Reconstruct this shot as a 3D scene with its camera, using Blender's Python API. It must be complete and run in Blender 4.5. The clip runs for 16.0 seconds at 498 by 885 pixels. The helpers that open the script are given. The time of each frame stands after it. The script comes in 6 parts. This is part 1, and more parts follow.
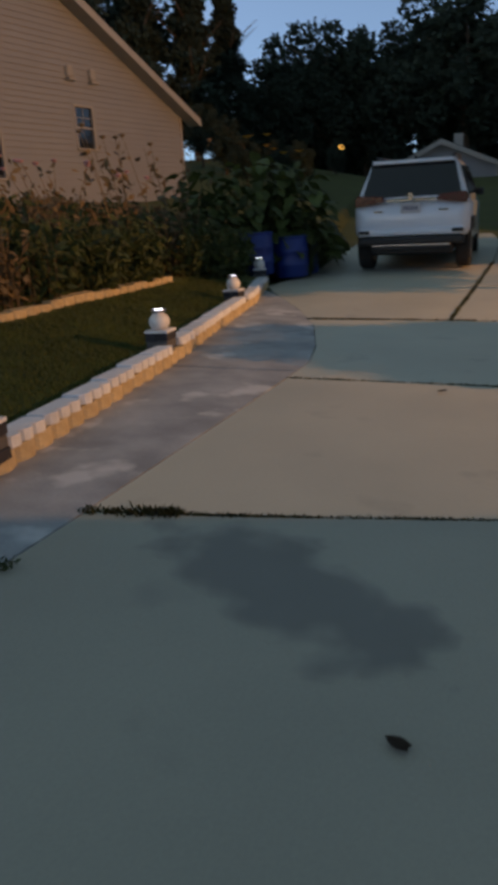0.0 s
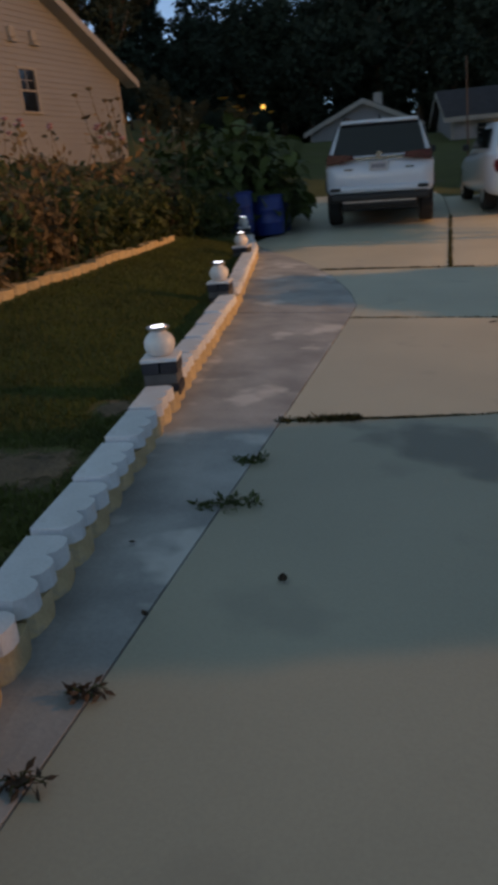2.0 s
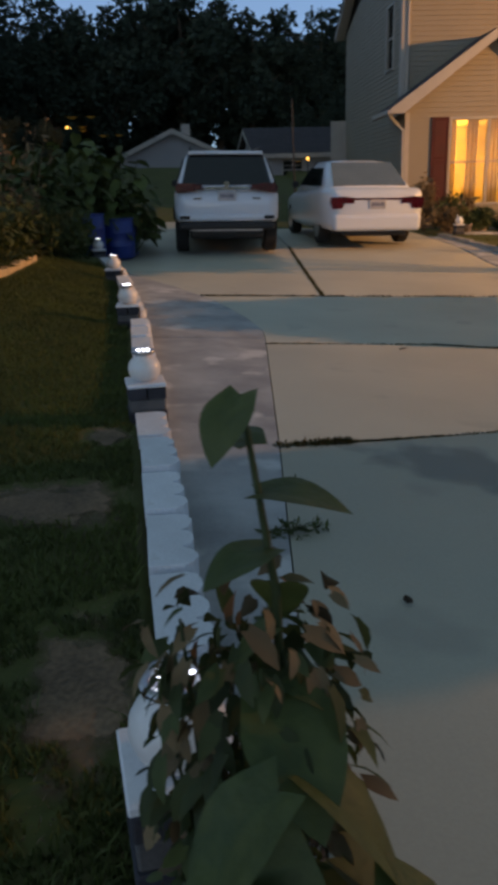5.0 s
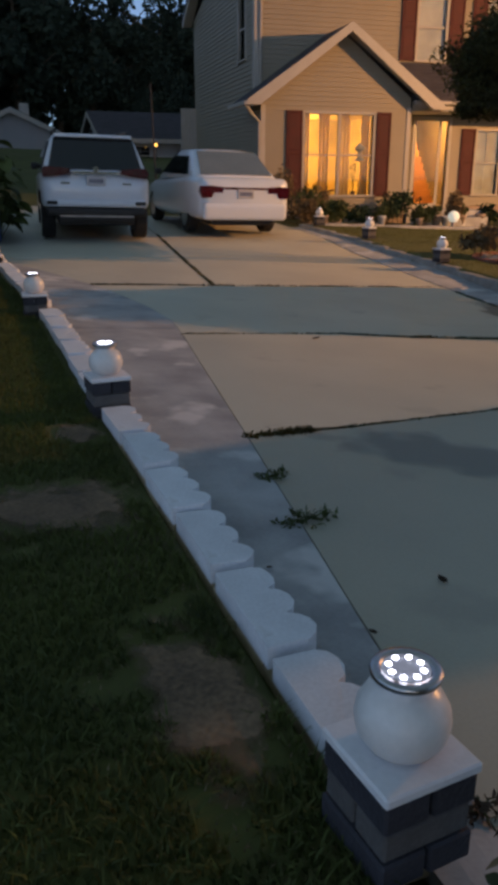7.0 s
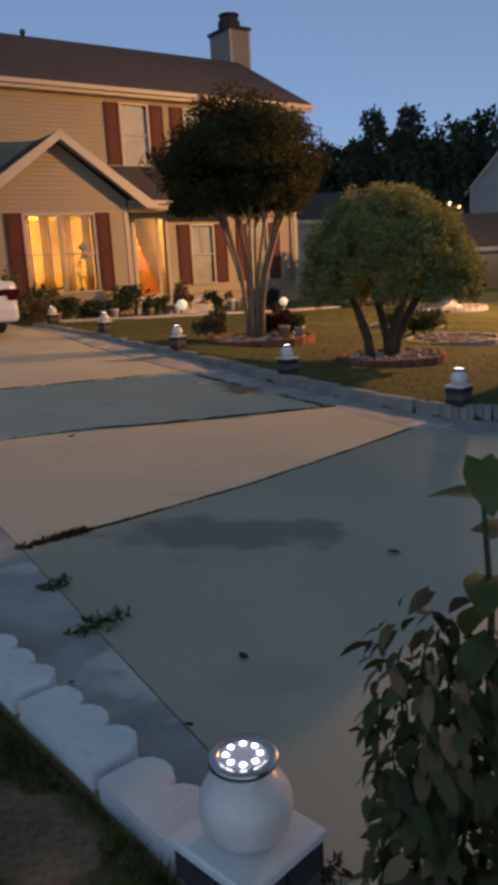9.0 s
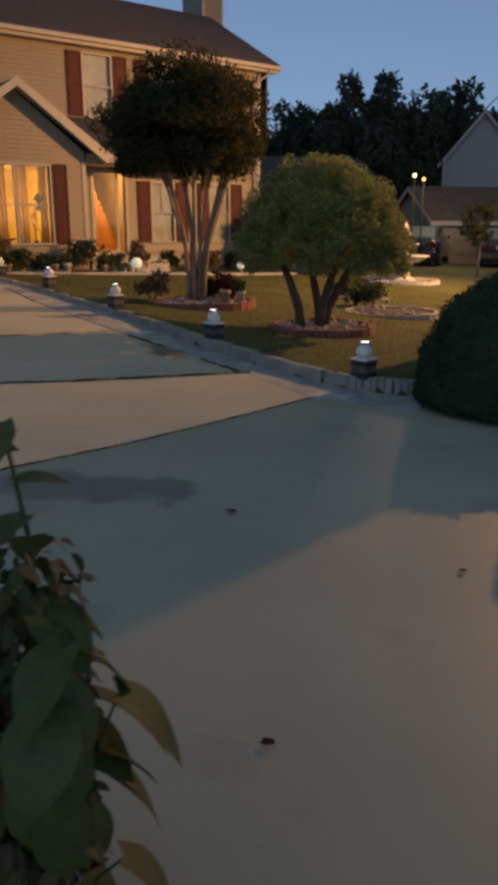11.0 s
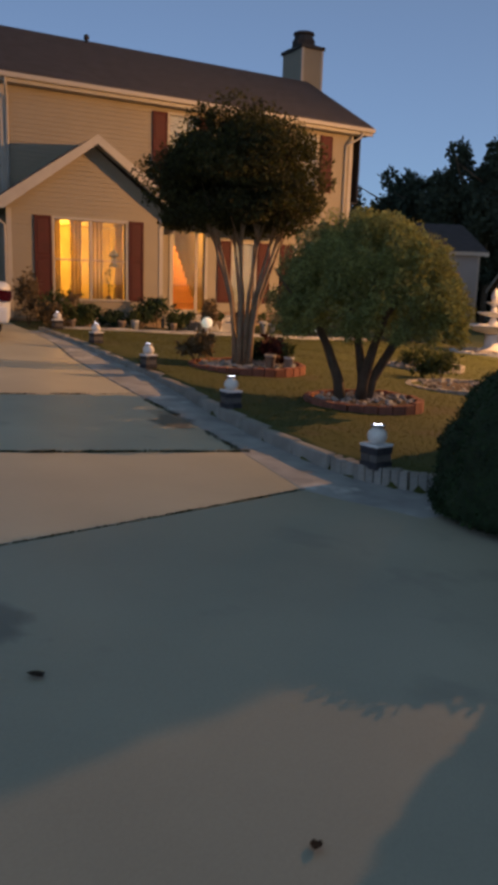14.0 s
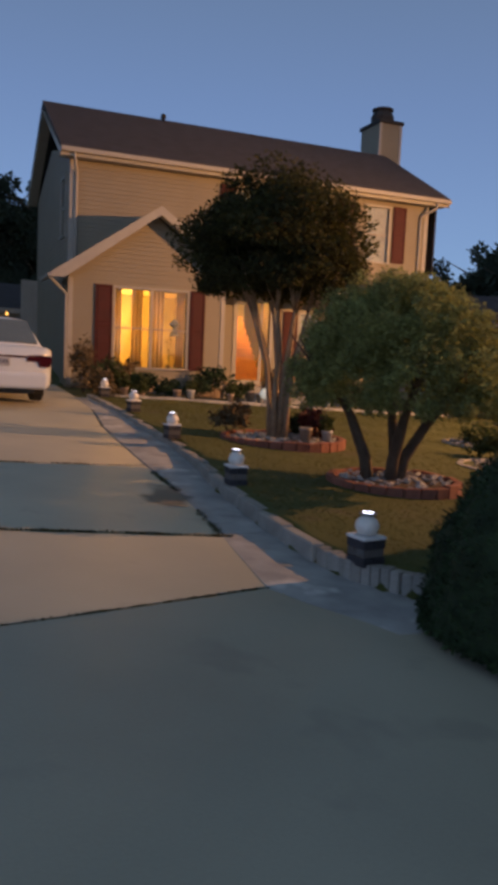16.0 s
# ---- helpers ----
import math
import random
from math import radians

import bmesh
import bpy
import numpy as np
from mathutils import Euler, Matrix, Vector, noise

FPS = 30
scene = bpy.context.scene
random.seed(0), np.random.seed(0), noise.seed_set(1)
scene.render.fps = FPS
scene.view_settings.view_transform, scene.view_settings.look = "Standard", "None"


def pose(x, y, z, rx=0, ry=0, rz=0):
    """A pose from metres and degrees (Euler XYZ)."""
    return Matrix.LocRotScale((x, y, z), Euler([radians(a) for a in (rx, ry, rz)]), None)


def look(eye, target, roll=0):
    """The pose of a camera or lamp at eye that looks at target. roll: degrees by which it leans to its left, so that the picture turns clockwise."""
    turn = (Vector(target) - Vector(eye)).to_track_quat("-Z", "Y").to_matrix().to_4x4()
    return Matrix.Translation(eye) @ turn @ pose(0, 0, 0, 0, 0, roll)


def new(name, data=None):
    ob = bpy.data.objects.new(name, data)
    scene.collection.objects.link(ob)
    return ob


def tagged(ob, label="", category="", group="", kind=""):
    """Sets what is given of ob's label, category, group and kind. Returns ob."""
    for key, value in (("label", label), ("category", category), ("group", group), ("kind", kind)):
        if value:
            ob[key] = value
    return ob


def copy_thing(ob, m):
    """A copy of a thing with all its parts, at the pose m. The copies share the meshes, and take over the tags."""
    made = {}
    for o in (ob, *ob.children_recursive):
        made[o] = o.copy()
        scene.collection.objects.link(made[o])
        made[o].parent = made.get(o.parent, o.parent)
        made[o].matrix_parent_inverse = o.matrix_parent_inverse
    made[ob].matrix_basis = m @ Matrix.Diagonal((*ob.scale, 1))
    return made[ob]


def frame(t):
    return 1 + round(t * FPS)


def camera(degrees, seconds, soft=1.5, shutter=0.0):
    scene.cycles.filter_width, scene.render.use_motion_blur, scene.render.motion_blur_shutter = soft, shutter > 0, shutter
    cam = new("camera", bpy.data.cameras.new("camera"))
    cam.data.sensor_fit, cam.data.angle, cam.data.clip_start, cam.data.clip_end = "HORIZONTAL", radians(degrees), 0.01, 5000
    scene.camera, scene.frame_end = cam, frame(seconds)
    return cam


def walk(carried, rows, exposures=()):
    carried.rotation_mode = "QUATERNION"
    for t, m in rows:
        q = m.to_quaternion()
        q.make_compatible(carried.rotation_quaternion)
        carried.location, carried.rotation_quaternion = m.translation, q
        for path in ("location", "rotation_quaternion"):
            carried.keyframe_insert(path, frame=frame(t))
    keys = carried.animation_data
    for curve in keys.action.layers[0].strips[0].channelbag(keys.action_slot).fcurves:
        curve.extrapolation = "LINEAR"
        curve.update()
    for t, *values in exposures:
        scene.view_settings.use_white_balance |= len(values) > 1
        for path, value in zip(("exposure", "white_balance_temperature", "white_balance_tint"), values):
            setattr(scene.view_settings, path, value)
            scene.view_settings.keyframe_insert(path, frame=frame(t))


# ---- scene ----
cam = camera(36.0, 16.0, soft=4.8, shutter=0.4)
PATH = [
    (0, (-0.016, -0.028, 1.211), (-0.508, 1.833, 0.669), -4.1),
    (0.5, (-0.277, -0.282, 1.22), (-0.616, 1.595, 0.62), -2.9),
    (1, (-0.585, -0.538, 1.223), (-0.938, 1.34, 0.636), -3.8),
    (1.5, (-0.873, -0.761, 1.243), (-1.248, 1.105, 0.629), -5.2),
    (2, (-1.119, -0.954, 1.266), (-1.394, 0.919, 0.622), -5.4),
    (2.5, (-1.395, -1.032, 1.28), (-1.369, 0.877, 0.687), -3.2),
    (3, (-1.676, -1.165, 1.302), (-1.529, 0.72, 0.651), -3.8),
    (3.5, (-1.813, -1.137, 1.288), (-1.689, 0.736, 0.595), -3.2),
    (4, (-1.864, -1.029, 1.31), (-1.771, 0.862, 0.665), -3.8),
    (4.2, (-1.912, -1.003, 1.314), (-1.813, 0.898, 0.702), -3.7),
    (6.3, (-2.586, -0.763, 1.346), (-1.989, 1.036, 0.709), -0.2),
    (6.5, (-2.656, -0.757, 1.36), (-2.042, 1.035, 0.719), -0.6),
    (7, (-2.767, -0.74, 1.345), (-2.116, 1.036, 0.695), 0.1),
    (7.5, (-2.747, -0.709, 1.338), (-2.108, 1.071, 0.688), 2.0),
    (8, (-2.719, -0.698, 1.343), (-1.974, 1.058, 0.741), 1.4),
    (8.5, (-2.811, -0.717, 1.375), (-1.752, 0.903, 0.871), -3.3),
    (9, (-2.844, -0.733, 1.388), (-1.617, 0.781, 0.938), -3.2),
    (9.2, (-2.826, -0.76, 1.39), (-1.577, 0.735, 0.937), -2.7),
    (11.3, (-2.383, -1.374, 1.454), (-1.107, 0.067, 0.911), 0.7),
    (11.5, (-2.263, -1.383, 1.463), (-0.981, 0.056, 0.931), 1.2),
    (12, (-2.001, -1.327, 1.447), (-0.713, 0.114, 0.932), 1.3),
    (12.5, (-1.743, -1.19, 1.439), (-0.471, 0.275, 0.952), 0.4),
    (13, (-1.457, -1.126, 1.401), (-0.29, 0.438, 0.962), 1.5),
    (13.5, (-1.167, -1.08, 1.391), (-0.07, 0.534, 0.953), 2.4),
    (14, (-0.89, -0.964, 1.387), (0.183, 0.676, 0.99), 1.8),
    (14.5, (-0.562, -0.899, 1.363), (0.432, 0.8, 1.008), 2.5),
    (15, (-0.261, -0.815, 1.37), (0.616, 0.951, 1.038), 2.3),
    (15.5, (0.047, -0.61, 1.358), (0.866, 1.206, 1.178), 1.2),
    (16, (0.383, -0.636, 1.333), (1.254, 1.15, 1.113), 2.6),
]
walk(cam, [(t, look(eye, target, roll)) for t, eye, target, roll in PATH],
     [(0, 0.02, 6700, 12), (4.0, 0.13, 6600, 11), (6.5, 0.02, 6400, 15), (8.0, 0.02, 6400, 17), (9.0, -0.02, 6450, 18), (11.5, -0.26, 6550, 13), (12.5, -0.24, 6550, 13), (13.5, -0.2, 6500, 14), (14.5, -0.16, 6450, 16), (16, -0.2, 6280, 20)])

# ---- world, lamps, exposure ----
world = bpy.data.worlds.new("dusk_sky")
scene.world = world
world.use_nodes = True
wn, wl = world.node_tree.nodes, world.node_tree.links
sky = wn.new("ShaderNodeTexSky")
sky.sky_type, sky.sun_disc = "NISHITA", False
sky.sun_elevation, sky.sun_rotation = radians(3.0), radians(200.0)
sky.air_density, sky.dust_density, sky.ozone_density = 0.6, 0.4, 3.0
# clear blue dusk low down, paler and greyer overhead
geo = wn.new("ShaderNodeTexCoord")
sep = wn.new("ShaderNodeSeparateXYZ")
wl.new(geo.outputs["Generated"], sep.inputs[0])
ramp = wn.new("ShaderNodeValToRGB")
ramp.color_ramp.elements[0].position, ramp.color_ramp.elements[0].color = 0.0, (0.262, 0.338, 0.440, 1)
ramp.color_ramp.elements[1].position, ramp.color_ramp.elements[1].color = 0.62, (0.110, 0.147, 0.130, 1)
low = ramp.color_ramp.elements.new(0.30)
low.color = (0.176, 0.237, 0.330, 1)
wl.new(sep.outputs["Z"], ramp.inputs["Fac"])
tint = wn.new("ShaderNodeMix")
tint.data_type, tint.blend_type = "RGBA", "MIX"
tint.inputs["Factor"].default_value = 0.9
wl.new(sky.outputs["Color"], tint.inputs["A"])
wl.new(ramp.outputs["Color"], tint.inputs["B"])
# the afterglow: the sky grows brighter towards the west
west, glow = wn.new("ShaderNodeMapRange"), wn.new("ShaderNodeVectorMath")
west.interpolation_type = "SMOOTHSTEP"
for socket, value in zip(("From Min", "From Max", "To Min", "To Max"), (-1.0, 0.1, 1.9, 1.0)):
    west.inputs[socket].default_value = value
wl.new(sep.outputs["X"], west.inputs["Value"])
glow.operation = "SCALE"
wl.new(tint.outputs["Result"], glow.inputs[0])
wl.new(west.outputs["Result"], glow.inputs["Scale"])
wl.new(glow.outputs["Vector"], wn["Background"].inputs["Color"])
wn["Background"].inputs["Strength"].default_value = 0.94



def point_lamp(name, place, watts, colour, radius):
    data = bpy.data.lights.new(name, "POINT")
    data.energy, data.color, data.shadow_soft_size = watts, colour, radius
    ob = new(name, data)
    ob.location = place
    return ob


LAMP_AT = (18.5, 5.9, 6.0)
# the sodium street lamp, hooded towards the house and the drive
flood = bpy.data.lights.new("street_light", "SPOT")
flood.energy, flood.color, flood.shadow_soft_size = 16500, (1.0, 0.465, 0.14), 0.045
flood.spot_size, flood.spot_blend = radians(132), 1.0
new("street_light", flood).matrix_world = look(LAMP_AT, (LAMP_AT[0] - 7.88, LAMP_AT[1] + 6.16, LAMP_AT[2] - 2.4))
point_lamp("yard_light", (22.72, 16.10, 3.24), 420, (1.0, 0.60, 0.26), 0.08)
point_lamp("room_light", (6.8, 21.2, 2.3), 340, (1.0, 0.46, 0.06), 0.25)
point_lamp("hall_light", (11.0, 19.74, 2.75), 300, (1.0, 0.54, 0.12), 0.08)

# ---- materials ----


def material(name, base, rough=0.7, metal=0.0, dark=None, scale=6.0, fine=60.0, bump=0.15, coarse_mix=0.6, rand=0.0, emit=None, strength=0.0,
             island=0.0, speck=None, leafy=0.0, coat=0.0):
    """A surface with colour variation at two scales, and fine relief."""
    m = bpy.data.materials.new(name)
    m.use_nodes = True
    n, l = m.node_tree.nodes, m.node_tree.links
    b = n["Principled BSDF"]
    b.inputs["Roughness"].default_value, b.inputs["Metallic"].default_value = rough, metal
    if coat:
        b.inputs["Coat Weight"].default_value = coat
    dark = dark or tuple(c * 0.62 for c in base)
    co = n.new("ShaderNodeTexCoord").outputs["Object"]
    big, small = n.new("ShaderNodeTexNoise"), n.new("ShaderNodeTexNoise")
    for node, s in ((big, scale), (small, fine)):
        node.inputs["Scale"].default_value, node.inputs["Detail"].default_value = s, 4.0
        l.new(co, node.inputs["Vector"])
    mix = n.new("ShaderNodeMix")
    mix.data_type = "RGBA"
    mix.inputs["A"].default_value, mix.inputs["B"].default_value = (*dark, 1), (*base, 1)
    add = n.new("ShaderNodeMath")
    add.operation = "MULTIPLY_ADD"
    add.inputs[1].default_value, add.inputs[2].default_value = coarse_mix, 0.0
    l.new(big.outputs["Fac"], add.inputs[0])
    add2 = n.new("ShaderNodeMath")
    add2.operation = "MULTIPLY_ADD"
    add2.inputs[1].default_value = 1.0 - coarse_mix
    l.new(small.outputs["Fac"], add2.inputs[0])
    l.new(add.outputs[0], add2.inputs[2])
    ramp = n.new("ShaderNodeMapRange")
    ramp.inputs["From Min"].default_value, ramp.inputs["From Max"].default_value = 0.33, 0.67
    l.new(add2.outputs[0], ramp.inputs["Value"])
    l.new(ramp.outputs["Result"], mix.inputs["Factor"])
    colour = mix.outputs["Result"]
    for amount, source in ((rand, "obj"), (island, "isl")):
        if amount:
            src = n.new("ShaderNodeObjectInfo").outputs["Random"] if source == "obj" else n.new("ShaderNodeNewGeometry").outputs["Random Per Island"]
            hsv = n.new("ShaderNodeHueSaturation")
            mr = n.new("ShaderNodeMapRange")
            mr.inputs["To Min"].default_value, mr.inputs["To Max"].default_value = 1 - amount, 1 + amount
            l.new(src, mr.inputs["Value"])
            l.new(mr.outputs["Result"], hsv.inputs["Value"])
            l.new(colour, hsv.inputs["Color"])
            colour = hsv.outputs["Color"]
    if speck:
        vor = n.new("ShaderNodeTexNoise")
        vor.inputs["Scale"].default_value, vor.inputs["Detail"].default_value = speck[1], 3.0
        l.new(co, vor.inputs["Vector"])
        mr = n.new("ShaderNodeMapRange")
        mr.inputs["From Min"].default_value, mr.inputs["From Max"].default_value = speck[2], speck[2] + 0.08
        mr.inputs["To Max"].default_value = speck[3]
        l.new(vor.outputs["Fac"], mr.inputs["Value"])
        mm = n.new("ShaderNodeMix")
        mm.data_type = "RGBA"
        mm.inputs["B"].default_value = (*speck[0], 1)
        l.new(mr.outputs["Result"], mm.inputs["Factor"])
        l.new(colour, mm.inputs["A"])
        colour = mm.outputs["Result"]
    l.new(colour, b.inputs["Base Color"])
    if bump:
        bp = n.new("ShaderNodeBump")
        bp.inputs["Strength"].default_value, bp.inputs["Distance"].default_value = bump, 0.01
        l.new(small.outputs["Fac"], bp.inputs["Height"])
        l.new(bp.outputs["Normal"], b.inputs["Normal"])
    if leafy:
        thin, both = n.new("ShaderNodeBsdfTranslucent"), n.new("ShaderNodeMixShader")
        both.inputs[0].default_value = leafy
        l.new(colour, thin.inputs["Color"])
        l.new(b.outputs[0], both.inputs[1])
        l.new(thin.outputs[0], both.inputs[2])
        l.new(both.outputs[0], n["Material Output"].inputs["Surface"])
    if emit:
        b.inputs["Emission Color"].default_value = (*emit, 1)
        b.inputs["Emission Strength"].default_value = strength
    return m


def glass_pane(name, tint=(0.9, 0.95, 0.95), rough=0.02):
    m = bpy.data.materials.new(name)
    m.use_nodes = True
    n, l = m.node_tree.nodes, m.node_tree.links
    n.remove(n["Principled BSDF"])
    out = n["Material Output"]
    clear, gloss, mix, fres = n.new("ShaderNodeBsdfTransparent"), n.new("ShaderNodeBsdfGlossy"), n.new("ShaderNodeMixShader"), n.new("ShaderNodeFresnel")
    clear.inputs["Color"].default_value = (*tint, 1)
    gloss.inputs["Roughness"].default_value = rough
    fres.inputs["IOR"].default_value = 1.5
    l.new(fres.outputs[0], mix.inputs[0])
    l.new(clear.outputs[0], mix.inputs[1])
    l.new(gloss.outputs[0], mix.inputs[2])
    l.new(mix.outputs[0], out.inputs["Surface"])
    return m


M_CONC = material("beige_concrete", (0.50, 0.48, 0.385), 0.55, dark=(0.405, 0.39, 0.315), scale=0.9, fine=90, bump=0.05, coarse_mix=0.72, rand=0.05, speck=((0.22, 0.205, 0.175), 2.2, 0.63, 0.30))
M_APRON = material("old_grey_concrete", (0.392, 0.375, 0.30), 0.55, dark=(0.305, 0.293, 0.238), scale=0.7, fine=90, bump=0.05, coarse_mix=0.72, speck=((0.19, 0.18, 0.16), 1.7, 0.62, 0.30))
M_WALK = material("grey_sidewalk_concrete", (0.40, 0.41, 0.425), 0.75, dark=(0.23, 0.238, 0.25), scale=3.2, fine=70, bump=0.16, coarse_mix=0.8, speck=((0.66, 0.66, 0.66), 2.6, 0.58, 0.6))
M_LAWN = material("lawn_soil_and_thatch", (0.074, 0.084, 0.014), 0.95, dark=(0.046, 0.054, 0.010), scale=1.2, fine=45, bump=0.2, speck=((0.085, 0.068, 0.040), 1.1, 0.60, 0.5))
M_GRASS = material("grass_blades", (0.102, 0.128, 0.025), 0.8, dark=(0.040, 0.055, 0.014), scale=2.2, fine=30, bump=0, island=0.3, leafy=0.3)
M_GRASS_FRONT = material("front_grass_blades", (0.092, 0.100, 0.012), 0.8, dark=(0.055, 0.064, 0.010), scale=0.7, fine=10, bump=0, island=0.12, leafy=0.35)
M_DRYGRASS = material("dry_grass", (0.24, 0.185, 0.11), 0.9, dark=(0.11, 0.085, 0.05), scale=2, fine=30, bump=0, island=0.3)
M_BLOCK = material("pale_concrete_block", (0.56, 0.45, 0.27), 0.88, dark=(0.40, 0.31, 0.18), scale=7, fine=110, bump=0.3, rand=0.10, speck=((0.30, 0.28, 0.25), 14, 0.64, 0.5))
M_CAP = material("whitish_cap_block", (0.72, 0.745, 0.79), 0.85, dark=(0.54, 0.555, 0.59), scale=5, fine=90, bump=0.10, rand=0.09, speck=((0.42, 0.40, 0.38), 7, 0.62, 0.5))
M_KERB = material("weathered_kerb_concrete", (0.34, 0.33, 0.31), 0.9, dark=(0.20, 0.19, 0.18), scale=4, fine=70, bump=0.3, rand=0.12)
M_DBRICK = material("dark_pedestal_brick", (0.032, 0.033, 0.044), 0.8, scale=10, fine=90, bump=0.4, rand=0.15)
M_GBRICK = material("grey_pedestal_brick", (0.12, 0.115, 0.115), 0.85, scale=10, fine=90, bump=0.4, rand=0.15)
M_TILE = material("white_pedestal_slab", (0.74, 0.75, 0.78), 0.5, dark=(0.62, 0.63, 0.66), scale=6, fine=80, bump=0.08)
M_JAR = material("off_white_glazed_jar", (0.72, 0.71, 0.70), 0.32, dark=(0.60, 0.59, 0.58), scale=7, fine=60, bump=0.05)
M_STEEL = material("brushed_steel", (0.55, 0.55, 0.57), 0.28, 1.0, scale=10, fine=120, bump=0.05)
M_LED = material("led_glow", (0.9, 0.9, 0.9), 0.4, emit=(0.86, 0.88, 1.0), strength=7.0, bump=0)
M_LENS = material("frosted_lamp_lens", (0.45, 0.46, 0.52), 0.35, bump=0.03, emit=(0.8, 0.85, 1.0), strength=0.12)
M_SIDING = material("cream_vinyl_siding", (0.232, 0.203, 0.150), 0.6, dark=(0.202, 0.177, 0.131), scale=1.4, fine=50, bump=0.05)
M_SIDING_GREY = material("beige_grey_vinyl_siding", (0.25, 0.258, 0.27), 0.65, dark=(0.218, 0.224, 0.235), scale=1.2, fine=50, bump=0.05)
M_TRIM = material("white_painted_trim", (0.33, 0.315, 0.285), 0.55, dark=(0.285, 0.27, 0.245), scale=4, fine=60, bump=0.05)
M_SHUTTER = material("dark_red_shutter_paint", (0.062, 0.005, 0.004), 0.75, dark=(0.040, 0.003, 0.003), scale=6, fine=60, bump=0.08)
M_ROOF = material("charcoal_asphalt_shingle", (0.050, 0.046, 0.056), 0.9, dark=(0.026, 0.024, 0.030), scale=3, fine=60, bump=0.5)
M_ROOF2 = material("brown_asphalt_shingle", (0.11, 0.075, 0.055), 0.9, dark=(0.06, 0.042, 0.032), scale=3, fine=60, bump=0.5)
M_FOUND = material("brick_foundation", (0.36, 0.28, 0.22), 0.9, scale=6, fine=60, bump=0.4)
M_DARK = material("dark_interior", (0.03, 0.03, 0.032), 0.9, bump=0)
M_ROOM = material("warm_room_paint", (0.62, 0.50, 0.28), 0.8, scale=2, fine=40, bump=0.02)
M_STAIR = material("orange_stair_wood", (0.58, 0.22, 0.035), 0.5, scale=3, fine=40, bump=0.1)
M_CURTAIN = material("sheer_cream_curtain", (0.80, 0.66, 0.38), 0.9, dark=(0.66, 0.50, 0.25), scale=5, fine=60, bump=0.1)
M_GLASS = glass_pane("window_glass")
M_CARGLASS = material("tinted_car_glass", (0.012, 0.014, 0.017), 0.06, bump=0, coat=0.5)
# saloon rear glass: the pale blue-grey base colour stands in for reflected sky
M_SKYGLASS = material("sky_toned_car_glass", (0.13, 0.155, 0.175), 0.08, dark=(0.095, 0.115, 0.13), scale=1.5, fine=20, bump=0, coat=0.8)
M_WHITE = material("white_car_paint", (0.60, 0.65, 0.72), 0.28, dark=(0.56, 0.61, 0.68), scale=2, fine=30, bump=0.01, coat=0.6)
M_BLACK = material("black_plastic_trim", (0.012, 0.012, 0.013), 0.55, bump=0.08)
M_TYRE = material("tyre_rubber", (0.018, 0.018, 0.019), 0.85, bump=0.3)
M_RED = material("red_tail_lamp", (0.06, 0.004, 0.010), 0.18, dark=(0.04, 0.003, 0.007), bump=0, coat=0.5)
M_CHROME = material("chrome", (0.7, 0.7, 0.72), 0.12, 1.0, bump=0)
M_PLATE = material("number_plate", (0.50, 0.50, 0.52), 0.45, bump=0.03)
M_PLATEBAR = material("plate_bar", (0.10, 0.10, 0.16), 0.5, bump=0)
M_DARKCAR = material("black_car_paint", (0.015, 0.017, 0.022), 0.2, bump=0.01, coat=0.6)
M_BARK = material("smooth_tan_bark", (0.34, 0.25, 0.165), 0.85, dark=(0.17, 0.115, 0.075), scale=5, fine=40, bump=0.5)
M_BARK2 = material("dark_bark", (0.12, 0.085, 0.055), 0.9, dark=(0.06, 0.042, 0.03), scale=8, fine=60, bump=0.7)
M_LEAF_CRAPE = material("crape_myrtle_leaf", (0.058, 0.058, 0.011), 0.8, dark=(0.017, 0.021, 0.006), scale=1.8, fine=20, bump=0, island=0.5, leafy=0.4)
M_LEAF_BUSH = material("sage_green_leaf", (0.30, 0.31, 0.10), 0.8, dark=(0.14, 0.165, 0.062), scale=2.2, fine=20, bump=0, island=0.4, leafy=0.4)
M_LEAF_DARK = material("dark_evergreen_needle", (0.020, 0.048, 0.011), 0.85, dark=(0.007, 0.017, 0.005), scale=3, fine=20, bump=0, island=0.45)
M_LEAF_WOOD = material("woodland_leaf", (0.026, 0.042, 0.024), 0.9, dark=(0.015, 0.025, 0.015), scale=0.5, fine=4, bump=0, island=0.2)
M_LEAF_PLANT = material("garden_leaf", (0.072, 0.098, 0.028), 0.75, dark=(0.036, 0.05, 0.014), scale=2, fine=25, bump=0, island=0.4, leafy=0.3)
M_LEAF_BIG = material("broad_leaf", (0.080, 0.104, 0.025), 0.6, dark=(0.040, 0.062, 0.015), scale=14, fine=60, bump=0.35, island=0.3, leafy=0.25)
M_STRAW = material("dry_stem", (0.165, 0.115, 0.055), 0.85, dark=(0.08, 0.057, 0.028), scale=3, fine=30, bump=0, island=0.35)
M_BARREL = material("blue_plastic_barrel", (0.012, 0.035, 0.21), 0.4, dark=(0.008, 0.025, 0.15), scale=3, fine=40, bump=0.05)
M_REDBRICK = material("red_border_brick", (0.27, 0.10, 0.065), 0.88, dark=(0.16, 0.06, 0.042), scale=9, fine=80, bump=0.4, rand=0.2)
M_STONE = material("pale_bed_stone", (0.44, 0.42, 0.40), 0.85, dark=(0.24, 0.23, 0.215), scale=6, fine=60, bump=0.3, island=0.3)
M_MULCH = material("dark_mulch", (0.08, 0.055, 0.038), 0.95, scale=9, fine=50, bump=0.8)
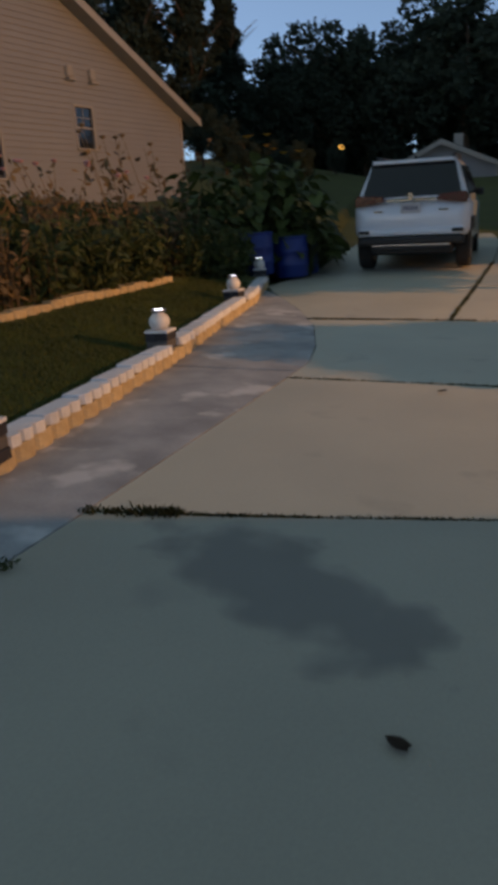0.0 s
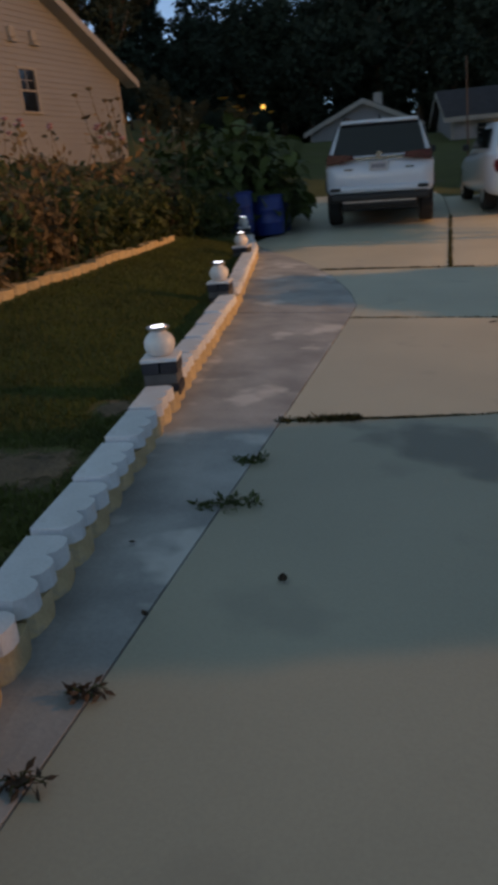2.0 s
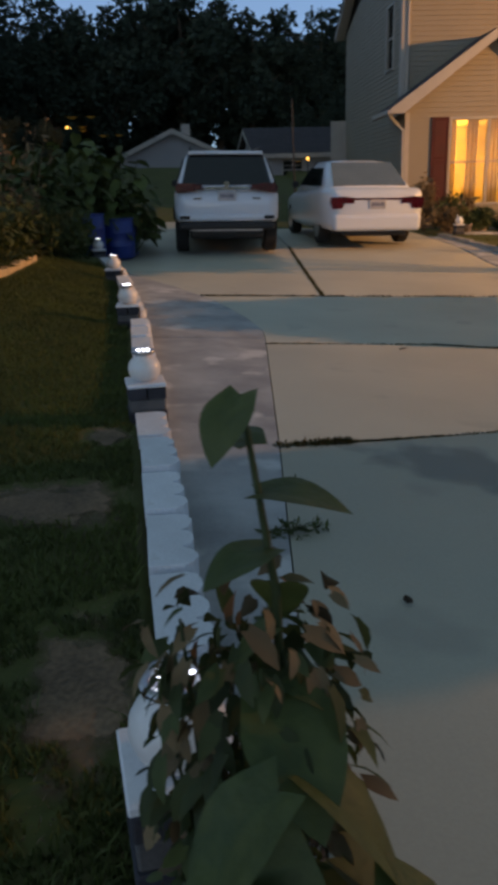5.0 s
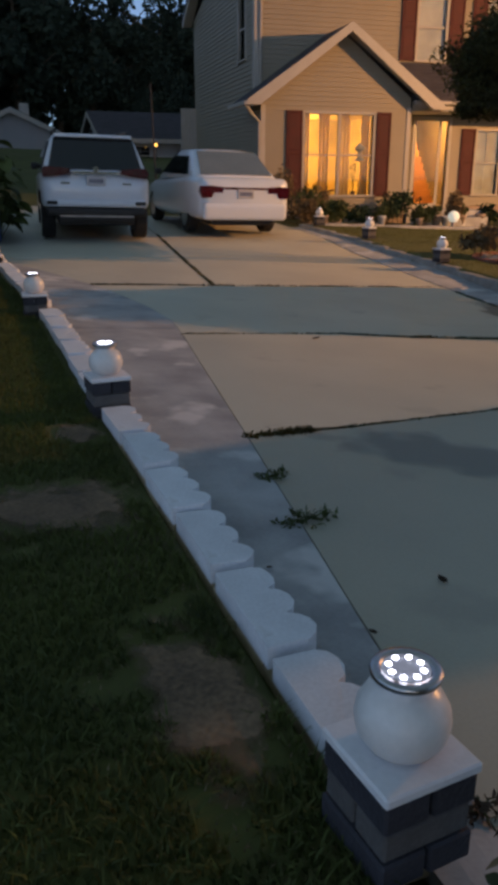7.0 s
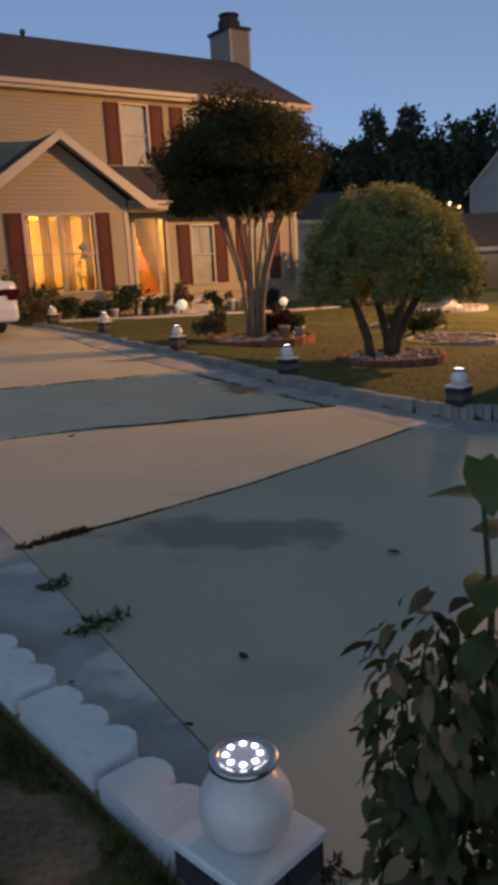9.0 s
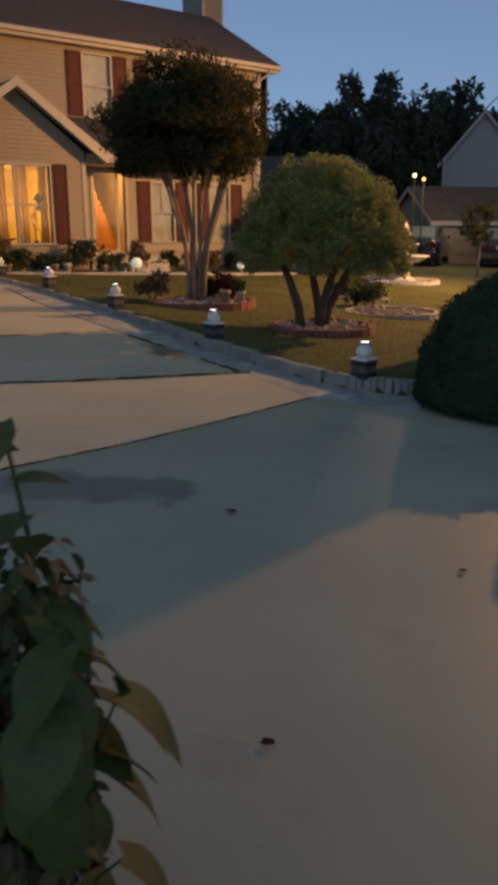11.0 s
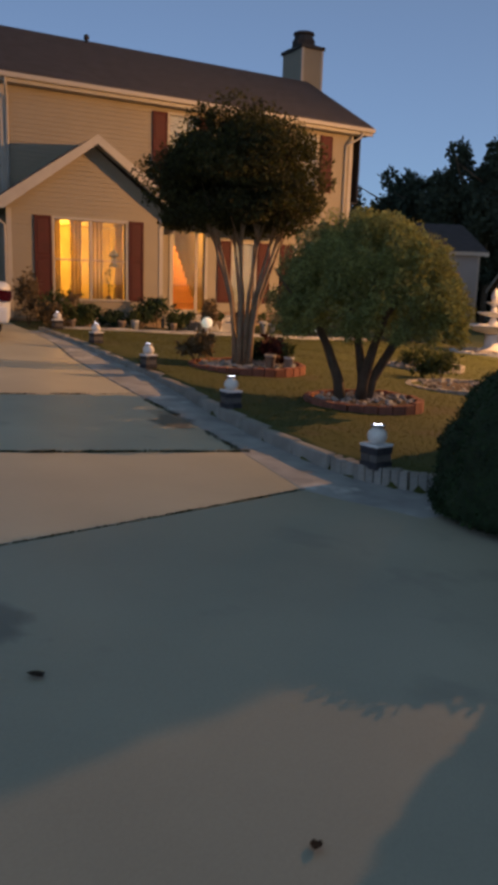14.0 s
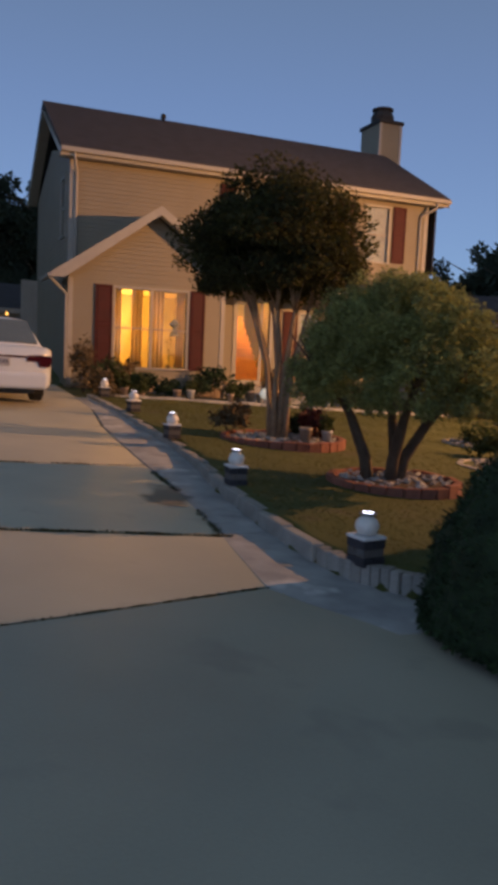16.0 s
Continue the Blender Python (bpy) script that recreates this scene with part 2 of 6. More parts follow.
M_FOUNT = material("white_cast_stone", (0.52, 0.54, 0.58), 0.6, dark=(0.42, 0.44, 0.47), scale=6, fine=60, bump=0.12)
M_POT = material("terracotta_and_grey_pot", (0.34, 0.27, 0.22), 0.8, scale=6, fine=60, bump=0.15, rand=0.3)
M_PINK = material("dusty_pink_petal", (0.50, 0.26, 0.28), 0.7, bump=0, island=0.3)
M_YELLOW = material("yellow_petal", (0.70, 0.42, 0.05), 0.7, bump=0, island=0.2)

# ---- building helpers ----


def mesh_ob(name, bm, mat, parent=None, label="", smooth=False):
    me = bpy.data.meshes.new(name)
    bm.to_mesh(me)
    bm.free()
    if smooth:
        me.polygons.foreach_set("use_smooth", [True] * len(me.polygons))
    me.materials.append(mat)
    ob = new(name, me)
    if parent is not None:
        ob.parent = parent
    if label:
        tagged(ob, label)
    return ob


def part(name, bm, mat, parent, label="", smooth=False):
    return mesh_ob(name, bm, mat, parent, label, smooth)


def array_ob(name, verts, faces, mat, parent=None, label="", smooth=False):
    me = bpy.data.meshes.new(name)
    me.from_pydata(verts.tolist() if hasattr(verts, "tolist") else verts, [], faces.tolist() if hasattr(faces, "tolist") else faces)
    me.update()
    if smooth:
        me.polygons.foreach_set("use_smooth", [True] * len(me.polygons))
    me.materials.append(mat)
    ob = new(name, me)
    if parent is not None:
        ob.parent = parent
    if label:
        tagged(ob, label)
    return ob


def empty(name, m=None, label="", category="", group="", kind=""):
    ob = new(name)
    if m is not None:
        ob.matrix_world = m
    return tagged(ob, label, category, group, kind)


def box(bm, x0, x1, y0, y1, z0, z1, bevel=0.0, m=None, seg=1):
    made = bmesh.ops.create_cube(bm, size=1)["verts"]
    for v in made:
        v.co = Vector((x0 + (v.co.x + 0.5) * (x1 - x0), y0 + (v.co.y + 0.5) * (y1 - y0), z0 + (v.co.z + 0.5) * (z1 - z0)))
    if bevel:
        edges = list({e for v in made for e in v.link_edges})
        out = bmesh.ops.bevel(bm, geom=edges, offset=bevel, segments=seg, affect="EDGES", profile=0.5)
        made = list({v for f in out["faces"] for v in f.verts} | {v for v in made if v.is_valid})
    if m is not None:
        bmesh.ops.transform(bm, matrix=m, verts=[v for v in made if v.is_valid])
    return bm


def tube(bm, pts, radii, n=8, cap=True):
    """A tapered tube along a line of points."""
    rings = []
    for i, p in enumerate(pts):
        p = Vector(p)
        a, b = Vector(pts[max(i - 1, 0)]), Vector(pts[min(i + 1, len(pts) - 1)])
        d = (b - a).normalized()
        u = d.orthogonal().normalized() if i == 0 else (rings[-1][1] - d * rings[-1][1].dot(d)).normalized()
        w = d.cross(u)
        ring = [bm.verts.new(p + (u * math.cos(2 * math.pi * k / n) + w * math.sin(2 * math.pi * k / n)) * radii[i]) for k in range(n)]
        rings.append((ring, u))
    for (r0, _), (r1, _) in zip(rings, rings[1:]):
        for k in range(n):
            bm.faces.new((r0[k], r0[(k + 1) % n], r1[(k + 1) % n], r1[k]))
    if cap:
        bm.faces.new(list(reversed(rings[0][0])))
        bm.faces.new(rings[-1][0])
    return bm


def lathe(bm, profile, n=24, at=(0, 0, 0)):
    """profile: (radius, height) from bottom to top."""
    rings = []
    for r, z in profile:
        rings.append([bm.verts.new((at[0] + r * math.cos(2 * math.pi * k / n), at[1] + r * math.sin(2 * math.pi * k / n), at[2] + z)) for k in range(n)])
    for a, b in zip(rings, rings[1:]):
        for k in range(n):
            bm.faces.new((a[k], a[(k + 1) % n], b[(k + 1) % n], b[k]))
    bm.faces.new(list(reversed(rings[0])))
    bm.faces.new(rings[-1])
    return bm


def prism(bm, outline, axis, a0, a1):
    """A flat outline pushed along an axis. axis 'y': outline of (x, z); 'x': (y, z); 'z': (x, y)."""
    def put(p, a):
        return {"y": (p[0], a, p[1]), "x": (a, p[0], p[1]), "z": (p[0], p[1], a)}[axis]
    lo = [bm.verts.new(put(p, a0)) for p in outline]
    hi = [bm.verts.new(put(p, a1)) for p in outline]
    n = len(outline)
    for k in range(n):
        bm.faces.new((lo[k], lo[(k + 1) % n], hi[(k + 1) % n], hi[k]))
    bm.faces.new(list(reversed(lo)))
    bm.faces.new(hi)
    bmesh.ops.recalc_face_normals(bm, faces=bm.faces[:])
    return bm


def loft(bm, sections):
    """Closed sections, each a list of points, joined in order and capped."""
    rings = [[bm.verts.new(p) for p in s] for s in sections]
    n = len(rings[0])
    for a, b in zip(rings, rings[1:]):
        for k in range(n):
            bm.faces.new((a[k], a[(k + 1) % n], b[(k + 1) % n], b[k]))
    bm.faces.new(list(reversed(rings[0])))
    bm.faces.new(rings[-1])
    bmesh.ops.recalc_face_normals(bm, faces=bm.faces[:])
    return bm


RNG = np.random.default_rng(7)


def leaf_cloud(places, size, spread=0.4, long=1.7, up=0.0, rng=RNG):
    """Small bent leaves (two quads) at the places, turned at random. Returns vertices and faces."""
    n = len(places)
    d = rng.normal(size=(n, 3))
    d[:, 2] += up
    d /= np.linalg.norm(d, axis=1, keepdims=True)
    r = rng.normal(size=(n, 3))
    s = np.cross(d, r)
    s /= np.linalg.norm(s, axis=1, keepdims=True)
    nn = np.cross(d, s)
    k = (size * (1 + spread * rng.uniform(-1, 1, n)))[:, None]
    a, c = places, places + d * k * long
    mid = places + d * k * long * 0.5
    v = np.stack([a, mid + s * k * 0.5 + nn * k * 0.12, c, mid - s * k * 0.5 + nn * k * 0.12], 1).reshape(-1, 3)
    i = np.arange(n)[:, None] * 4
    return v, i + np.array([[0, 1, 2, 3]])


def blob_points(n, centre, radii, rng, low=-1.0, shell=0.55, clumps=40, clump_r=0.3):
    """Points in an uneven crown: clumps spread over and inside an ellipsoid."""
    cs = rng.normal(size=(clumps * 3, 3))
    cs /= np.linalg.norm(cs, axis=1, keepdims=True)
    cs = cs[cs[:, 2] > low][:clumps]
    cs *= rng.uniform(shell, 1.0, len(cs))[:, None]
    pick = rng.integers(0, len(cs), n)
    off = rng.normal(size=(n, 3))
    off /= np.linalg.norm(off, axis=1, keepdims=True)
    off *= (rng.uniform(0.25, 1, n) ** 0.5)[:, None] * clump_r
    p = cs[pick] + off * rng.uniform(0.6, 1.2, len(cs))[pick][:, None]
    return p * np.array(radii) + np.array(centre)


# ---- ground ----


def drive_z(x, y):
    x, y = min(x, 3.2), max(y, -3.0)
    b = -0.065 + 0.045 * min(1.0, max(0.0, (y - 7) / 6))
    return -0.048 + b * max(x, -2.6) + 0.0162 * y + 0.00083 * max(y, 0) ** 2 * (1 if y < 20 else (20 / y) ** 1.3)


def line_at(points, y):
    """x of a line of (x, y) points at y, held straight past its ends."""
    return float(np.interp(y, [p[1] for p in points], [p[0] for p in points]))


WALL_LINE = [(-2.0, -3.0), (-2.02, 0.0), (-2.05, 1.0), (-2.06, 2.0), (-2.09, 4.0), (-2.10, 5.8), (-2.30, 9.4), (-2.56, 11.2), (-2.6, 12.0)]
WALK_EDGE = [(-2.35, -3.2), (-1.90, -0.03), (-1.74, 1.09), (-1.49, 2.76), (-1.12, 5.37), (-1.05, 5.93), (-1.10, 6.6), (-1.30, 7.75), (-1.66, 8.9), (-2.08, 10.0), (-2.48, 10.9)]
KERB_LINE = [(7.5, -4.0), (5.2, 0.5), (4.5, 2.4), (3.62, 3.25), (3.36, 3.75), (3.30, 4.25), (3.42, 5.3), (3.66, 6.9), (3.90, 8.0), (4.08, 9.4), (4.20, 11.3), (4.32, 13.4), (4.40, 15.5)]
STRIP_LINE = [(5.6, -4.0), (3.6, 0.5), (3.0, 2.6), (2.66, 3.70), (2.96, 5.2), (3.23, 6.8), (3.36, 8.5), (3.62, 11.3), (3.97, 13.4), (4.1, 15.5)]


def left_lawn(x, y):
    base = max(drive_z(-2.1, min(y, 22)) + 0.07, 0.19)
    rise = min(1.0, max(0.12, (y - 0.5) / 5.0))
    return base + 0.23 * rise * min(max(0.0, -2.35 - x), 7.0) + 0.02 * noise.noise((x * 0.9, y * 0.9, 0))


def right_lawn(x, y):
    t = min(max(y - 3.5, 0), 8.5)
    z = -0.06 + 0.02 * t + 0.0022 * t * t + 0.02 * max(y - 12, 0)
    return z - 0.04 * min(max(x - 4, 0), 9) - 0.015 * max(x - 13, 0) + 0.02 * noise.noise((x * 0.8, y * 0.8, 3))


def far_rise(x, y):
    """The ground climbs behind the houses, less so to the right."""
    return 0.13 * max(0.0, min(y, 36.0) - 21.0) * min(1.0, max(0.0, (20.0 - x) / 8.0))


def ground_z(x, y):
    if y > 60 or y < -25 or abs(x) > 60:
        return 0.45 + far_rise(x, y) - (0.9 if x > 20 else 0)
    lx, kx = line_at(WALL_LINE, y), line_at(KERB_LINE, y)
    if x < lx - 0.10 - (0.25 if y > 11.6 else 0) and y < 40:
        z = left_lawn(x, y)
    elif x > kx + 0.05 and y < 19:
        z = right_lawn(x, y)
    elif y < 17.6 and lx - 0.2 < x < kx + 0.2:
        z = drive_z(x, y) - 0.05
    elif y >= 17.6 and x < 4.4:
        z = drive_z(min(max(x, -2), 3), min(y, 22)) - 0.03 + 0.01 * noise.noise((x, y, 0))
    else:
        z = 0.35 + 0.02 * max(0, min(y, 40) - 14) - 0.035 * min(max(x - 6, 0), 34)
    return z + far_rise(x, y)


def grid_coords(breaks):
    out = []
    for a, b, step in breaks:
        out += list(np.arange(a, b - 1e-6, step))
    return out + [breaks[-1][1]]


gx = grid_coords([(-1500, -200, 325), (-200, -40, 20), (-40, -8, 2), (-8, -3, 0.4), (-3, 5.2, 0.1), (5.2, 18, 0.5), (18, 60, 3), (60, 200, 20), (200, 1500, 325)])
gy = grid_coords([(-1500, -200, 325), (-200, -24, 22), (-24, -4, 1.0), (-4, 13, 0.2), (13, 30, 0.5), (30, 66, 2), (66, 200, 20), (200, 1500, 325)])
gv = [(x, y, ground_z(x, y)) for y in gy for x in gx]
nx = len(gx)
gf = [(j * nx + i, j * nx + i + 1, (j + 1) * nx + i + 1, (j + 1) * nx + i) for j in range(len(gy) - 1) for i in range(nx - 1)]
ground = tagged(array_ob("ground", gv, gf, M_LAWN, smooth=True), "mown lawn and bare soil reaching the woods", "ground", kind="structure")


def slab(name, sections, parent, mat, cols, rows, gap=0.003, seam=0.009, thick=0.10, lift=0.0):
    """A concrete slab between section lines, each a line of (x, y) points from left to right; it follows the fall of the drive."""
    secs = []
    for s in sections:
        xs = [p[0] for p in s]
        us = (np.array(xs) - xs[0]) / (xs[-1] - xs[0])
        secs.append([(float(np.interp(u, us, xs)), float(np.interp(u, us, [p[1] for p in s]))) for u in np.linspace(0, 1, cols + 1)])
    grid = []
    for k, (a, b) in enumerate(zip(secs, secs[1:])):
        for j in range(rows + (k == len(secs) - 2)):
            v = j / rows
            grid.append([((1 - v) * p[0] + v * q[0], (1 - v) * p[1] + v * q[1]) for p, q in zip(a, b)])
    nr, nc = len(grid), cols + 1
    cx, cy = np.mean([p[0] for r in grid for p in r]), np.mean([p[1] for r in grid for p in r])
    bm = bmesh.new()
    top = []
    for j, r in enumerate(grid):
        row = []
        for i, (x, y) in enumerate(r):
            x += gap * ((i == 0) - (i == nc - 1))
            y += seam * ((j == 0) - (j == nr - 1))
            edge = i in (0, nc - 1) or j in (0, nr - 1)
            row.append(bm.verts.new((x, y, drive_z(x, y) + lift - 0.006 * edge + 0.004 * noise.noise((x * 0.7, y * 0.7, 1)))))
        top.append(row)
    for a, b in zip(top, top[1:]):
        for i in range(nc - 1):
            bm.faces.new((a[i], a[i + 1], b[i + 1], b[i]))
    rim = top[0] + [r[-1] for r in top[1:]] + list(reversed(top[-1][:-1])) + [r[0] for r in reversed(top[1:-1])]
    low = [bm.verts.new(v.co - Vector((0, 0, thick))) for v in rim]
    for k in range(len(rim)):
        q = (k + 1) % len(rim)
        bm.faces.new((rim[q], rim[k], low[k], low[q]))
    return part(name, bm, mat, parent, smooth=False)


driveway = empty("driveway", label="beige concrete driveway of large slabs with weedy joints", category="driveway", kind="structure")
JA = [(-1.49, 2.76), (-0.8, 2.86), (0.2, 3.03), (1.4, 3.34), (2.68, 3.69)]
JB = [(-1.12, 5.37), (0.34, 5.39), (1.02, 5.22), (3.04, 5.0)]
JC = [(-1.42, 8.12), (-0.05, 8.18), (3.33, 8.28)]
JD = [(-2.30, 10.60), (0.6, 10.98), (3.60, 11.35)]
slab("slab", [[(-2.35, -3.2), (7.6, -3.6)], [(-1.90, -0.03), (5.6, -0.3)], [(-1.74, 1.09), (4.7, 1.2)], [(-1.60, 2.03), (3.9, 2.2)], JA], driveway, M_APRON, 18, 6)
slab("slab", [JA, JB], driveway, M_CONC, 14, 8)
slab("slab", [JB, [(-1.05, 5.93), (3.1, 5.9)], [(-1.10, 6.6), (3.22, 6.6)], [(-1.30, 7.75), (3.30, 7.7)], JC], driveway, M_CONC, 14, 3)
slab("slab", [[(-1.42, 8.12), (0.03, 8.18)], [(-1.66, 8.9), (0.13, 9.0)], [(-2.08, 10.0), (0.28, 10.2)], [(-2.30, 10.60), (0.38, 10.95)]], driveway, M_CONC, 8, 3)
slab("slab", [[(0.05, 8.18), (3.33, 8.28)], [(0.40, 10.95), (3.60, 11.35)]], driveway, M_CONC, 10, 6)
slab("slab", [[(-2.32, 10.62), (0.38, 10.97)], [(-2.56, 11.4), (0.5, 11.9)], [(-2.2, 14.2), (0.82, 14.3)], [(-2.1, 18.4), (1.2, 18.4)]], driveway, M_CONC, 8, 5)
slab("slab", [[(0.40, 10.97), (3.60, 11.37)], [(0.84, 14.3), (4.1, 14.3)], [(1.22, 18.4), (4.3, 18.4)]], driveway, M_CONC, 8, 6)
slab("slab", [[(-2.1, 18.42), (1.2, 18.42)], [(-1.8, 22.5), (1.2, 22.5)]], driveway, M_CONC, 6, 4)

sidewalk = empty("sidewalk", label="grey stained concrete strip along the drive", category="pavement", kind="structure")
def side_strip(y0, y1, n):
    ys = sorted({y0, y1, *[p[1] for p in WALK_EDGE + WALL_LINE if y0 < p[1] < y1]})
    return [[(line_at(WALL_LINE, y) - 0.02, y), (line_at(WALK_EDGE, y) - 0.001, y)] for y in ys]
slab("slab", side_strip(-3.0, 5.6, 14), sidewalk, M_WALK, 3, 2, lift=0.002)
slab("slab", side_strip(5.6, 10.85, 10), sidewalk, M_WALK, 3, 2, lift=0.002)
kerb_strip = empty("gutter_strip", label="pale stained concrete strip below the lawn kerb", category="pavement", kind="structure")
for a, b in ((2.75, 5.1), (5.1, 8.3), (8.3, 11.35), (11.35, 15.5)):
    slab("slab", [[(line_at(STRIP_LINE, y) + 0.006, y), (line_at(KERB_LINE, y) + 0.05, y)] for y in np.linspace(a, b, 6)], kerb_strip, M_WALK, 3, 2, lift=0.004)

# ---- low block wall on the garden side ----
block_wall = empty("block_wall", label="low wall of pale scalloped edging blocks", category="garden wall", kind="structure")


def scallop_mesh(name, length, depth, height, lump, mat, seed):
    rng = random.Random(seed)
    n = max(1, round(length / 0.133))
    w = length / n
    pts = [(-depth, 0.0), (-depth, length)]
    for k in reversed(range(n)):
        c = (k + 0.5) * w
        for a in np.linspace(80, -80, 6):
            pts.append((-lump + lump * 1.5 * math.cos(radians(a)) * rng.uniform(0.92, 1.08), c + w * 0.5 * math.sin(radians(a))))
    bm = bmesh.new()
    prism(bm, [(x, y) for x, y in reversed(pts)], "z", -height, 0)
    for v in bm.verts:
        if v.co.z > -0.001 and v.co.x > -depth + 0.01:
            v.co.z -= 0.004 * rng.random()
    me = bpy.data.meshes.new(name)
    bm.to_mesh(me)
    bm.free()
    me.materials.append(mat)
    return me


CAP_MESHES = [scallop_mesh("cap_block", 0.398, 0.137, 0.064, 0.036, M_CAP, k) for k in range(3)]
LOW_MESHES = [scallop_mesh("wall_block", 0.196, 0.12, 0.115, 0.028, M_BLOCK, k + 9) for k in range(3)]
LEFT_LAMPS = [(-2.134, 0.208, 0.562), (-2.144, 3.054, 0.575), (-2.239, 5.831, 0.620), (-2.421, 8.867, 0.669), (-2.706, 11.497, 0.747)]


def lay_blocks(y0, y1, step, meshes, lift, out, name, rng):
    y = y0
    while y + step <= y1 + 0.05:
        x, x2 = line_at(WALL_LINE, y), line_at(WALL_LINE, y + step)
        ob = new(name, rng.choice(meshes))
        ob.parent = block_wall
        turn = math.degrees(math.atan2(x - x2, step))
        ob.matrix_world = pose(x + out + rng.uniform(-0.006, 0.006), y, drive_z(x, y + step / 2) + lift + rng.uniform(-0.004, 0.004), rng.uniform(-0.8, 0.8), rng.uniform(-1, 1), turn + rng.uniform(-0.8, 0.8))
        y += step


rng = random.Random(4)
for (xa, ya, za), (xb, yb, zb) in zip(LEFT_LAMPS, LEFT_LAMPS[1:]):
    y0, y1 = ya + 0.125, yb - 0.125
    n = round((y1 - y0) / 0.405)
    lay_blocks(y0, y1, (y1 - y0) / n, CAP_MESHES, 0.153, 0.009, "cap_block", rng)
    n = round((yb - ya) / 0.2)
    lay_blocks(ya, yb, (yb - ya) / n, LOW_MESHES, 0.090, 0.004, "wall_block", rng)

# ---- garden lamps: a jar with a round light on a brick pedestal ----


def garden_lamp():
    lamp = empty("garden_lamp", label="white ball jar with round LED light on brick pedestal", category="garden lamp", group="garden lamps along the drive")
    z = 0.0
    for k, (mat, half) in enumerate(((M_DBRICK, 0.098), (M_GBRICK, 0.092), (M_DBRICK, 0.097))):
        for sx in (-1, 1):
            bm = bmesh.new()
            x0, x1 = (-half, -0.003) if sx < 0 else (0.003, half)
            if k % 2:
                box(bm, -half, half, x0, x1, z, z + 0.060, 0.005)
            else:
                box(bm, x0, x1, -half, half, z, z + 0.060, 0.005)
            part("brick", bm, mat, lamp)
        z += 0.062
    bm = bmesh.new()
    box(bm, -0.101, 0.101, -0.101, 0.101, z, z + 0.022, 0.004)
    part("slab", bm, M_TILE, lamp, "white flat slab")
    z += 0.022
    bm = bmesh.new()
    lathe(bm, [(0.046, z), (0.064, z + 0.010), (0.080, z + 0.034), (0.085, z + 0.060), (0.082, z + 0.084), (0.069, z + 0.108), (0.052, z + 0.121), (0.043, z + 0.127), (0.044, z + 0.138)], 28)
    part("jar", bm, M_JAR, lamp, "rounded off-white jar", True)
    z += 0.138
    bm = bmesh.new()
    lathe(bm, [(0.044, z - 0.004), (0.056, z + 0.004), (0.062, z + 0.010), (0.063, z + 0.017), (0.060, z + 0.021), (0.044, z + 0.021), (0.043, z + 0.018)], 32)
    disc = part("light_rim", bm, M_STEEL, lamp, "steel rim", True)
    bm = bmesh.new()
    lathe(bm, [(0.042, z + 0.012), (0.042, z + 0.019), (0.030, z + 0.0205)], 24)
    part("lens", bm, M_LENS, disc, "frosted lens")
    for k in range(8):
        a = 2 * math.pi * k / 8
        bm = bmesh.new()
        lathe(bm, [(0.0055, z + 0.019), (0.0055, z + 0.0225), (0.003, z + 0.0240)], 8, (0.030 * math.cos(a), 0.030 * math.sin(a), 0))
        part("led", bm, M_LED, disc)
    return lamp, z + 0.022


lamp, LAMP_H = garden_lamp()
RIGHT_LAMPS = [(3.458, 3.725, 0.299), (3.734, 6.513, 0.381), (4.124, 9.529, 0.518), (4.46, 12.45, 0.66), (4.62, 15.0, 0.76)]
spots = LEFT_LAMPS + RIGHT_LAMPS
lamp.matrix_world = pose(*spots[0][:2], spots[0][2] - LAMP_H, 0, 0, 6)
for k, (x, y, z) in enumerate(spots[1:]):
    copy_thing(lamp, pose(x, y, z - LAMP_H, 0, 0, (4, -3, -8, 12, 5, -6, 3, 8, -4)[k]))

# ---- lawn kerb ----
lawn_kerb = empty("lawn_kerb", label="weathered grey concrete lawn kerb", category="kerb", kind="structure")
kerb_meshes = []
for k in range(3):
    bm = bmesh.new()
    box(bm, 0.0, 0.11, 0, 0.592, -0.24, 0, 0.014, seg=2)
    for v in bm.verts:
        v.co.x += 0.006 * noise.noise((v.co.x * 9, v.co.y * 6, k * 3.0))
        v.co.z += 0.008 * noise.noise((v.co.y * 5, v.co.x * 9, k * 5.0)) * (v.co.z > -0.1)
    me = bpy.data.meshes.new("kerb_stone")
    bm.to_mesh(me)
    bm.free()
    me.materials.append(M_KERB)
    kerb_meshes.append(me)
y = 4.2
while y < 15.3:
    x, x2 = line_at(KERB_LINE, y), line_at(KERB_LINE, y + 0.6)
    ob = new("kerb_stone", rng.choice(kerb_meshes))
    ob.parent = lawn_kerb
    ob.matrix_world = pose(x, y, max(right_lawn(x + 0.3, y + 0.3) + 0.0, drive_z(x, y) + 0.08) + rng.uniform(-0.008, 0.008), 0, rng.uniform(-1.5, 1.5), math.degrees(math.atan2(x - x2, 0.6)) + rng.uniform(-0.7, 0.7))
    y += 0.6
bm = bmesh.new()
box(bm, -0.05, 0.05, 0.0, 0.0675, -0.2, 0.0, 0.006)
soldier = bpy.data.meshes.new("edging_brick")
bm.to_mesh(soldier)
bm.free()
soldier.materials.append(M_KERB)
curve = [(3.36, 4.15), (3.40, 3.75), (3.55, 3.40), (3.78, 3.12), (4.05, 2.9), (4.4, 2.7)]
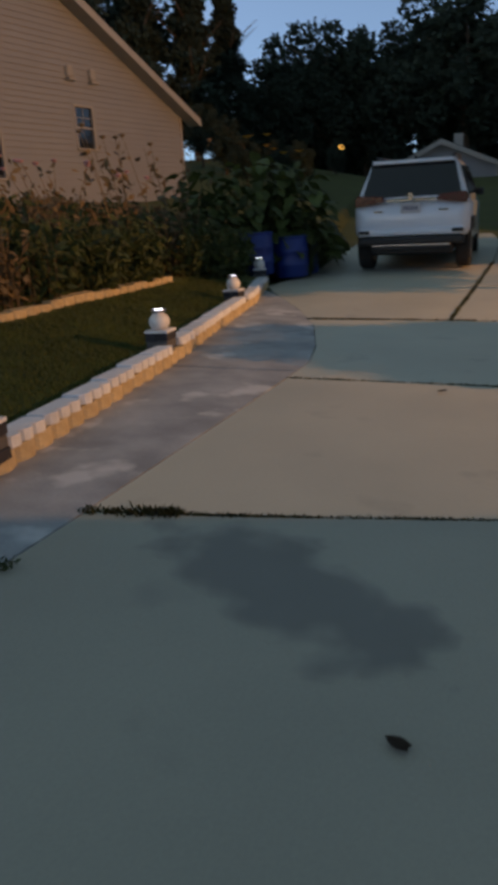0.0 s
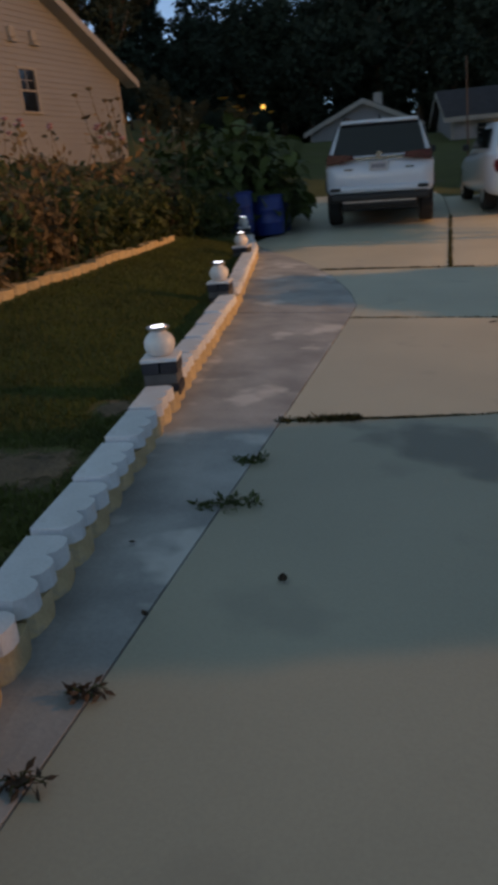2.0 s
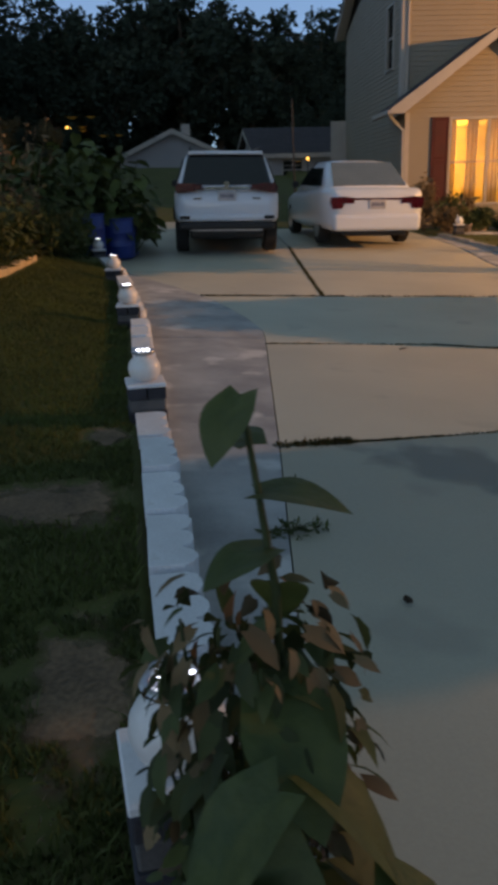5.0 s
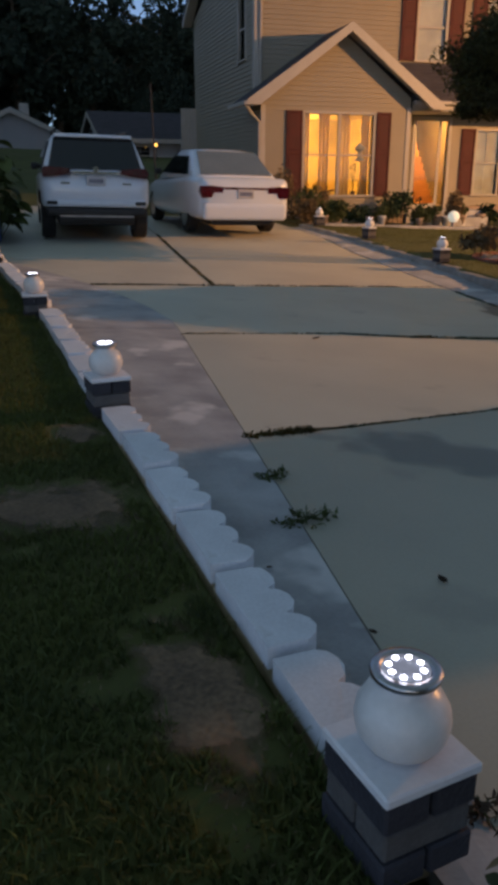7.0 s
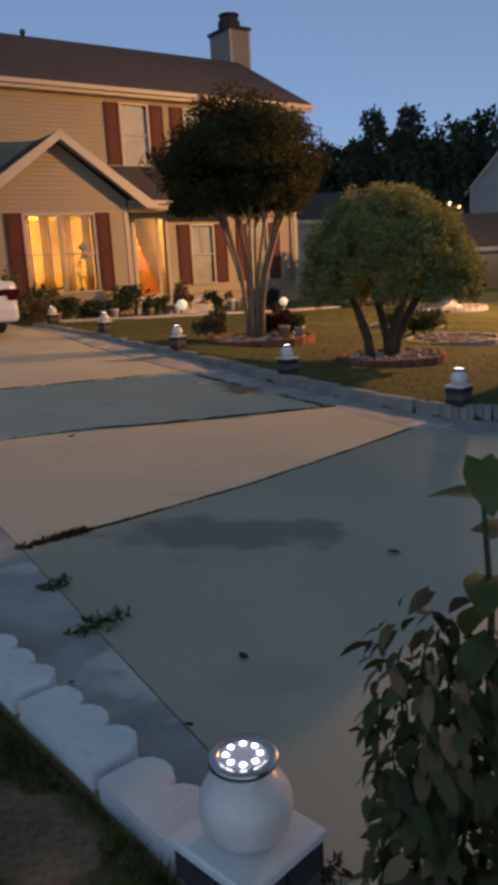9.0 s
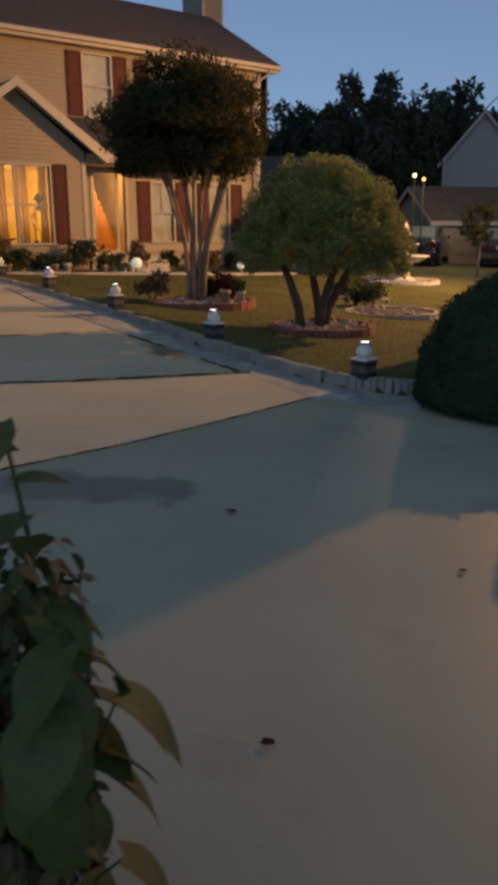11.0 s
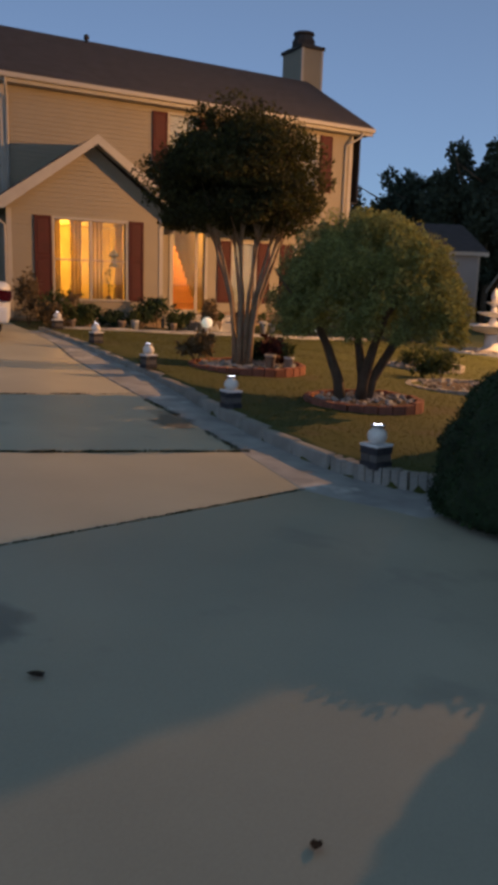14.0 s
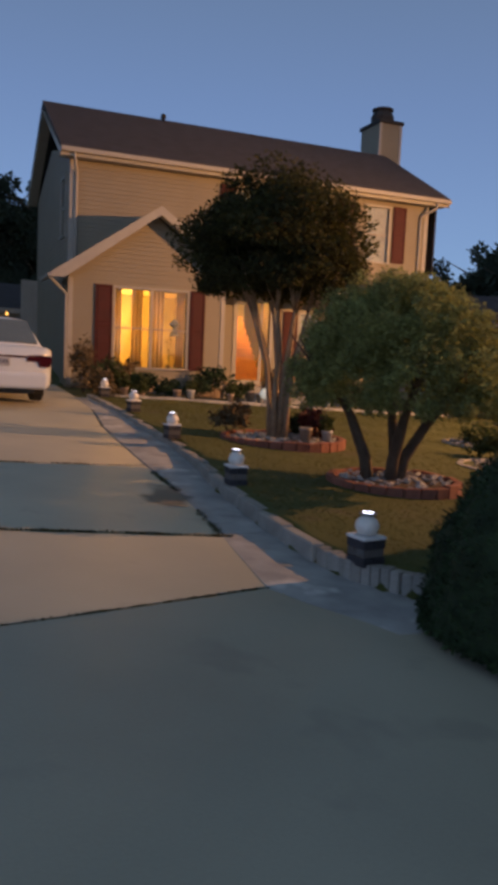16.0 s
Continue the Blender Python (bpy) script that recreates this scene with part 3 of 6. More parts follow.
for (xa, ya), (xb, yb) in zip(curve, curve[1:]):
    n = max(1, round(math.hypot(xb - xa, yb - ya) / 0.07))
    for k in range(n):
        u = k / n
        x, y = xa + (xb - xa) * u, ya + (yb - ya) * u
        ob = new("edging_brick", soldier)
        ob.parent = lawn_kerb
        ob.matrix_world = pose(x, y, -0.045 + rng.uniform(-0.006, 0.006), rng.uniform(-1, 1), rng.uniform(-3, 3), math.degrees(math.atan2(xa - xb, yb - ya)))

# ---- houses ----


def lap_wall(bm, x0, x1, z0, z1, y, openings=(), gable=None, step=0.115, thick=0.14, lip=0.022):
    """A wall of lapped boards facing -y, with openings (x0, x1, z0, z1) through it. gable: (x, z) of the peak over z1."""
    top = gable[1] if gable else z1
    cuts = sorted({*np.arange(z0, top, step).round(4).tolist(), z0, z1, top, *[o[2] for o in openings], *[o[3] for o in openings]})
    cuts = [c for c in cuts if z0 <= c <= top]

    def span(z):
        if z <= z1 or not gable:
            return x0, x1
        u = (z - z1) / (gable[1] - z1)
        return x0 + (gable[0] - x0) * u, x1 + (gable[0] - x1) * u

    for a, b in zip(cuts, cuts[1:]):
        if b - a < 0.002:
            continue
        base = z0 + math.floor((a - z0) / step + 1e-6) * step
        fa, fb = lip * (1 - (a - base) / step), lip * (1 - (b - base) / step)
        (l0, r0), (l1, r1) = span(a), span(b)
        gaps = sorted((o[0], o[1]) for o in openings if o[2] < (a + b) / 2 < o[3])
        edges = [(l0, l1)] + [p for g in gaps for p in ((g[0], g[0]), (g[1], g[1]))] + [(r0, r1)]
        for (la, lb), (ra, rb) in zip(edges[::2], edges[1::2]):
            v = [bm.verts.new(p) for p in ((la, y - fa, a), (ra, y - fa, a), (rb, y - fb, b), (lb, y - fb, b), (la, y + thick, a), (ra, y + thick, a), (rb, y + thick, b), (lb, y + thick, b))]
            for f in ((0, 1, 2, 3), (5, 4, 7, 6), (4, 5, 1, 0), (3, 2, 6, 7), (4, 0, 3, 7), (1, 5, 6, 2)):
                bm.faces.new([v[i] for i in f])
    return bm


def turned(bm, m):
    bmesh.ops.transform(bm, matrix=m, verts=bm.verts[:])
    return bm


def roof_slope(bm, x0, x1, y0, z0, y1, z1, step=0.15, thick=0.10, x0t=None, x1t=None):
    """A slope of overlapping shingle courses from its eave (y0, z0) up to (y1, z1), between x0 and x1."""
    x0t, x1t = x0 if x0t is None else x0t, x1 if x1t is None else x1t
    n = max(2, round(math.hypot(y1 - y0, z1 - z0) / step))
    for k in range(n):
        u0, u1 = k / n, (k + 1) / n
        a = [x0 + (x0t - x0) * u0, x1 + (x1t - x1) * u0, x1 + (x1t - x1) * u1, x0 + (x0t - x0) * u1]
        ya, yb, za, zb = y0 + (y1 - y0) * u0, y0 + (y1 - y0) * u1, z0 + (z1 - z0) * u0, z0 + (z1 - z0) * u1
        v = [bm.verts.new(p) for p in ((a[0], ya, za + 0.012), (a[1], ya, za + 0.012), (a[2], yb, zb), (a[3], yb, zb), (a[0], ya, za - thick), (a[1], ya, za - thick), (a[2], yb, zb - thick), (a[3], yb, zb - thick))]
        for f in ((0, 1, 2, 3), (5, 4, 7, 6), (4, 5, 1, 0), (3, 2, 6, 7), (4, 0, 3, 7), (1, 5, 6, 2)):
            bm.faces.new([v[i] for i in f])
    bmesh.ops.recalc_face_normals(bm, faces=bm.faces[:])
    return bm


def sash_window(parent, x0, x1, z0, z1, y, grid=(1, 1), trim=0.07, glass=None, back=None, mullions=0, m=None, blind=None):
    """A window in a wall that faces -y: trim, meeting rail, bars, panes, and what hangs behind the glass."""
    win = empty("window")
    win.parent = parent
    if m is not None:
        win.matrix_local = m
    bm = bmesh.new()
    box(bm, x0 - trim, x0, y - 0.035, y + 0.06, z0 - 0.01, z1 + trim, 0.006)
    box(bm, x1, x1 + trim, y - 0.035, y + 0.06, z0 - 0.01, z1 + trim, 0.006)
    box(bm, x0 + 0.001, x1 - 0.001, y - 0.035, y + 0.06, z1, z1 + trim - 0.002, 0.006)
    units = mullions + 1
    w = (x1 - x0) / units
    zm = (z0 + z1) / 2
    for k in range(units):
        a, b = x0 + k * w, x0 + (k + 1) * w
        if k:
            box(bm, a - 0.035, a + 0.035, y - 0.025, y + 0.06, z0, z1, 0.005)
        box(bm, a + 0.002, b - 0.002, y - 0.005, y + 0.045, zm - 0.022, zm + 0.022, 0.004)
        for c in range(1, grid[0]):
            xx = a + (b - a) * c / grid[0]
            box(bm, xx - 0.009, xx + 0.009, y + 0.012, y + 0.036, zm + 0.02, z1)
        for c in range(1, grid[1]):
            zz = zm + (z1 - zm) * c / grid[1]
            box(bm, a + 0.03, b - 0.03, y + 0.014, y + 0.034, zz - 0.009, zz + 0.009)
    part("frame", bm, M_TRIM, win)
    bm = bmesh.new()
    box(bm, x0 - trim - 0.03, x1 + trim + 0.03, y - 0.07, y + 0.06, z0 - 0.06, z0 - 0.011, 0.008)
    part("sill", bm, M_TRIM, win)
    for k in range(units):
        for za, zb in ((z0, zm - 0.022), (zm + 0.022, z1)):
            bm = bmesh.new()
            box(bm, x0 + k * w + 0.01, x0 + (k + 1) * w - 0.01, y + 0.022, y + 0.028, za, zb)
            pane = part("pane", bm, glass or M_GLASS, win)
            pane.visible_shadow = False
    if blind:
        bm = bmesh.new()
        n = max(6, round((z1 - z0) / 0.05))
        for k in range(n):
            zz = z0 + (z1 - z0) * (k + 0.5) / n
            box(bm, x0, x1, y + 0.075, y + 0.10, zz - 0.020, zz + 0.018, m=None)
        part("blind", bm, blind, win, "pale slatted blind")
    return win


def shutter(parent, x0, x1, z0, z1, y):
    bm = bmesh.new()
    box(bm, x0, x1, y - 0.045, y - 0.016, z0, z1, 0.005)
    zm = (z0 + z1) / 2 + 0.03
    for a, b in ((z0, zm), (zm, z1)):
        box(bm, x0 + 0.06, x1 - 0.06, y - 0.054, y - 0.040, a + 0.07, b - 0.07, 0.012)
    for a, b, c, d in ((x0, x0 + 0.05, z0, z1), (x1 - 0.05, x1, z0, z1), (x0 + 0.052, x1 - 0.052, z0, z0 + 0.055), (x0 + 0.052, x1 - 0.052, z1 - 0.055, z1), (x0 + 0.052, x1 - 0.052, zm - 0.03, zm + 0.03)):
        box(bm, a, b, y - 0.062, y - 0.044, c, d, 0.004)
    return part("shutter", bm, M_SHUTTER, parent, "dark red panelled shutter")


M_BLIND = material("pale_blind", (0.55, 0.53, 0.50), 0.7, scale=3, fine=40, bump=0.05)
house = empty("main_house", pose(4.9, 19.8, 0, 0, 0, -4.0), "two-storey cream-sided house with red shutters, lit windows", "house", kind="structure")
W_MAIN = 10.9
LOW_W = [(6.7, 7.46, 0.94, 2.66), (8.88, 9.6, 0.93, 2.64)]
UP_W = [(4.61, 5.43, 4.44, 6.04), (6.73, 7.52, 4.42, 6.02), (8.78, 9.53, 4.40, 6.0)]
DOOR = (4.71, 5.76, 0.55, 2.90)
bm = bmesh.new()
lap_wall(bm, 0, W_MAIN, 0.62, 6.32, 0, LOW_W + UP_W + [DOOR, (0.002, 3.85, 0.6, 3.0)])
part("wall_front", bm, M_SIDING, house)
bm = bmesh.new()
lap_wall(bm, 0, 7.2, 0.62, 6.32, 0, [(5.7, 6.35, 4.4, 5.9)], gable=(3.6, 7.22))
turned(bm, pose(0, 7.2, 0, 0, 0, -90))
part("wall_side", bm, M_SIDING, house)
bm = bmesh.new()
lap_wall(bm, 0, 7.2, 0.62, 6.32, 0, gable=(3.6, 7.22), step=0.23)
turned(bm, pose(W_MAIN, 0, 0, 0, 0, 90))
part("wall_side", bm, M_SIDING, house)
bm = bmesh.new()
box(bm, 0, W_MAIN, 7.06, 7.2, 0.0, 6.32)
part("wall_back", bm, M_SIDING, house)
bm = bmesh.new()
box(bm, -0.0, W_MAIN, 0.03, 7.2, -0.6, 0.618)
box(bm, -0.23, 3.92, -1.17, 0.028, -0.3, 0.448)
part("foundation", bm, M_FOUND, house)
# beside the door, the added pale blind stands in for a lit room
for x0, x1, z0, z1 in LOW_W:
    sash_window(house, x0, x1, z0, z1, 0, (2, 2), blind=M_BLIND)
for x0, x1, z0, z1 in UP_W:
    sash_window(house, x0, x1, z0, z1, 0, (1, 1), blind=M_BLIND)
sash_window(house, -1.5, -0.85, 4.4, 5.9, 0, (1, 1), m=pose(0, 0, 0, 0, 0, -90))
for x0, x1 in ((4.08, 4.53), (5.51, 5.96), (6.21, 6.66), (7.61, 8.05), (8.27, 8.27), (9.67, 10.12)):
    shutter(house, x0, x1, 4.40, 6.08, 0)
for x0, x1 in ((6.18, 6.63), (7.54, 7.98), (8.37, 8.81), (9.68, 10.13)):
    shutter(house, x0, x1, 0.91, 2.72, 0)
for x0, x1, y0, y1 in ((-0.02, 0.11, -0.035, 0.0), (W_MAIN - 0.11, W_MAIN + 0.02, -0.035, 0.0)):
    bm = bmesh.new()
    box(bm, x0, x1, y0 + 0.005, y1 + 0.03, 0.64, 6.31, 0.006)
    part("corner_trim", bm, M_TRIM, house)
bm = bmesh.new()
box(bm, -0.035, -0.014, 0.002, 0.12, 0.64, 6.31, 0.004)
part("corner_trim", bm, M_TRIM, house)
# main roof
roof = empty("roof")
roof.parent = house
bm = bmesh.new()
roof_slope(bm, -0.32, W_MAIN + 0.50, -0.42, 6.44, 3.6, 8.60)
roof_slope(bm, -0.32, W_MAIN + 0.50, 7.62, 6.44, 3.6, 8.60)
part("shingles", bm, M_ROOF, roof)
bm = bmesh.new()
box(bm, -0.32, W_MAIN + 0.50, -0.40, -0.36, 6.18, 6.34, 0.006)
box(bm, -0.32, W_MAIN + 0.46, -0.358, 0.0, 6.20, 6.23)
part("soffit", bm, M_TRIM, roof)
bm = bmesh.new()
box(bm, -0.33, W_MAIN + 0.51, -0.53, -0.405, 6.26, 6.39, 0.03, seg=2)
part("gutter", bm, M_TRIM, roof)
for sx in (-0.32, W_MAIN + 0.47):
    bm = bmesh.new()
    for y0, y1 in ((-0.40, 3.6), (7.6, 3.6)):
        prism(bm, [(y0, 6.16), (y0, 6.33), (y1, 8.27), (y1, 8.30)], "x", sx, sx + 0.03)
    part("rake_board", bm, M_TRIM, roof)
bm = bmesh.new()
prism(bm, [(-0.36, 6.20), (3.6, 8.31), (3.6, 8.27), (-0.30, 6.19)], "x", -0.29, -0.02)
prism(bm, [(7.56, 6.20), (3.6, 8.31), (3.6, 8.27), (7.50, 6.19)], "x", -0.29, -0.02)
part("rake_soffit", bm, M_TRIM, roof)
bm = bmesh.new()
lathe(bm, [(0.05, 0), (0.05, 0.22), (0.085, 0.23), (0.085, 0.33), (0.03, 0.37)], 10, (3.3, 3.4, 8.35))
part("vent_pipe", bm, M_BLACK, roof, smooth=True)
for x in (0.14, 10.62):
    bm = bmesh.new()
    tube(bm, [(x + (0.35 if x > 5 else -0.12), -0.46, 6.28), (x + (0.30 if x > 5 else -0.1), -0.44, 6.10), (x, -0.08, 5.88), (x, -0.07, 5.5), (x, -0.07, 0.8)], [0.04] * 5, 8)
    part("downpipe", bm, M_TRIM, house, smooth=True)
# chimney
chimney = empty("chimney")
chimney.parent = house
chimney.location.x = 0.11
bm = bmesh.new()
lap_wall(bm, 11.18, 12.04, 6.6, 9.78, 3.85, thick=0.1)
b2 = bmesh.new()
lap_wall(b2, 0, 1.30, 6.6, 9.78, 0, thick=0.1)
turned(b2, pose(11.18, 5.15, 0, 0, 0, -90))
me_tmp = bpy.data.meshes.new("tmp")
b2.to_mesh(me_tmp)
b2.free()
bm.from_mesh(me_tmp)
bpy.data.meshes.remove(me_tmp)
box(bm, 11.24, 12.04, 3.91, 5.15, 6.5, 9.76)
part("chase", bm, M_SIDING, chimney)
bm = bmesh.new()
for x in (11.15, 11.96):
    box(bm, x, x + 0.10, 3.81, 3.865, 8.0, 9.78, 0.004)
part("corner_trim", bm, M_TRIM, chimney)
bm = bmesh.new()
box(bm, 11.11, 12.11, 3.77, 5.22, 9.78, 9.90, 0.01)
part("cap", bm, M_DARK, chimney)
bm = bmesh.new()
lathe(bm, [(0.40, 9.90), (0.42, 10.15), (0.32, 10.34), (0.30, 10.36), (0.38, 10.37), (0.38, 10.44), (0.1, 10.52)], 12, (11.60, 4.45, 0))
part("shroud", bm, M_DARK, chimney)

# gable wing
wing = empty("front_wing")
wing.parent = house
LW = (0.98, 2.87, 0.96, 2.92)
bm = bmesh.new()
lap_wall(bm, -0.18, 3.92, 0.45, 3.34, -1.2, [LW], gable=(1.97, 4.80))
part("wall_front", bm, M_SIDING, wing)
bm = bmesh.new()
lap_wall(bm, 0, 1.2, 0.45, 3.12, 0)
turned(bm, pose(-0.18, 0, 0, 0, 0, -90))
part("wall_side", bm, M_SIDING, wing)
bm = bmesh.new()
lap_wall(bm, 0, 1.2, 0.45, 3.12, 0)
turned(bm, pose(3.92, -1.2, 0, 0, 0, 90))
part("wall_side", bm, M_SIDING, wing)
for x in (-0.20, 3.81):
    bm = bmesh.new()
    box(bm, x, x + 0.12, -1.235, -1.195, 0.46, 3.11, 0.006)
    part("corner_trim", bm, M_TRIM, wing)
sash_window(wing, *LW, -1.2, (1, 1), mullions=1)
shutter(wing, 0.47, 0.91, 0.92, 2.99, -1.2)
shutter(wing, 2.95, 3.36, 0.92, 2.99, -1.2)
bm = bmesh.new()
for s in (-1, 1):
    b2 = bmesh.new()
    roof_slope(b2, -0.02, 1.72, 0, 3.16, 2.64, 4.96)
    turned(b2, Matrix.Translation((2.00 + s * 2.64, 0, 0)) @ (pose(0, 0, 0, 0, 0, 90) if s > 0 else pose(0, 0, 0, 0, 0, -90)))
    me_tmp = bpy.data.meshes.new("tmp")
    b2.to_mesh(me_tmp)
    b2.free()
    bm.from_mesh(me_tmp)
    bpy.data.meshes.remove(me_tmp)
for v in bm.verts:
    v.co.y = -1.62 + abs(v.co.y) * (1.62 / 1.72)
bmesh.ops.recalc_face_normals(bm, faces=bm.faces[:])
part("roof", bm, M_ROOF, wing)
bm = bmesh.new()
for s in (-1, 1):
    prism(bm, [(2.0 + s * 2.66, 3.06), (2.0 + s * 2.66, 3.17), (2.0, 4.98), (2.0, 4.76), (2.0 + s * 2.34, 3.06)], "y", -1.66, -1.625)
part("rake_board", bm, M_TRIM, wing)
bm = bmesh.new()
for s in (-1, 1):
    prism(bm, [(2.0 + s * 2.60, 3.02), (2.0 + s * 2.60, 3.05), (2.0, 4.84), (2.0, 4.81)], "y", -1.62, -1.22)
part("rake_soffit", bm, M_TRIM, wing)
bm = bmesh.new()
box(bm, -0.74, -0.62, -1.64, 0.0, 3.04, 3.15, 0.02)
tube(bm, [(-0.68, -1.58, 3.04), (-0.45, -1.30, 2.88), (-0.25, -1.26, 2.7), (-0.25, -1.26, 0.6)], [0.035] * 4, 8)
part("gutter", bm, M_TRIM, wing)
# porch roof over the door
porch = empty("porch")
porch.parent = house
bm = bmesh.new()
roof_slope(bm, 3.98, 8.4, -1.12, 3.36, -0.02, 4.36)
part("roof", bm, M_ROOF, porch)
bm = bmesh.new()
box(bm, 4.0, 8.4, -1.16, -1.10, 3.10, 3.30, 0.006)
box(bm, 4.0, 8.4, -1.10, -0.02, 3.06, 3.10)
box(bm, 4.0, 8.42, -1.27, -1.165, 3.20, 3.31, 0.025)
part("fascia", bm, M_TRIM, porch)
bm = bmesh.new()
box(bm, 3.97, 6.6, -1.25, -0.02, 0.1, 0.53, 0.01)
box(bm, 4.3, 6.3, -1.6, -1.25, 0.1, 0.36, 0.01)
part("step", bm, M_WALK, porch)
# front door, glazed, ajar hall behind
door = empty("front_door")
door.parent = house
bm = bmesh.new()
box(bm, DOOR[0] - 0.09, DOOR[0], -0.04, 0.12, 0.55, 3.02, 0.006)
box(bm, DOOR[1], DOOR[1] + 0.09, -0.04, 0.12, 0.55, 3.02, 0.006)
box(bm, DOOR[0] + 0.001, DOOR[1] - 0.001, -0.04, 0.12, 2.93, 3.02, 0.006)
part("frame", bm, M_TRIM, door)
bm = bmesh.new()
box(bm, DOOR[0], DOOR[0] + 0.05, 0.0, 0.04, 0.56, 2.92)
box(bm, DOOR[1] - 0.30, DOOR[1] - 0.22, 0.0, 0.04, 0.56, 2.92)
box(bm, DOOR[0] + 0.051, DOOR[1] - 0.301, 0.0, 0.04, 0.56, 0.68)
part("leaf", bm, M_TRIM, door, "glazed storm door")
bm = bmesh.new()
box(bm, DOOR[0] + 0.05, DOOR[1] - 0.3, 0.017, 0.023, 0.68, 2.92)
box(bm, DOOR[1] - 0.22, DOOR[1], 0.017, 0.023, 0.56, 2.92)
part("pane", bm, M_GLASS, door).visible_shadow = False

# ---- rooms behind the windows ----
def room(name, x0, x1, y0, y1, z0, z1, mat, label):
    r = empty(name, label=label, category="room", kind="structure")
    r.matrix_world = house.matrix_world.copy()
    t = 0.05
    for nm, b in (("wall_left", (x0 - t, x0, y0, y1, z0, z1)), ("wall_right", (x1, x1 + t, y0, y1, z0, z1)), ("wall_back", (x0, x1, y1, y1 + t, z0, z1)), ("ceiling", (x0, x1, y0, y1, z1, z1 + t)), ("floor", (x0, x1, y0, y1, z0 - t, z0))):
        bm = bmesh.new()
        box(bm, *b)
        part(nm, bm, mat, r)
    return r


room("living_room", 0.2, 3.8, -1.04, 2.8, 0.5, 3.05, M_ROOM, "warmly lit living room")
room("hall", 4.3, 6.35, 0.16, 3.6, 0.5, 3.10, M_ROOM, "warmly lit hall with stairs")
room("side_room", 6.6, 8.9, 0.16, 3.0, 0.5, 3.0, M_ROOM, "dim side room")
room("bedroom", 0.2, 11.3, 0.16, 3.0, 4.2, 6.28, M_DARK, "dark upstairs rooms")
stairs = empty("staircase", house.matrix_world.copy(), "orange wooden staircase rising in the hall", "stairs")
for k in range(11):
    bm = bmesh.new()
    box(bm, 4.33, 6.02 - k * 0.075, 0.97 + k * 0.004, 1.90, 0.5 + k * 0.185, 0.66 + k * 0.185, 0.006)
    box(bm, 4.33, 6.04 - k * 0.075, 0.95 + k * 0.004, 1.92, 0.66 + k * 0.185, 0.684 + k * 0.185, 0.006)
    part("step", bm, M_STAIR, stairs)


def curtain(x0, x1, z0, z1, y, folds, seed):
    rng = random.Random(seed)
    n = folds * 6
    bm = bmesh.new()
    rows = []
    for z in (z0, (z0 + z1) / 2, z1):
        rows.append([bm.verts.new((x0 + (x1 - x0) * k / n, y + 0.028 * math.sin(2 * math.pi * k / 6 + rng.uniform(-0.3, 0.3)), z)) for k in range(n + 1)])
    for a, b in zip(rows, rows[1:]):
        for k in range(n):
            bm.faces.new((a[k], a[k + 1], b[k + 1], b[k]))
    bmesh.ops.solidify(bm, geom=bm.faces[:], thickness=0.003)
    ob = mesh_ob("curtain", bm, M_CURTAIN, None, "", True)
    ob.matrix_world = house.matrix_world.copy()
    return tagged(ob, "gathered sheer cream curtain in the lit window", "curtain", "curtains of the front window")


for k, (a, b) in enumerate(((0.94, 1.16), (1.42, 1.72), (1.98, 2.30), (2.62, 2.85))):
    curtain(a + 0.05, b + 0.05, 0.75, 2.98, -0.92, 3, k)


# plants and a hanging lantern in the lit window
for k, (x, h) in enumerate(((1.12, 0.62), (1.5, 0.4), (2.15, 0.75), (2.55, 0.85), (2.75, 0.5))):
    sill_plant = empty("window_plant", house.matrix_world @ pose(x, -0.78, 0.9), "leggy potted plant on the window ledge", "plant", "plants in the front window")
    rp = np.random.default_rng(200 + k)
    bm = bmesh.new()
    lathe(bm, [(0.05, 0), (0.075, 0.12), (0.08, 0.14)], 12)
    part("pot", bm, M_POT, sill_plant)
    bm = bmesh.new()
    pts = []
    for j in range(5):
        q = (rp.normal() * 0.06, rp.normal() * 0.03)
        tube(bm, [(0, 0, 0.1), (q[0] * 0.5, q[1] * 0.5, h * 0.5), (q[0], q[1], h * rp.uniform(0.7, 1))], [0.006, 0.005, 0.003], 5, cap=False)
        for _ in range(9):
            u = rp.uniform(0.3, 1)
            pts.append((q[0] * u + rp.normal() * 0.03, q[1] * u, h * u))
    part("stems", bm, M_LEAF_DARK, sill_plant)
    v, f = leaf_cloud(np.array(pts), 0.045, rng=rp)
    array_ob("leaves", v, f, M_LEAF_DARK, sill_plant)
lantern = empty("hanging_lantern", house.matrix_world @ pose(2.62, -0.98, 1.80), "grey hanging lantern ornament in the window", "ornament")
bm = bmesh.new()
lathe(bm, [(0.13, 0.0), (0.14, 0.03), (0.07, 0.10), (0.06, 0.24), (0.15, 0.30), (0.14, 0.33), (0.05, 0.42), (0.02, 0.46)], 10)
part("body", bm, M_KERB, lantern)
bm = bmesh.new()
tube(bm, [(0, 0, 0.45), (0, 0, 1.12)], [0.004, 0.004], 5)
part("cord", bm, M_DARK, lantern)
window_ledge = mesh_ob("window_ledge", box(bmesh.new(), 0.95, 2.9, -1.0, -0.62, 0.84, 0.895, 0.006), M_TRIM)
window_ledge.matrix_world = house.matrix_world.copy()
tagged(window_ledge, "white ledge inside the front window", "ledge", kind="structure")

# ---- cars ----


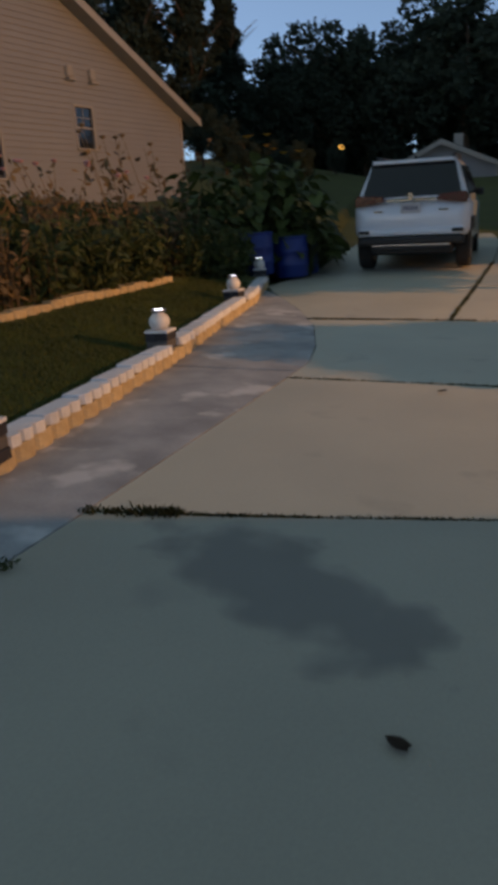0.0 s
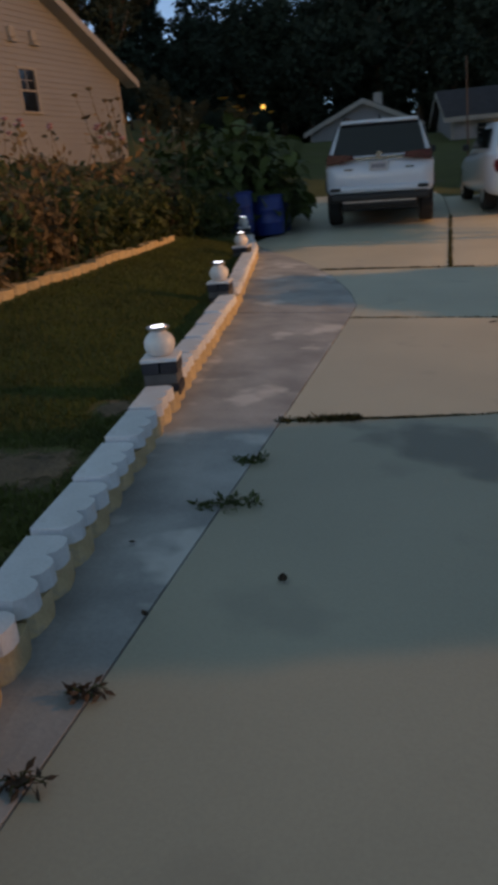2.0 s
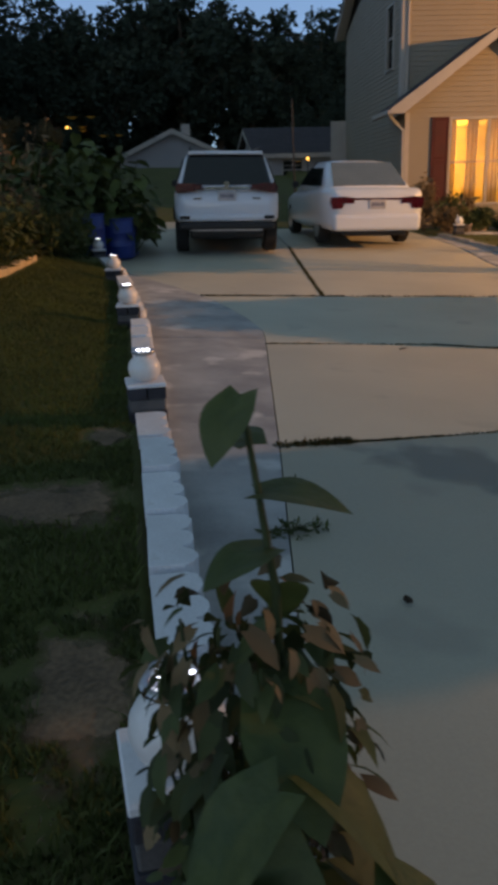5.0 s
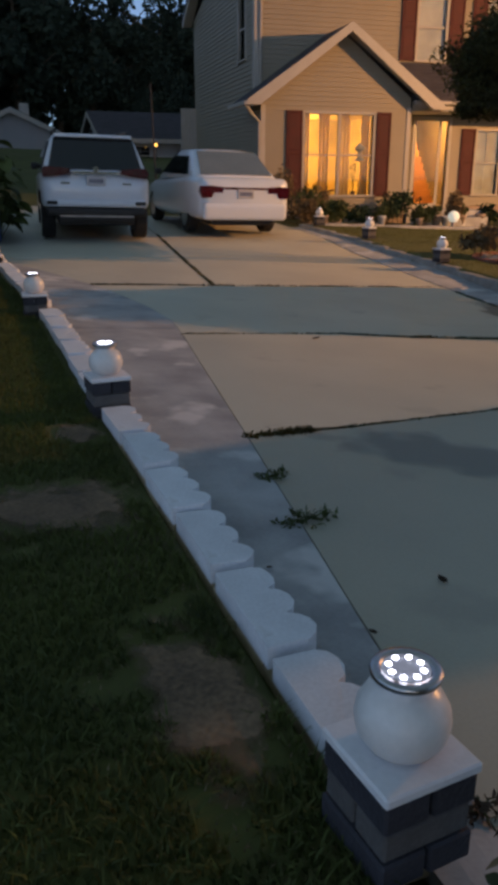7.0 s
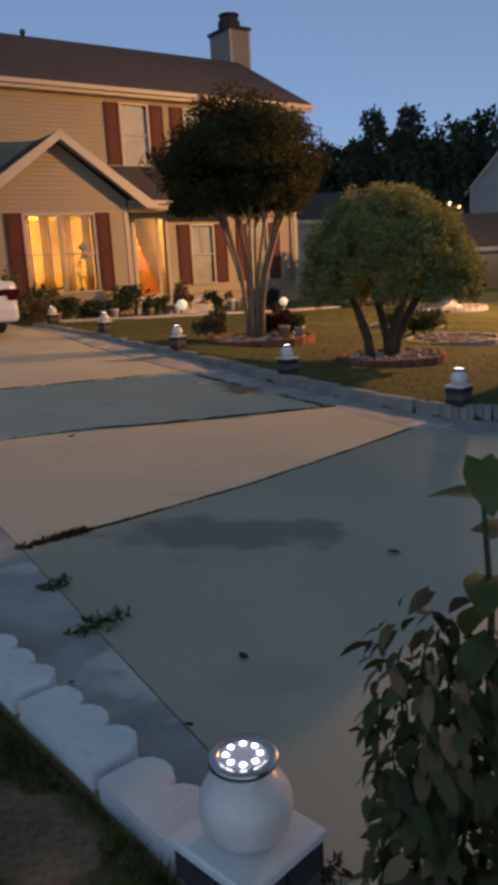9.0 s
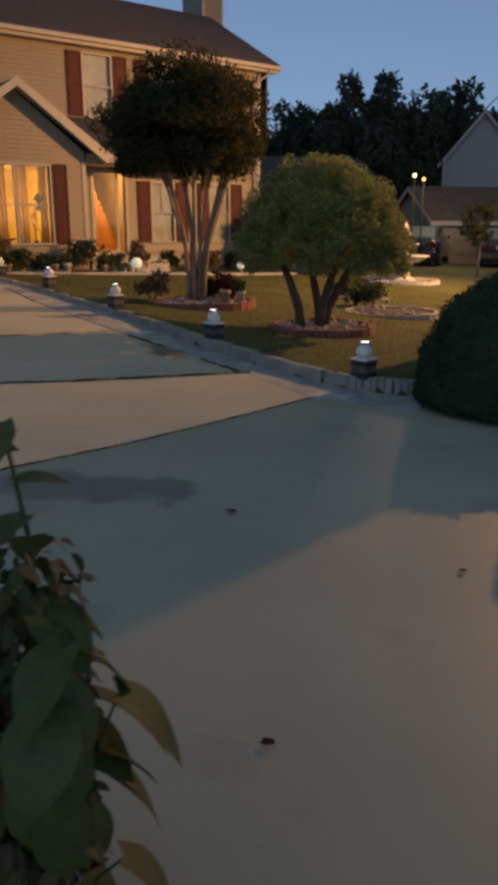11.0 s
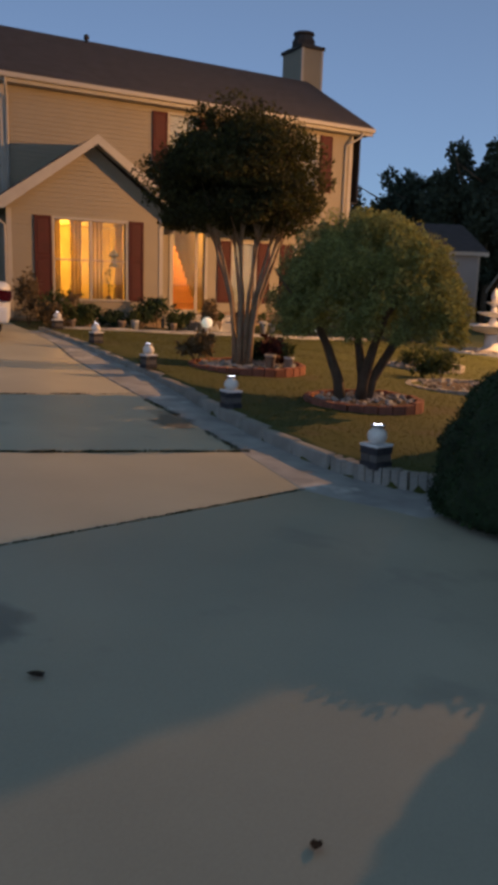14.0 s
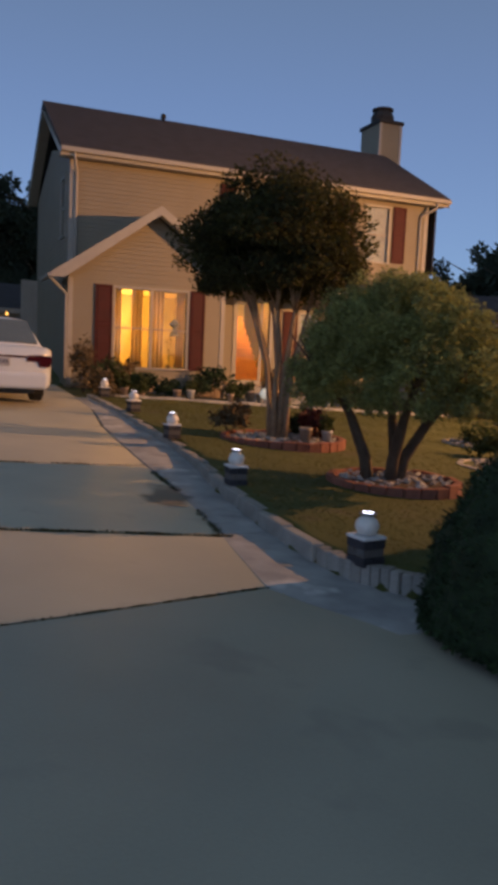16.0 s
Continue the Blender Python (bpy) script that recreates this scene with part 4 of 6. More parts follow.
def car_section(y, w, z0, z1, r=0.10, n=4):
    """A rounded rectangle across the car at y."""
    pts = []
    for cx, cz, a0 in ((w - r, z0 + r, -90), (w - r, z1 - r, 0), (-w + r, z1 - r, 90), (-w + r, z0 + r, 180)):
        for k in range(n + 1):
            a = radians(a0 + 90 * k / n)
            pts.append((cx + r * math.cos(a), y, cz + r * math.sin(a)))
    return pts


def quad_panel(bm, corners, thick, push):
    """A thin four-cornered panel set proud of a surface; push: the way it stands out."""
    p = [Vector(c) for c in corners]
    nrm = Vector(push).normalized()
    a = [bm.verts.new(v + nrm * thick) for v in p]
    b = [bm.verts.new(v - nrm * thick) for v in p]
    bm.faces.new(a)
    bm.faces.new(list(reversed(b)))
    for k in range(4):
        q = (k + 1) % 4
        bm.faces.new((a[k], b[k], b[q], a[q]))
    bmesh.ops.recalc_face_normals(bm, faces=bm.faces[:])
    return bm


def wheel(parent, x, y, r, w):
    wh = empty("wheel")
    wh.parent = parent
    wh.matrix_local = pose(x, y, r, 0, 90, 0)
    bm = bmesh.new()
    lathe(bm, [(r * 0.66, -w / 2), (r * 0.93, -w / 2), (r, -w / 2 + 0.03), (r, w / 2 - 0.03), (r * 0.93, w / 2), (r * 0.66, w / 2)], 28)
    part("tyre", bm, M_TYRE, wh, smooth=False)
    bm = bmesh.new()
    lathe(bm, [(r * 0.2, -w / 2 - 0.005), (r * 0.64, -w / 2 - 0.003), (r * 0.66, w / 2 + 0.003), (r * 0.2, w / 2 + 0.006)], 20)
    part("rim", bm, M_STEEL, wh)


def make_car(kind, m, label, paint):
    car = empty(kind, m, label, "car", "parked cars")
    suv = kind == "suv"
    if suv:
        low = [(0.00, 0.70, 0.58, 0.90), (0.05, 0.84, 0.54, 1.02), (0.16, 0.90, 0.52, 1.09), (0.8, 0.92, 0.50, 1.10), (2.2, 0.92, 0.32, 1.06), (3.4, 0.915, 0.32, 1.02), (4.1, 0.88, 0.34, 0.94), (4.5, 0.72, 0.4, 0.82), (4.6, 0.60, 0.46, 0.74)]
        yb, yr, yf, yw, hb, hr, wb, wr, roof_z = 0.10, 0.46, 2.25, 3.20, 1.08, 1.04, 0.86, 0.66, 1.71
        length, wr_, ww = 4.6, 0.36, 0.235
    else:
        low = [(0.00, 0.70, 0.40, 0.92), (0.05, 0.83, 0.33, 1.01), (0.18, 0.90, 0.30, 1.05), (0.9, 0.92, 0.30, 1.04), (2.4, 0.92, 0.24, 0.95), (3.7, 0.91, 0.24, 0.90), (4.4, 0.86, 0.28, 0.80), (4.8, 0.70, 0.34, 0.70), (4.9, 0.58, 0.4, 0.64)]
        yb, yr, yf, yw, hb, hr, wb, wr, roof_z = 0.50, 1.42, 2.55, 3.45, 1.01, 0.9, 0.80, 0.61, 1.53
        length, wr_, ww = 4.9, 0.33, 0.22
    bm = bmesh.new()
    loft(bm, [car_section(y, w, a, b, 0.13 if y > 0.1 else 0.09) for y, w, a, b in low])
    body = part("body", bm, paint, car, smooth=True)
    # cabin
    bm = bmesh.new()
    secs = [(yb, wb, hb - 0.05, hb + 0.02), (yb + (yr - yb) * 0.5, (wb + wr) / 2 + 0.02, hb - 0.05, (hb + roof_z) / 2 + 0.03), (yr, wr + 0.03, hb - 0.05, roof_z - 0.02), (yr + 0.25, wr + 0.02, hb - 0.05, roof_z), (yf, wr + 0.02, hb - 0.05, roof_z - 0.01), (yf + 0.3, wr + 0.06, hb - 0.05, roof_z - 0.12), (yw, wb, hb - 0.10, hb)]

    def cabin_ring(y, w_top, z0, z1):
        f = (z1 - z0) / (roof_z - hb + 0.05)
        wbase = wb + 0.02
        r = min(0.09, (z1 - z0) * 0.4)
        return [(wbase, y, z0), (wbase - (wbase - w_top) * 0.12 * f, y, z0 + (z1 - z0) * 0.2), (w_top + 0.01, y, z1 - r), (w_top - r * 0.6, y, z1 - r * 0.15), (w_top * 0.5, y, z1 + 0.012), (-w_top * 0.5, y, z1 + 0.012), (-w_top + r * 0.6, y, z1 - r * 0.15), (-w_top - 0.01, y, z1 - r), (-wbase + (wbase - w_top) * 0.12 * f, y, z0 + (z1 - z0) * 0.2), (-wbase, y, z0)]

    loft(bm, [cabin_ring(*s) for s in secs])
    part("cabin", bm, paint, car, smooth=True)
    # rear window
    def rear(u, x):
        """A point on the rear screen: u from its base to its top."""
        q = 0.05 * math.sin(math.pi * u) + 0.02
        return (x, yb + (yr - yb) * u - q * (roof_z - hb) / math.hypot(roof_z - hb, yr - yb), hb + (roof_z - hb) * u + q * (yr - yb) / math.hypot(roof_z - hb, yr - yb))
    bm = bmesh.new()
    wlo, whi = (wb - 0.07, wr - 0.03)
    quad_panel(bm, [rear(0.10, -wlo + 0.02), rear(0.10, wlo - 0.02), rear(0.86, whi + 0.02), rear(0.86, -whi - 0.02)], 0.014, (0, -(roof_z - hb), (yr - yb)))
    part("rear_window", bm, M_CARGLASS if suv else M_SKYGLASS, car, "dark tinted rear window" if suv else "sloping rear window with the sky's reflection in its colour")
    for s in (-1, 1):
        bm = bmesh.new()
        def side(y, z):
            u = (z - hb) / (roof_z - hb)
            return (s * (wb + 0.035 + (wr - wb - 0.005) * max(0, u)), y, z)
        y0, y1 = (yr - 0.05, yf + 0.45)
        quad_panel(bm, [side(y0 - (0.1 if suv else 0.25), hb + 0.06), side(y1 + 0.2, hb + 0.04), side(yf + 0.05, roof_z - 0.13), side(yr + 0.12, roof_z - 0.13)], 0.012, (s, 0, 0.35))
        part("side_window", bm, M_CARGLASS, car)
        bm = bmesh.new()
        box(bm, s * 0.94 - 0.07, s * 0.94 + 0.07, yf + 0.50, yf + 0.60, hb + 0.0, hb + 0.13, 0.03, seg=2)
        part("mirror", bm, M_BLACK, car)
    bm = bmesh.new()
    quad_panel(bm, [(-wb + 0.05, yw - 0.03, hb + 0.02), (wb - 0.05, yw - 0.03, hb + 0.02), (wr - 0.02, yf + 0.10, roof_z - 0.03), (-wr + 0.02, yf + 0.10, roof_z - 0.03)], 0.016, (0, roof_z - hb, yw - yf))
    part("windscreen", bm, M_CARGLASS, car)
    for x in (-0.79, 0.79):
        for y in ((0.70, 3.50) if suv else (1.05, 3.85)):
            wheel(car, x, y, wr_, ww)
    if suv:
        bm = bmesh.new()
        box(bm, -0.83, 0.83, -0.045, 0.16, 0.42, 0.555, 0.04, seg=2)
        box(bm, -0.64, 0.64, 0.0, 0.16, 0.33, 0.43, 0.03, seg=2)
        box(bm, -0.935, -0.88, 0.33, 1.25, 0.58, 0.80, 0.02)
        box(bm, 0.88, 0.935, 0.33, 1.25, 0.58, 0.80, 0.02)
        box(bm, -0.64, 0.64, 0.1, 4.3, 0.26, 0.52, 0.03)
        part("lower_cladding", bm, M_BLACK, car, "black plastic lower cladding")
        bm = bmesh.new()
        box(bm, -0.84, 0.84, -0.05, 0.10, 0.565, 0.68, 0.05, seg=2)
        part("bumper", bm, paint, car, smooth=False)
        bm = bmesh.new()
        box(bm, -0.62, 0.62, -0.035, 0.0, 0.40, 0.445, 0.015)
        part("skid_plate", bm, M_STEEL, car)
        for s in (-1, 1):
            bm = bmesh.new()
            prism(bm, [(s * 0.40, 1.10), (s * 0.44, 1.17), (s * 0.83, 1.20), (s * 0.88, 1.12), (s * 0.86, 1.03), (s * 0.60, 1.06)], "y", -0.012, 0.20)
            part("tail_lamp", bm, M_RED, car, "dark red wrap-round tail lamp")
            bm = bmesh.new()
            box(bm, s * 0.73 - 0.09, s * 0.73 + 0.09, -0.065, -0.02, 0.60, 0.66, 0.015)
            part("reflector", bm, M_BLACK, car)
            bm = bmesh.new()
            tube(bm, [(s * 0.60, yr + 0.05, roof_z + 0.01), (s * 0.61, yr + 0.2, roof_z + 0.055), (s * 0.61, yf - 0.2, roof_z + 0.055), (s * 0.60, yf, roof_z)], [0.022] * 4, 8)
            part("roof_rail", bm, M_BLACK, car, smooth=True)
        bm = bmesh.new()
        box(bm, -0.40, 0.40, -0.015, 0.04, 1.075, 1.135, 0.012)
        part("chrome_strip", bm, M_CHROME, car)
        bm = bmesh.new()
        box(bm, -0.64, 0.64, yr - 0.16, yr + 0.22, roof_z - 0.055, roof_z + 0.0, 0.02, seg=2)
        part("spoiler", bm, paint, car)
        bm = bmesh.new()
        tube(bm, [(0.0, yr + 0.25, roof_z), (0, yr + 0.18, roof_z + 0.06), (0, yr + 0.16, roof_z + 0.08)], [0.03, 0.015, 0.004], 6)
        part("antenna", bm, M_BLACK, car)
        pz, py = 0.985, -0.012
        bm = bmesh.new()
        lathe(bm, [(0.05, -0.012), (0.05, 0.012)], 16)
        turned(bm, pose(0, -0.012, 1.165, 90))
        part("badge", bm, M_CHROME, car)
    else:
        bm = bmesh.new()
        box(bm, -0.83, 0.83, -0.05, 0.14, 0.30, 0.60, 0.07, seg=3)
        part("bumper", bm, paint, car)
        bm = bmesh.new()
        box(bm, -0.62, 0.62, 0.12, 4.5, 0.20, 0.32, 0.03)
        part("underbody", bm, M_BLACK, car)
        for s in (-1, 1):
            bm = bmesh.new()
            prism(bm, [(s * 0.44, 0.79), (s * 0.44, 0.89), (s * 0.66, 0.91), (s * 0.86, 0.90), (s * 0.875, 0.80), (s * 0.84, 0.70), (s * 0.66, 0.70), (s * 0.62, 0.79)], "y", -0.014, 0.30)
            part("tail_lamp", bm, M_RED, car, "red wrap-round tail lamp")
        bm = bmesh.new()
        box(bm, -0.435, 0.435, -0.012, 0.05, 0.845, 0.885, 0.01)
        part("boot_strip", bm, M_RED, car)
        pz, py = 0.775, -0.012
    bm = bmesh.new()
    box(bm, -0.155, 0.155, py - 0.006, py + 0.02, pz - 0.08, pz + 0.08, 0.006)
    plate = part("number_plate", bm, M_PLATE, car, "number plate with unreadable bars")
    bm = bmesh.new()
    for k in range(6):
        box(bm, -0.115 + k * 0.040, -0.088 + k * 0.040, py - 0.009, py - 0.006, pz - 0.035, pz + 0.03)
    part("bars", bm, M_PLATEBAR, plate)
    for x in (-0.22, 0.22):
        if suv:
            bm = bmesh.new()
            box(bm, x * 2.3 - 0.07, x * 2.3 + 0.07, -0.012, 0.02, 0.93, 0.955)
            part("badge", bm, M_CHROME, car)
    return car


make_car("suv", pose(-0.54, 12.85, drive_z(-0.4, 14.0) - 0.02, 1.9, 1.3, -4.5), "white compact SUV parked on the drive, rear on", M_WHITE)
make_car("sedan", pose(2.30, 13.35, drive_z(2.2, 14.6) - 0.01, 1.9, 1.2, -0.8), "white four-door saloon parked beside the SUV", M_WHITE)

# ---- trees and shrubs ----


def cloud_part(name, pts, size, mat, parent, label="", long=1.7, up=0.0, rng=RNG):
    v, f = leaf_cloud(pts, size, long=long, up=up, rng=rng)
    return array_ob(name, v, f, mat, parent, label)


def crape_myrtle(x, y, z):
    tree = empty("crape_myrtle", pose(x, y, z), "multi-stemmed crape myrtle with a wide dark crown", "tree")
    rng = np.random.default_rng(3)
    for k in range(12):
        a = 2 * math.pi * k / 12 + rng.uniform(-0.3, 0.3)
        r0, r1 = rng.uniform(0.04, 0.16), rng.uniform(0.22, 0.62)
        base = (r0 * math.cos(a), r0 * math.sin(a), -0.05)
        pts = [base, (base[0] * 1.3, base[1] * 1.3, 0.55), (r1 * 0.5 * math.cos(a + 0.1), r1 * 0.5 * math.sin(a + 0.1), 1.2), (r1 * math.cos(a + 0.2), r1 * math.sin(a + 0.2), 1.95), (r1 * 1.25 * math.cos(a + 0.2), r1 * 1.25 * math.sin(a + 0.2), 2.5)]
        bm = bmesh.new()
        tube(bm, pts, [0.054, 0.040, 0.030, 0.021, 0.011], 9)
        for j in range(3):
            b = a + rng.uniform(-0.9, 0.9)
            s = Vector(pts[3])
            tube(bm, [s, s + Vector((0.15 * math.cos(b), 0.15 * math.sin(b), 0.30)), s + Vector((0.38 * math.cos(b), 0.38 * math.sin(b), 0.5 + 0.2 * j))], [0.018, 0.011, 0.005], 6)
        part("trunk", bm, M_BARK, tree, smooth=True)
    p = blob_points(60000, (-0.16, 0.11, 3.02), (1.42, 1.42, 0.98), rng, low=-0.75, shell=0.45, clumps=150, clump_r=0.27)
    p = np.concatenate([p, blob_points(26000, (-0.16, 0.11, 2.62), (1.36, 1.36, 0.52), rng, low=-1, shell=0.3, clumps=110, clump_r=0.26)])
    low = p[:, 2] < 2.02 + 0.14 * np.sin(p[:, 0] * 7 + p[:, 1] * 4)
    p = p[~low]
    cloud_part("crown", p, 0.032, M_LEAF_CRAPE, tree, "dark green leaf crown", rng=rng)
    return tree


def round_bush(x, y, z):
    tree = empty("bushy_tree", pose(x, y, z), "dome-clipped sage green tree on dark leaning trunks", "tree")
    rng = np.random.default_rng(5)
    for bx, by, tx, ty in ((-0.22, 0.15, -0.75, 0.2), (-0.02, 0.02, -0.2, -0.6), (0.05, 0.0, 0.75, -0.2), (0.1, 0.08, 0.4, 0.75)):
        bm = bmesh.new()
        tube(bm, [(bx, by, -0.05), (bx + (tx - bx) * 0.12, by + (ty - by) * 0.12, 0.3), (bx + (tx - bx) * 0.5, by + (ty - by) * 0.5, 0.75), (tx, ty, 1.2), (tx * 1.2, ty * 1.2, 1.6)], [0.085, 0.07, 0.055, 0.035, 0.015], 9)
        for j in range(4):
            b = rng.uniform(0, 6.28)
            s = Vector((tx, ty, 1.15))
            tube(bm, [s, s + Vector((0.3 * math.cos(b), 0.3 * math.sin(b), 0.2)), s + Vector((0.6 * math.cos(b), 0.6 * math.sin(b), 0.5))], [0.022, 0.014, 0.006], 6)
        part("trunk", bm, M_BARK2, tree, smooth=True)
    p = blob_points(90000, (0.0, 0, 1.08), (1.20, 1.20, 1.29), rng, low=-0.16, shell=0.70, clumps=520, clump_r=0.13)
    p = p[p[:, 2] > 0.72 + 0.12 * np.sin(p[:, 0] * 5) ** 2]
    cloud_part("crown", p, 0.021, M_LEAF_BUSH, tree, "fine sage green foliage", long=2.2, rng=rng)
    return tree


def dome_shrub(x, y, z, r, h, mid, seed, label, square=1.0, taper=0.0):
    """A dense clipped evergreen; mid: the height of its widest ring, square below 1: a boxier outline, taper: drawn in to the top."""
    tree = empty("clipped_shrub", pose(x, y, z), label, "shrub")
    rng = np.random.default_rng(seed)

    def shell(d, k):
        e = np.sign(d) * np.abs(d) ** square
        zz = np.where(d[:, 2] > 0, mid + e[:, 2] * (h - mid) * k, mid + e[:, 2] * mid * 1.05)
        w = r * k * (1 - taper * np.clip((zz - mid) / (h - mid), 0, 1))
        flat = np.maximum(1e-6, np.hypot(d[:, 0], d[:, 1]))
        q = flat ** square / flat
        return np.stack([d[:, 0] * q * w, d[:, 1] * q * w, zz], 1)

    bm = bmesh.new()
    bmesh.ops.create_icosphere(bm, subdivisions=5, radius=1.0)
    d = np.array([v.co[:] for v in bm.verts])
    lump = np.array([0.93 + 0.05 * noise.noise(Vector(q) * 2.3) + 0.05 * noise.noise(Vector(q) * 5) for q in d])
    for v, p in zip(bm.verts, shell(d, lump)):
        v.co = p
        v.co.z = max(0.0, v.co.z)
    part("inner_growth", bm, M_LEAF_DARK, tree, smooth=True)
    d = rng.normal(size=(52000, 3))
    d /= np.linalg.norm(d, axis=1, keepdims=True)
    k = np.array([0.95 + 0.05 * noise.noise(Vector(q) * 2.3) + 0.05 * noise.noise(Vector(q) * 5) for q in d]) + rng.uniform(-0.04, 0.006, len(d))
    p = shell(d, k)
    cloud_part("foliage", p[p[:, 2] > 0.0], 0.015, M_LEAF_DARK, tree, "short evergreen needles", long=2.4, rng=rng)
    return tree


crape_myrtle(5.92, 9.72, right_lawn(5.92, 9.72))
round_bush(5.70, 6.48, right_lawn(5.7, 6.48))
dome_shrub(4.27, 2.23, -0.22, 1.22, 1.35, 0.10, 8, "dense dark green rounded evergreen shrub beside the drive", 0.96)
# unseen, added to shade the near drive: a clipped ball, a column nearer the street
dome_shrub(5.45, 1.38, -0.25, 0.57, 1.99, 1.38, 9, "unseen clipped evergreen ball added to shade the drive", 0.75)
dome_shrub(9.0, 3.91, -0.35, 0.80, 5.2, 1.8, 10, "unseen tall columnar evergreen added to shade the drive, near the street lamp", 0.7, 0.75)


def border_ring(x, y, r, mat, label, n, stones, h=0.09):
    """A round bed: border bricks on edge, mulch and pale stones inside."""
    z = right_lawn(x, y) + 0.0
    ring = empty("bed_border", pose(x, y, z), label, "flower bed border")
    bm = bmesh.new()
    box(bm, -0.045, 0.045, -math.pi * r / n * 0.96, math.pi * r / n * 0.96, -0.06, h, 0.008)
    me = bpy.data.meshes.new("brick")
    bm.to_mesh(me)
    bm.free()
    me.materials.append(mat)
    rg = random.Random(int(x * 10))
    for k in range(n):
        a = 360 * k / n
        ob = new("brick", me)
        ob.parent = ring
        ob.matrix_local = pose(r * math.cos(radians(a)), r * math.sin(radians(a)), rg.uniform(-0.012, 0.008), rg.uniform(-3, 3), rg.uniform(-4, 4), a)
    bm = bmesh.new()
    lathe(bm, [(r * 0.97, -0.05), (r * 0.97, 0.02), (r * 0.6, 0.05), (0.05, 0.06)], 28)
    part("mulch", bm, M_MULCH, ring, smooth=True)
    if stones:
        bm = bmesh.new()
        for k in range(stones):
            a, q = rg.uniform(0, 6.28), r * 0.9 * math.sqrt(rg.random())
            s = rg.uniform(0.02, 0.048)
            out = bmesh.ops.create_icosphere(bm, subdivisions=1, radius=s)["verts"]
            for v in out:
                v.co = Vector((v.co.x * rg.uniform(0.8, 1.3) + q * math.cos(a), v.co.y * rg.uniform(0.8, 1.2) + q * math.sin(a), v.co.z * 0.6 + 0.06 + 0.02 * rg.random()))
        ob = part("gravel", bm, M_STONE, ring, "pale loose stones")
        tagged(ob, kind="stuff")
    return ring


border_ring(5.70, 6.45, 0.72, M_REDBRICK, "round red brick border under the bushy tree", 26, 110)
border_ring(6.0, 9.70, 0.92, M_REDBRICK, "round brick border with pale stones under the crape myrtle", 32, 230, 0.10)

# ---- woods ----


def wood_tree(name, seed, h, r, leaves, conifer=False):
    rng = np.random.default_rng(seed)
    tree = empty(name, None, "tall dark leafy woodland tree", "tree", "woods behind the houses")
    bm = bmesh.new()
    tube(bm, [(0, 0, -0.5), (0.1, 0, h * 0.35), (-0.1, 0.1, h * 0.65), (0, 0, h * 0.92)], [0.32, 0.24, 0.15, 0.04], 8)
    for k in range(9):
        a, z = rng.uniform(0, 6.28), rng.uniform(0.3, 0.8) * h
        tube(bm, [(0, 0, z), (r * 0.4 * math.cos(a), r * 0.4 * math.sin(a), z + h * 0.06), (r * 0.85 * math.cos(a), r * 0.85 * math.sin(a), z + h * 0.14)], [0.10, 0.06, 0.02], 5)
    part("trunk", bm, M_BARK2, tree, smooth=True)
    if conifer:
        zz = rng.uniform(0.12, 1.0, leaves)
        a = rng.uniform(0, 6.28, leaves)
        tier = 0.75 + 0.25 * np.sin(zz * 46 + a)
        q = r * (1 - zz) ** 0.8 * tier * np.sqrt(rng.uniform(0.15, 1, leaves))
        p = np.stack([q * np.cos(a), q * np.sin(a), zz * h - 0.12 * q], 1)
    else:
        p = blob_points(leaves, (0, 0, h * 0.62), (r, r, h * 0.42), rng, low=-1, shell=0.35, clumps=46, clump_r=0.30)
    cloud_part("crown", p, 0.26 if not conifer else 0.24, M_LEAF_WOOD, tree, long=1.5, rng=rng)
    return tree


WOODS = [wood_tree("wood_tree", 21, 11.0, 3.6, 9500), wood_tree("wood_tree", 22, 12.5, 3.9, 10500), wood_tree("wood_tree", 23, 10.0, 3.4, 9000), wood_tree("conifer", 24, 14.5, 3.2, 11000, True)]
rng = random.Random(11)
first = set()


def plant_wood(k, x, y, s, z=None):
    m = pose(x, y, (ground_z(x, y) if z is None else z) - 0.1, 0, 0, rng.uniform(0, 360))
    if k not in first:
        first.add(k)
        WOODS[k].matrix_world = m @ Matrix.Diagonal((s, s, s, 1))
    else:
        ob = copy_thing(WOODS[k], m)
        ob.scale = (s, s, s * rng.uniform(0.95, 1.05))


def at_bearing(deg, dist, eye=(-1.0, -1.0)):
    return eye[0] + dist * math.sin(radians(deg)), eye[1] + dist * math.cos(radians(deg))


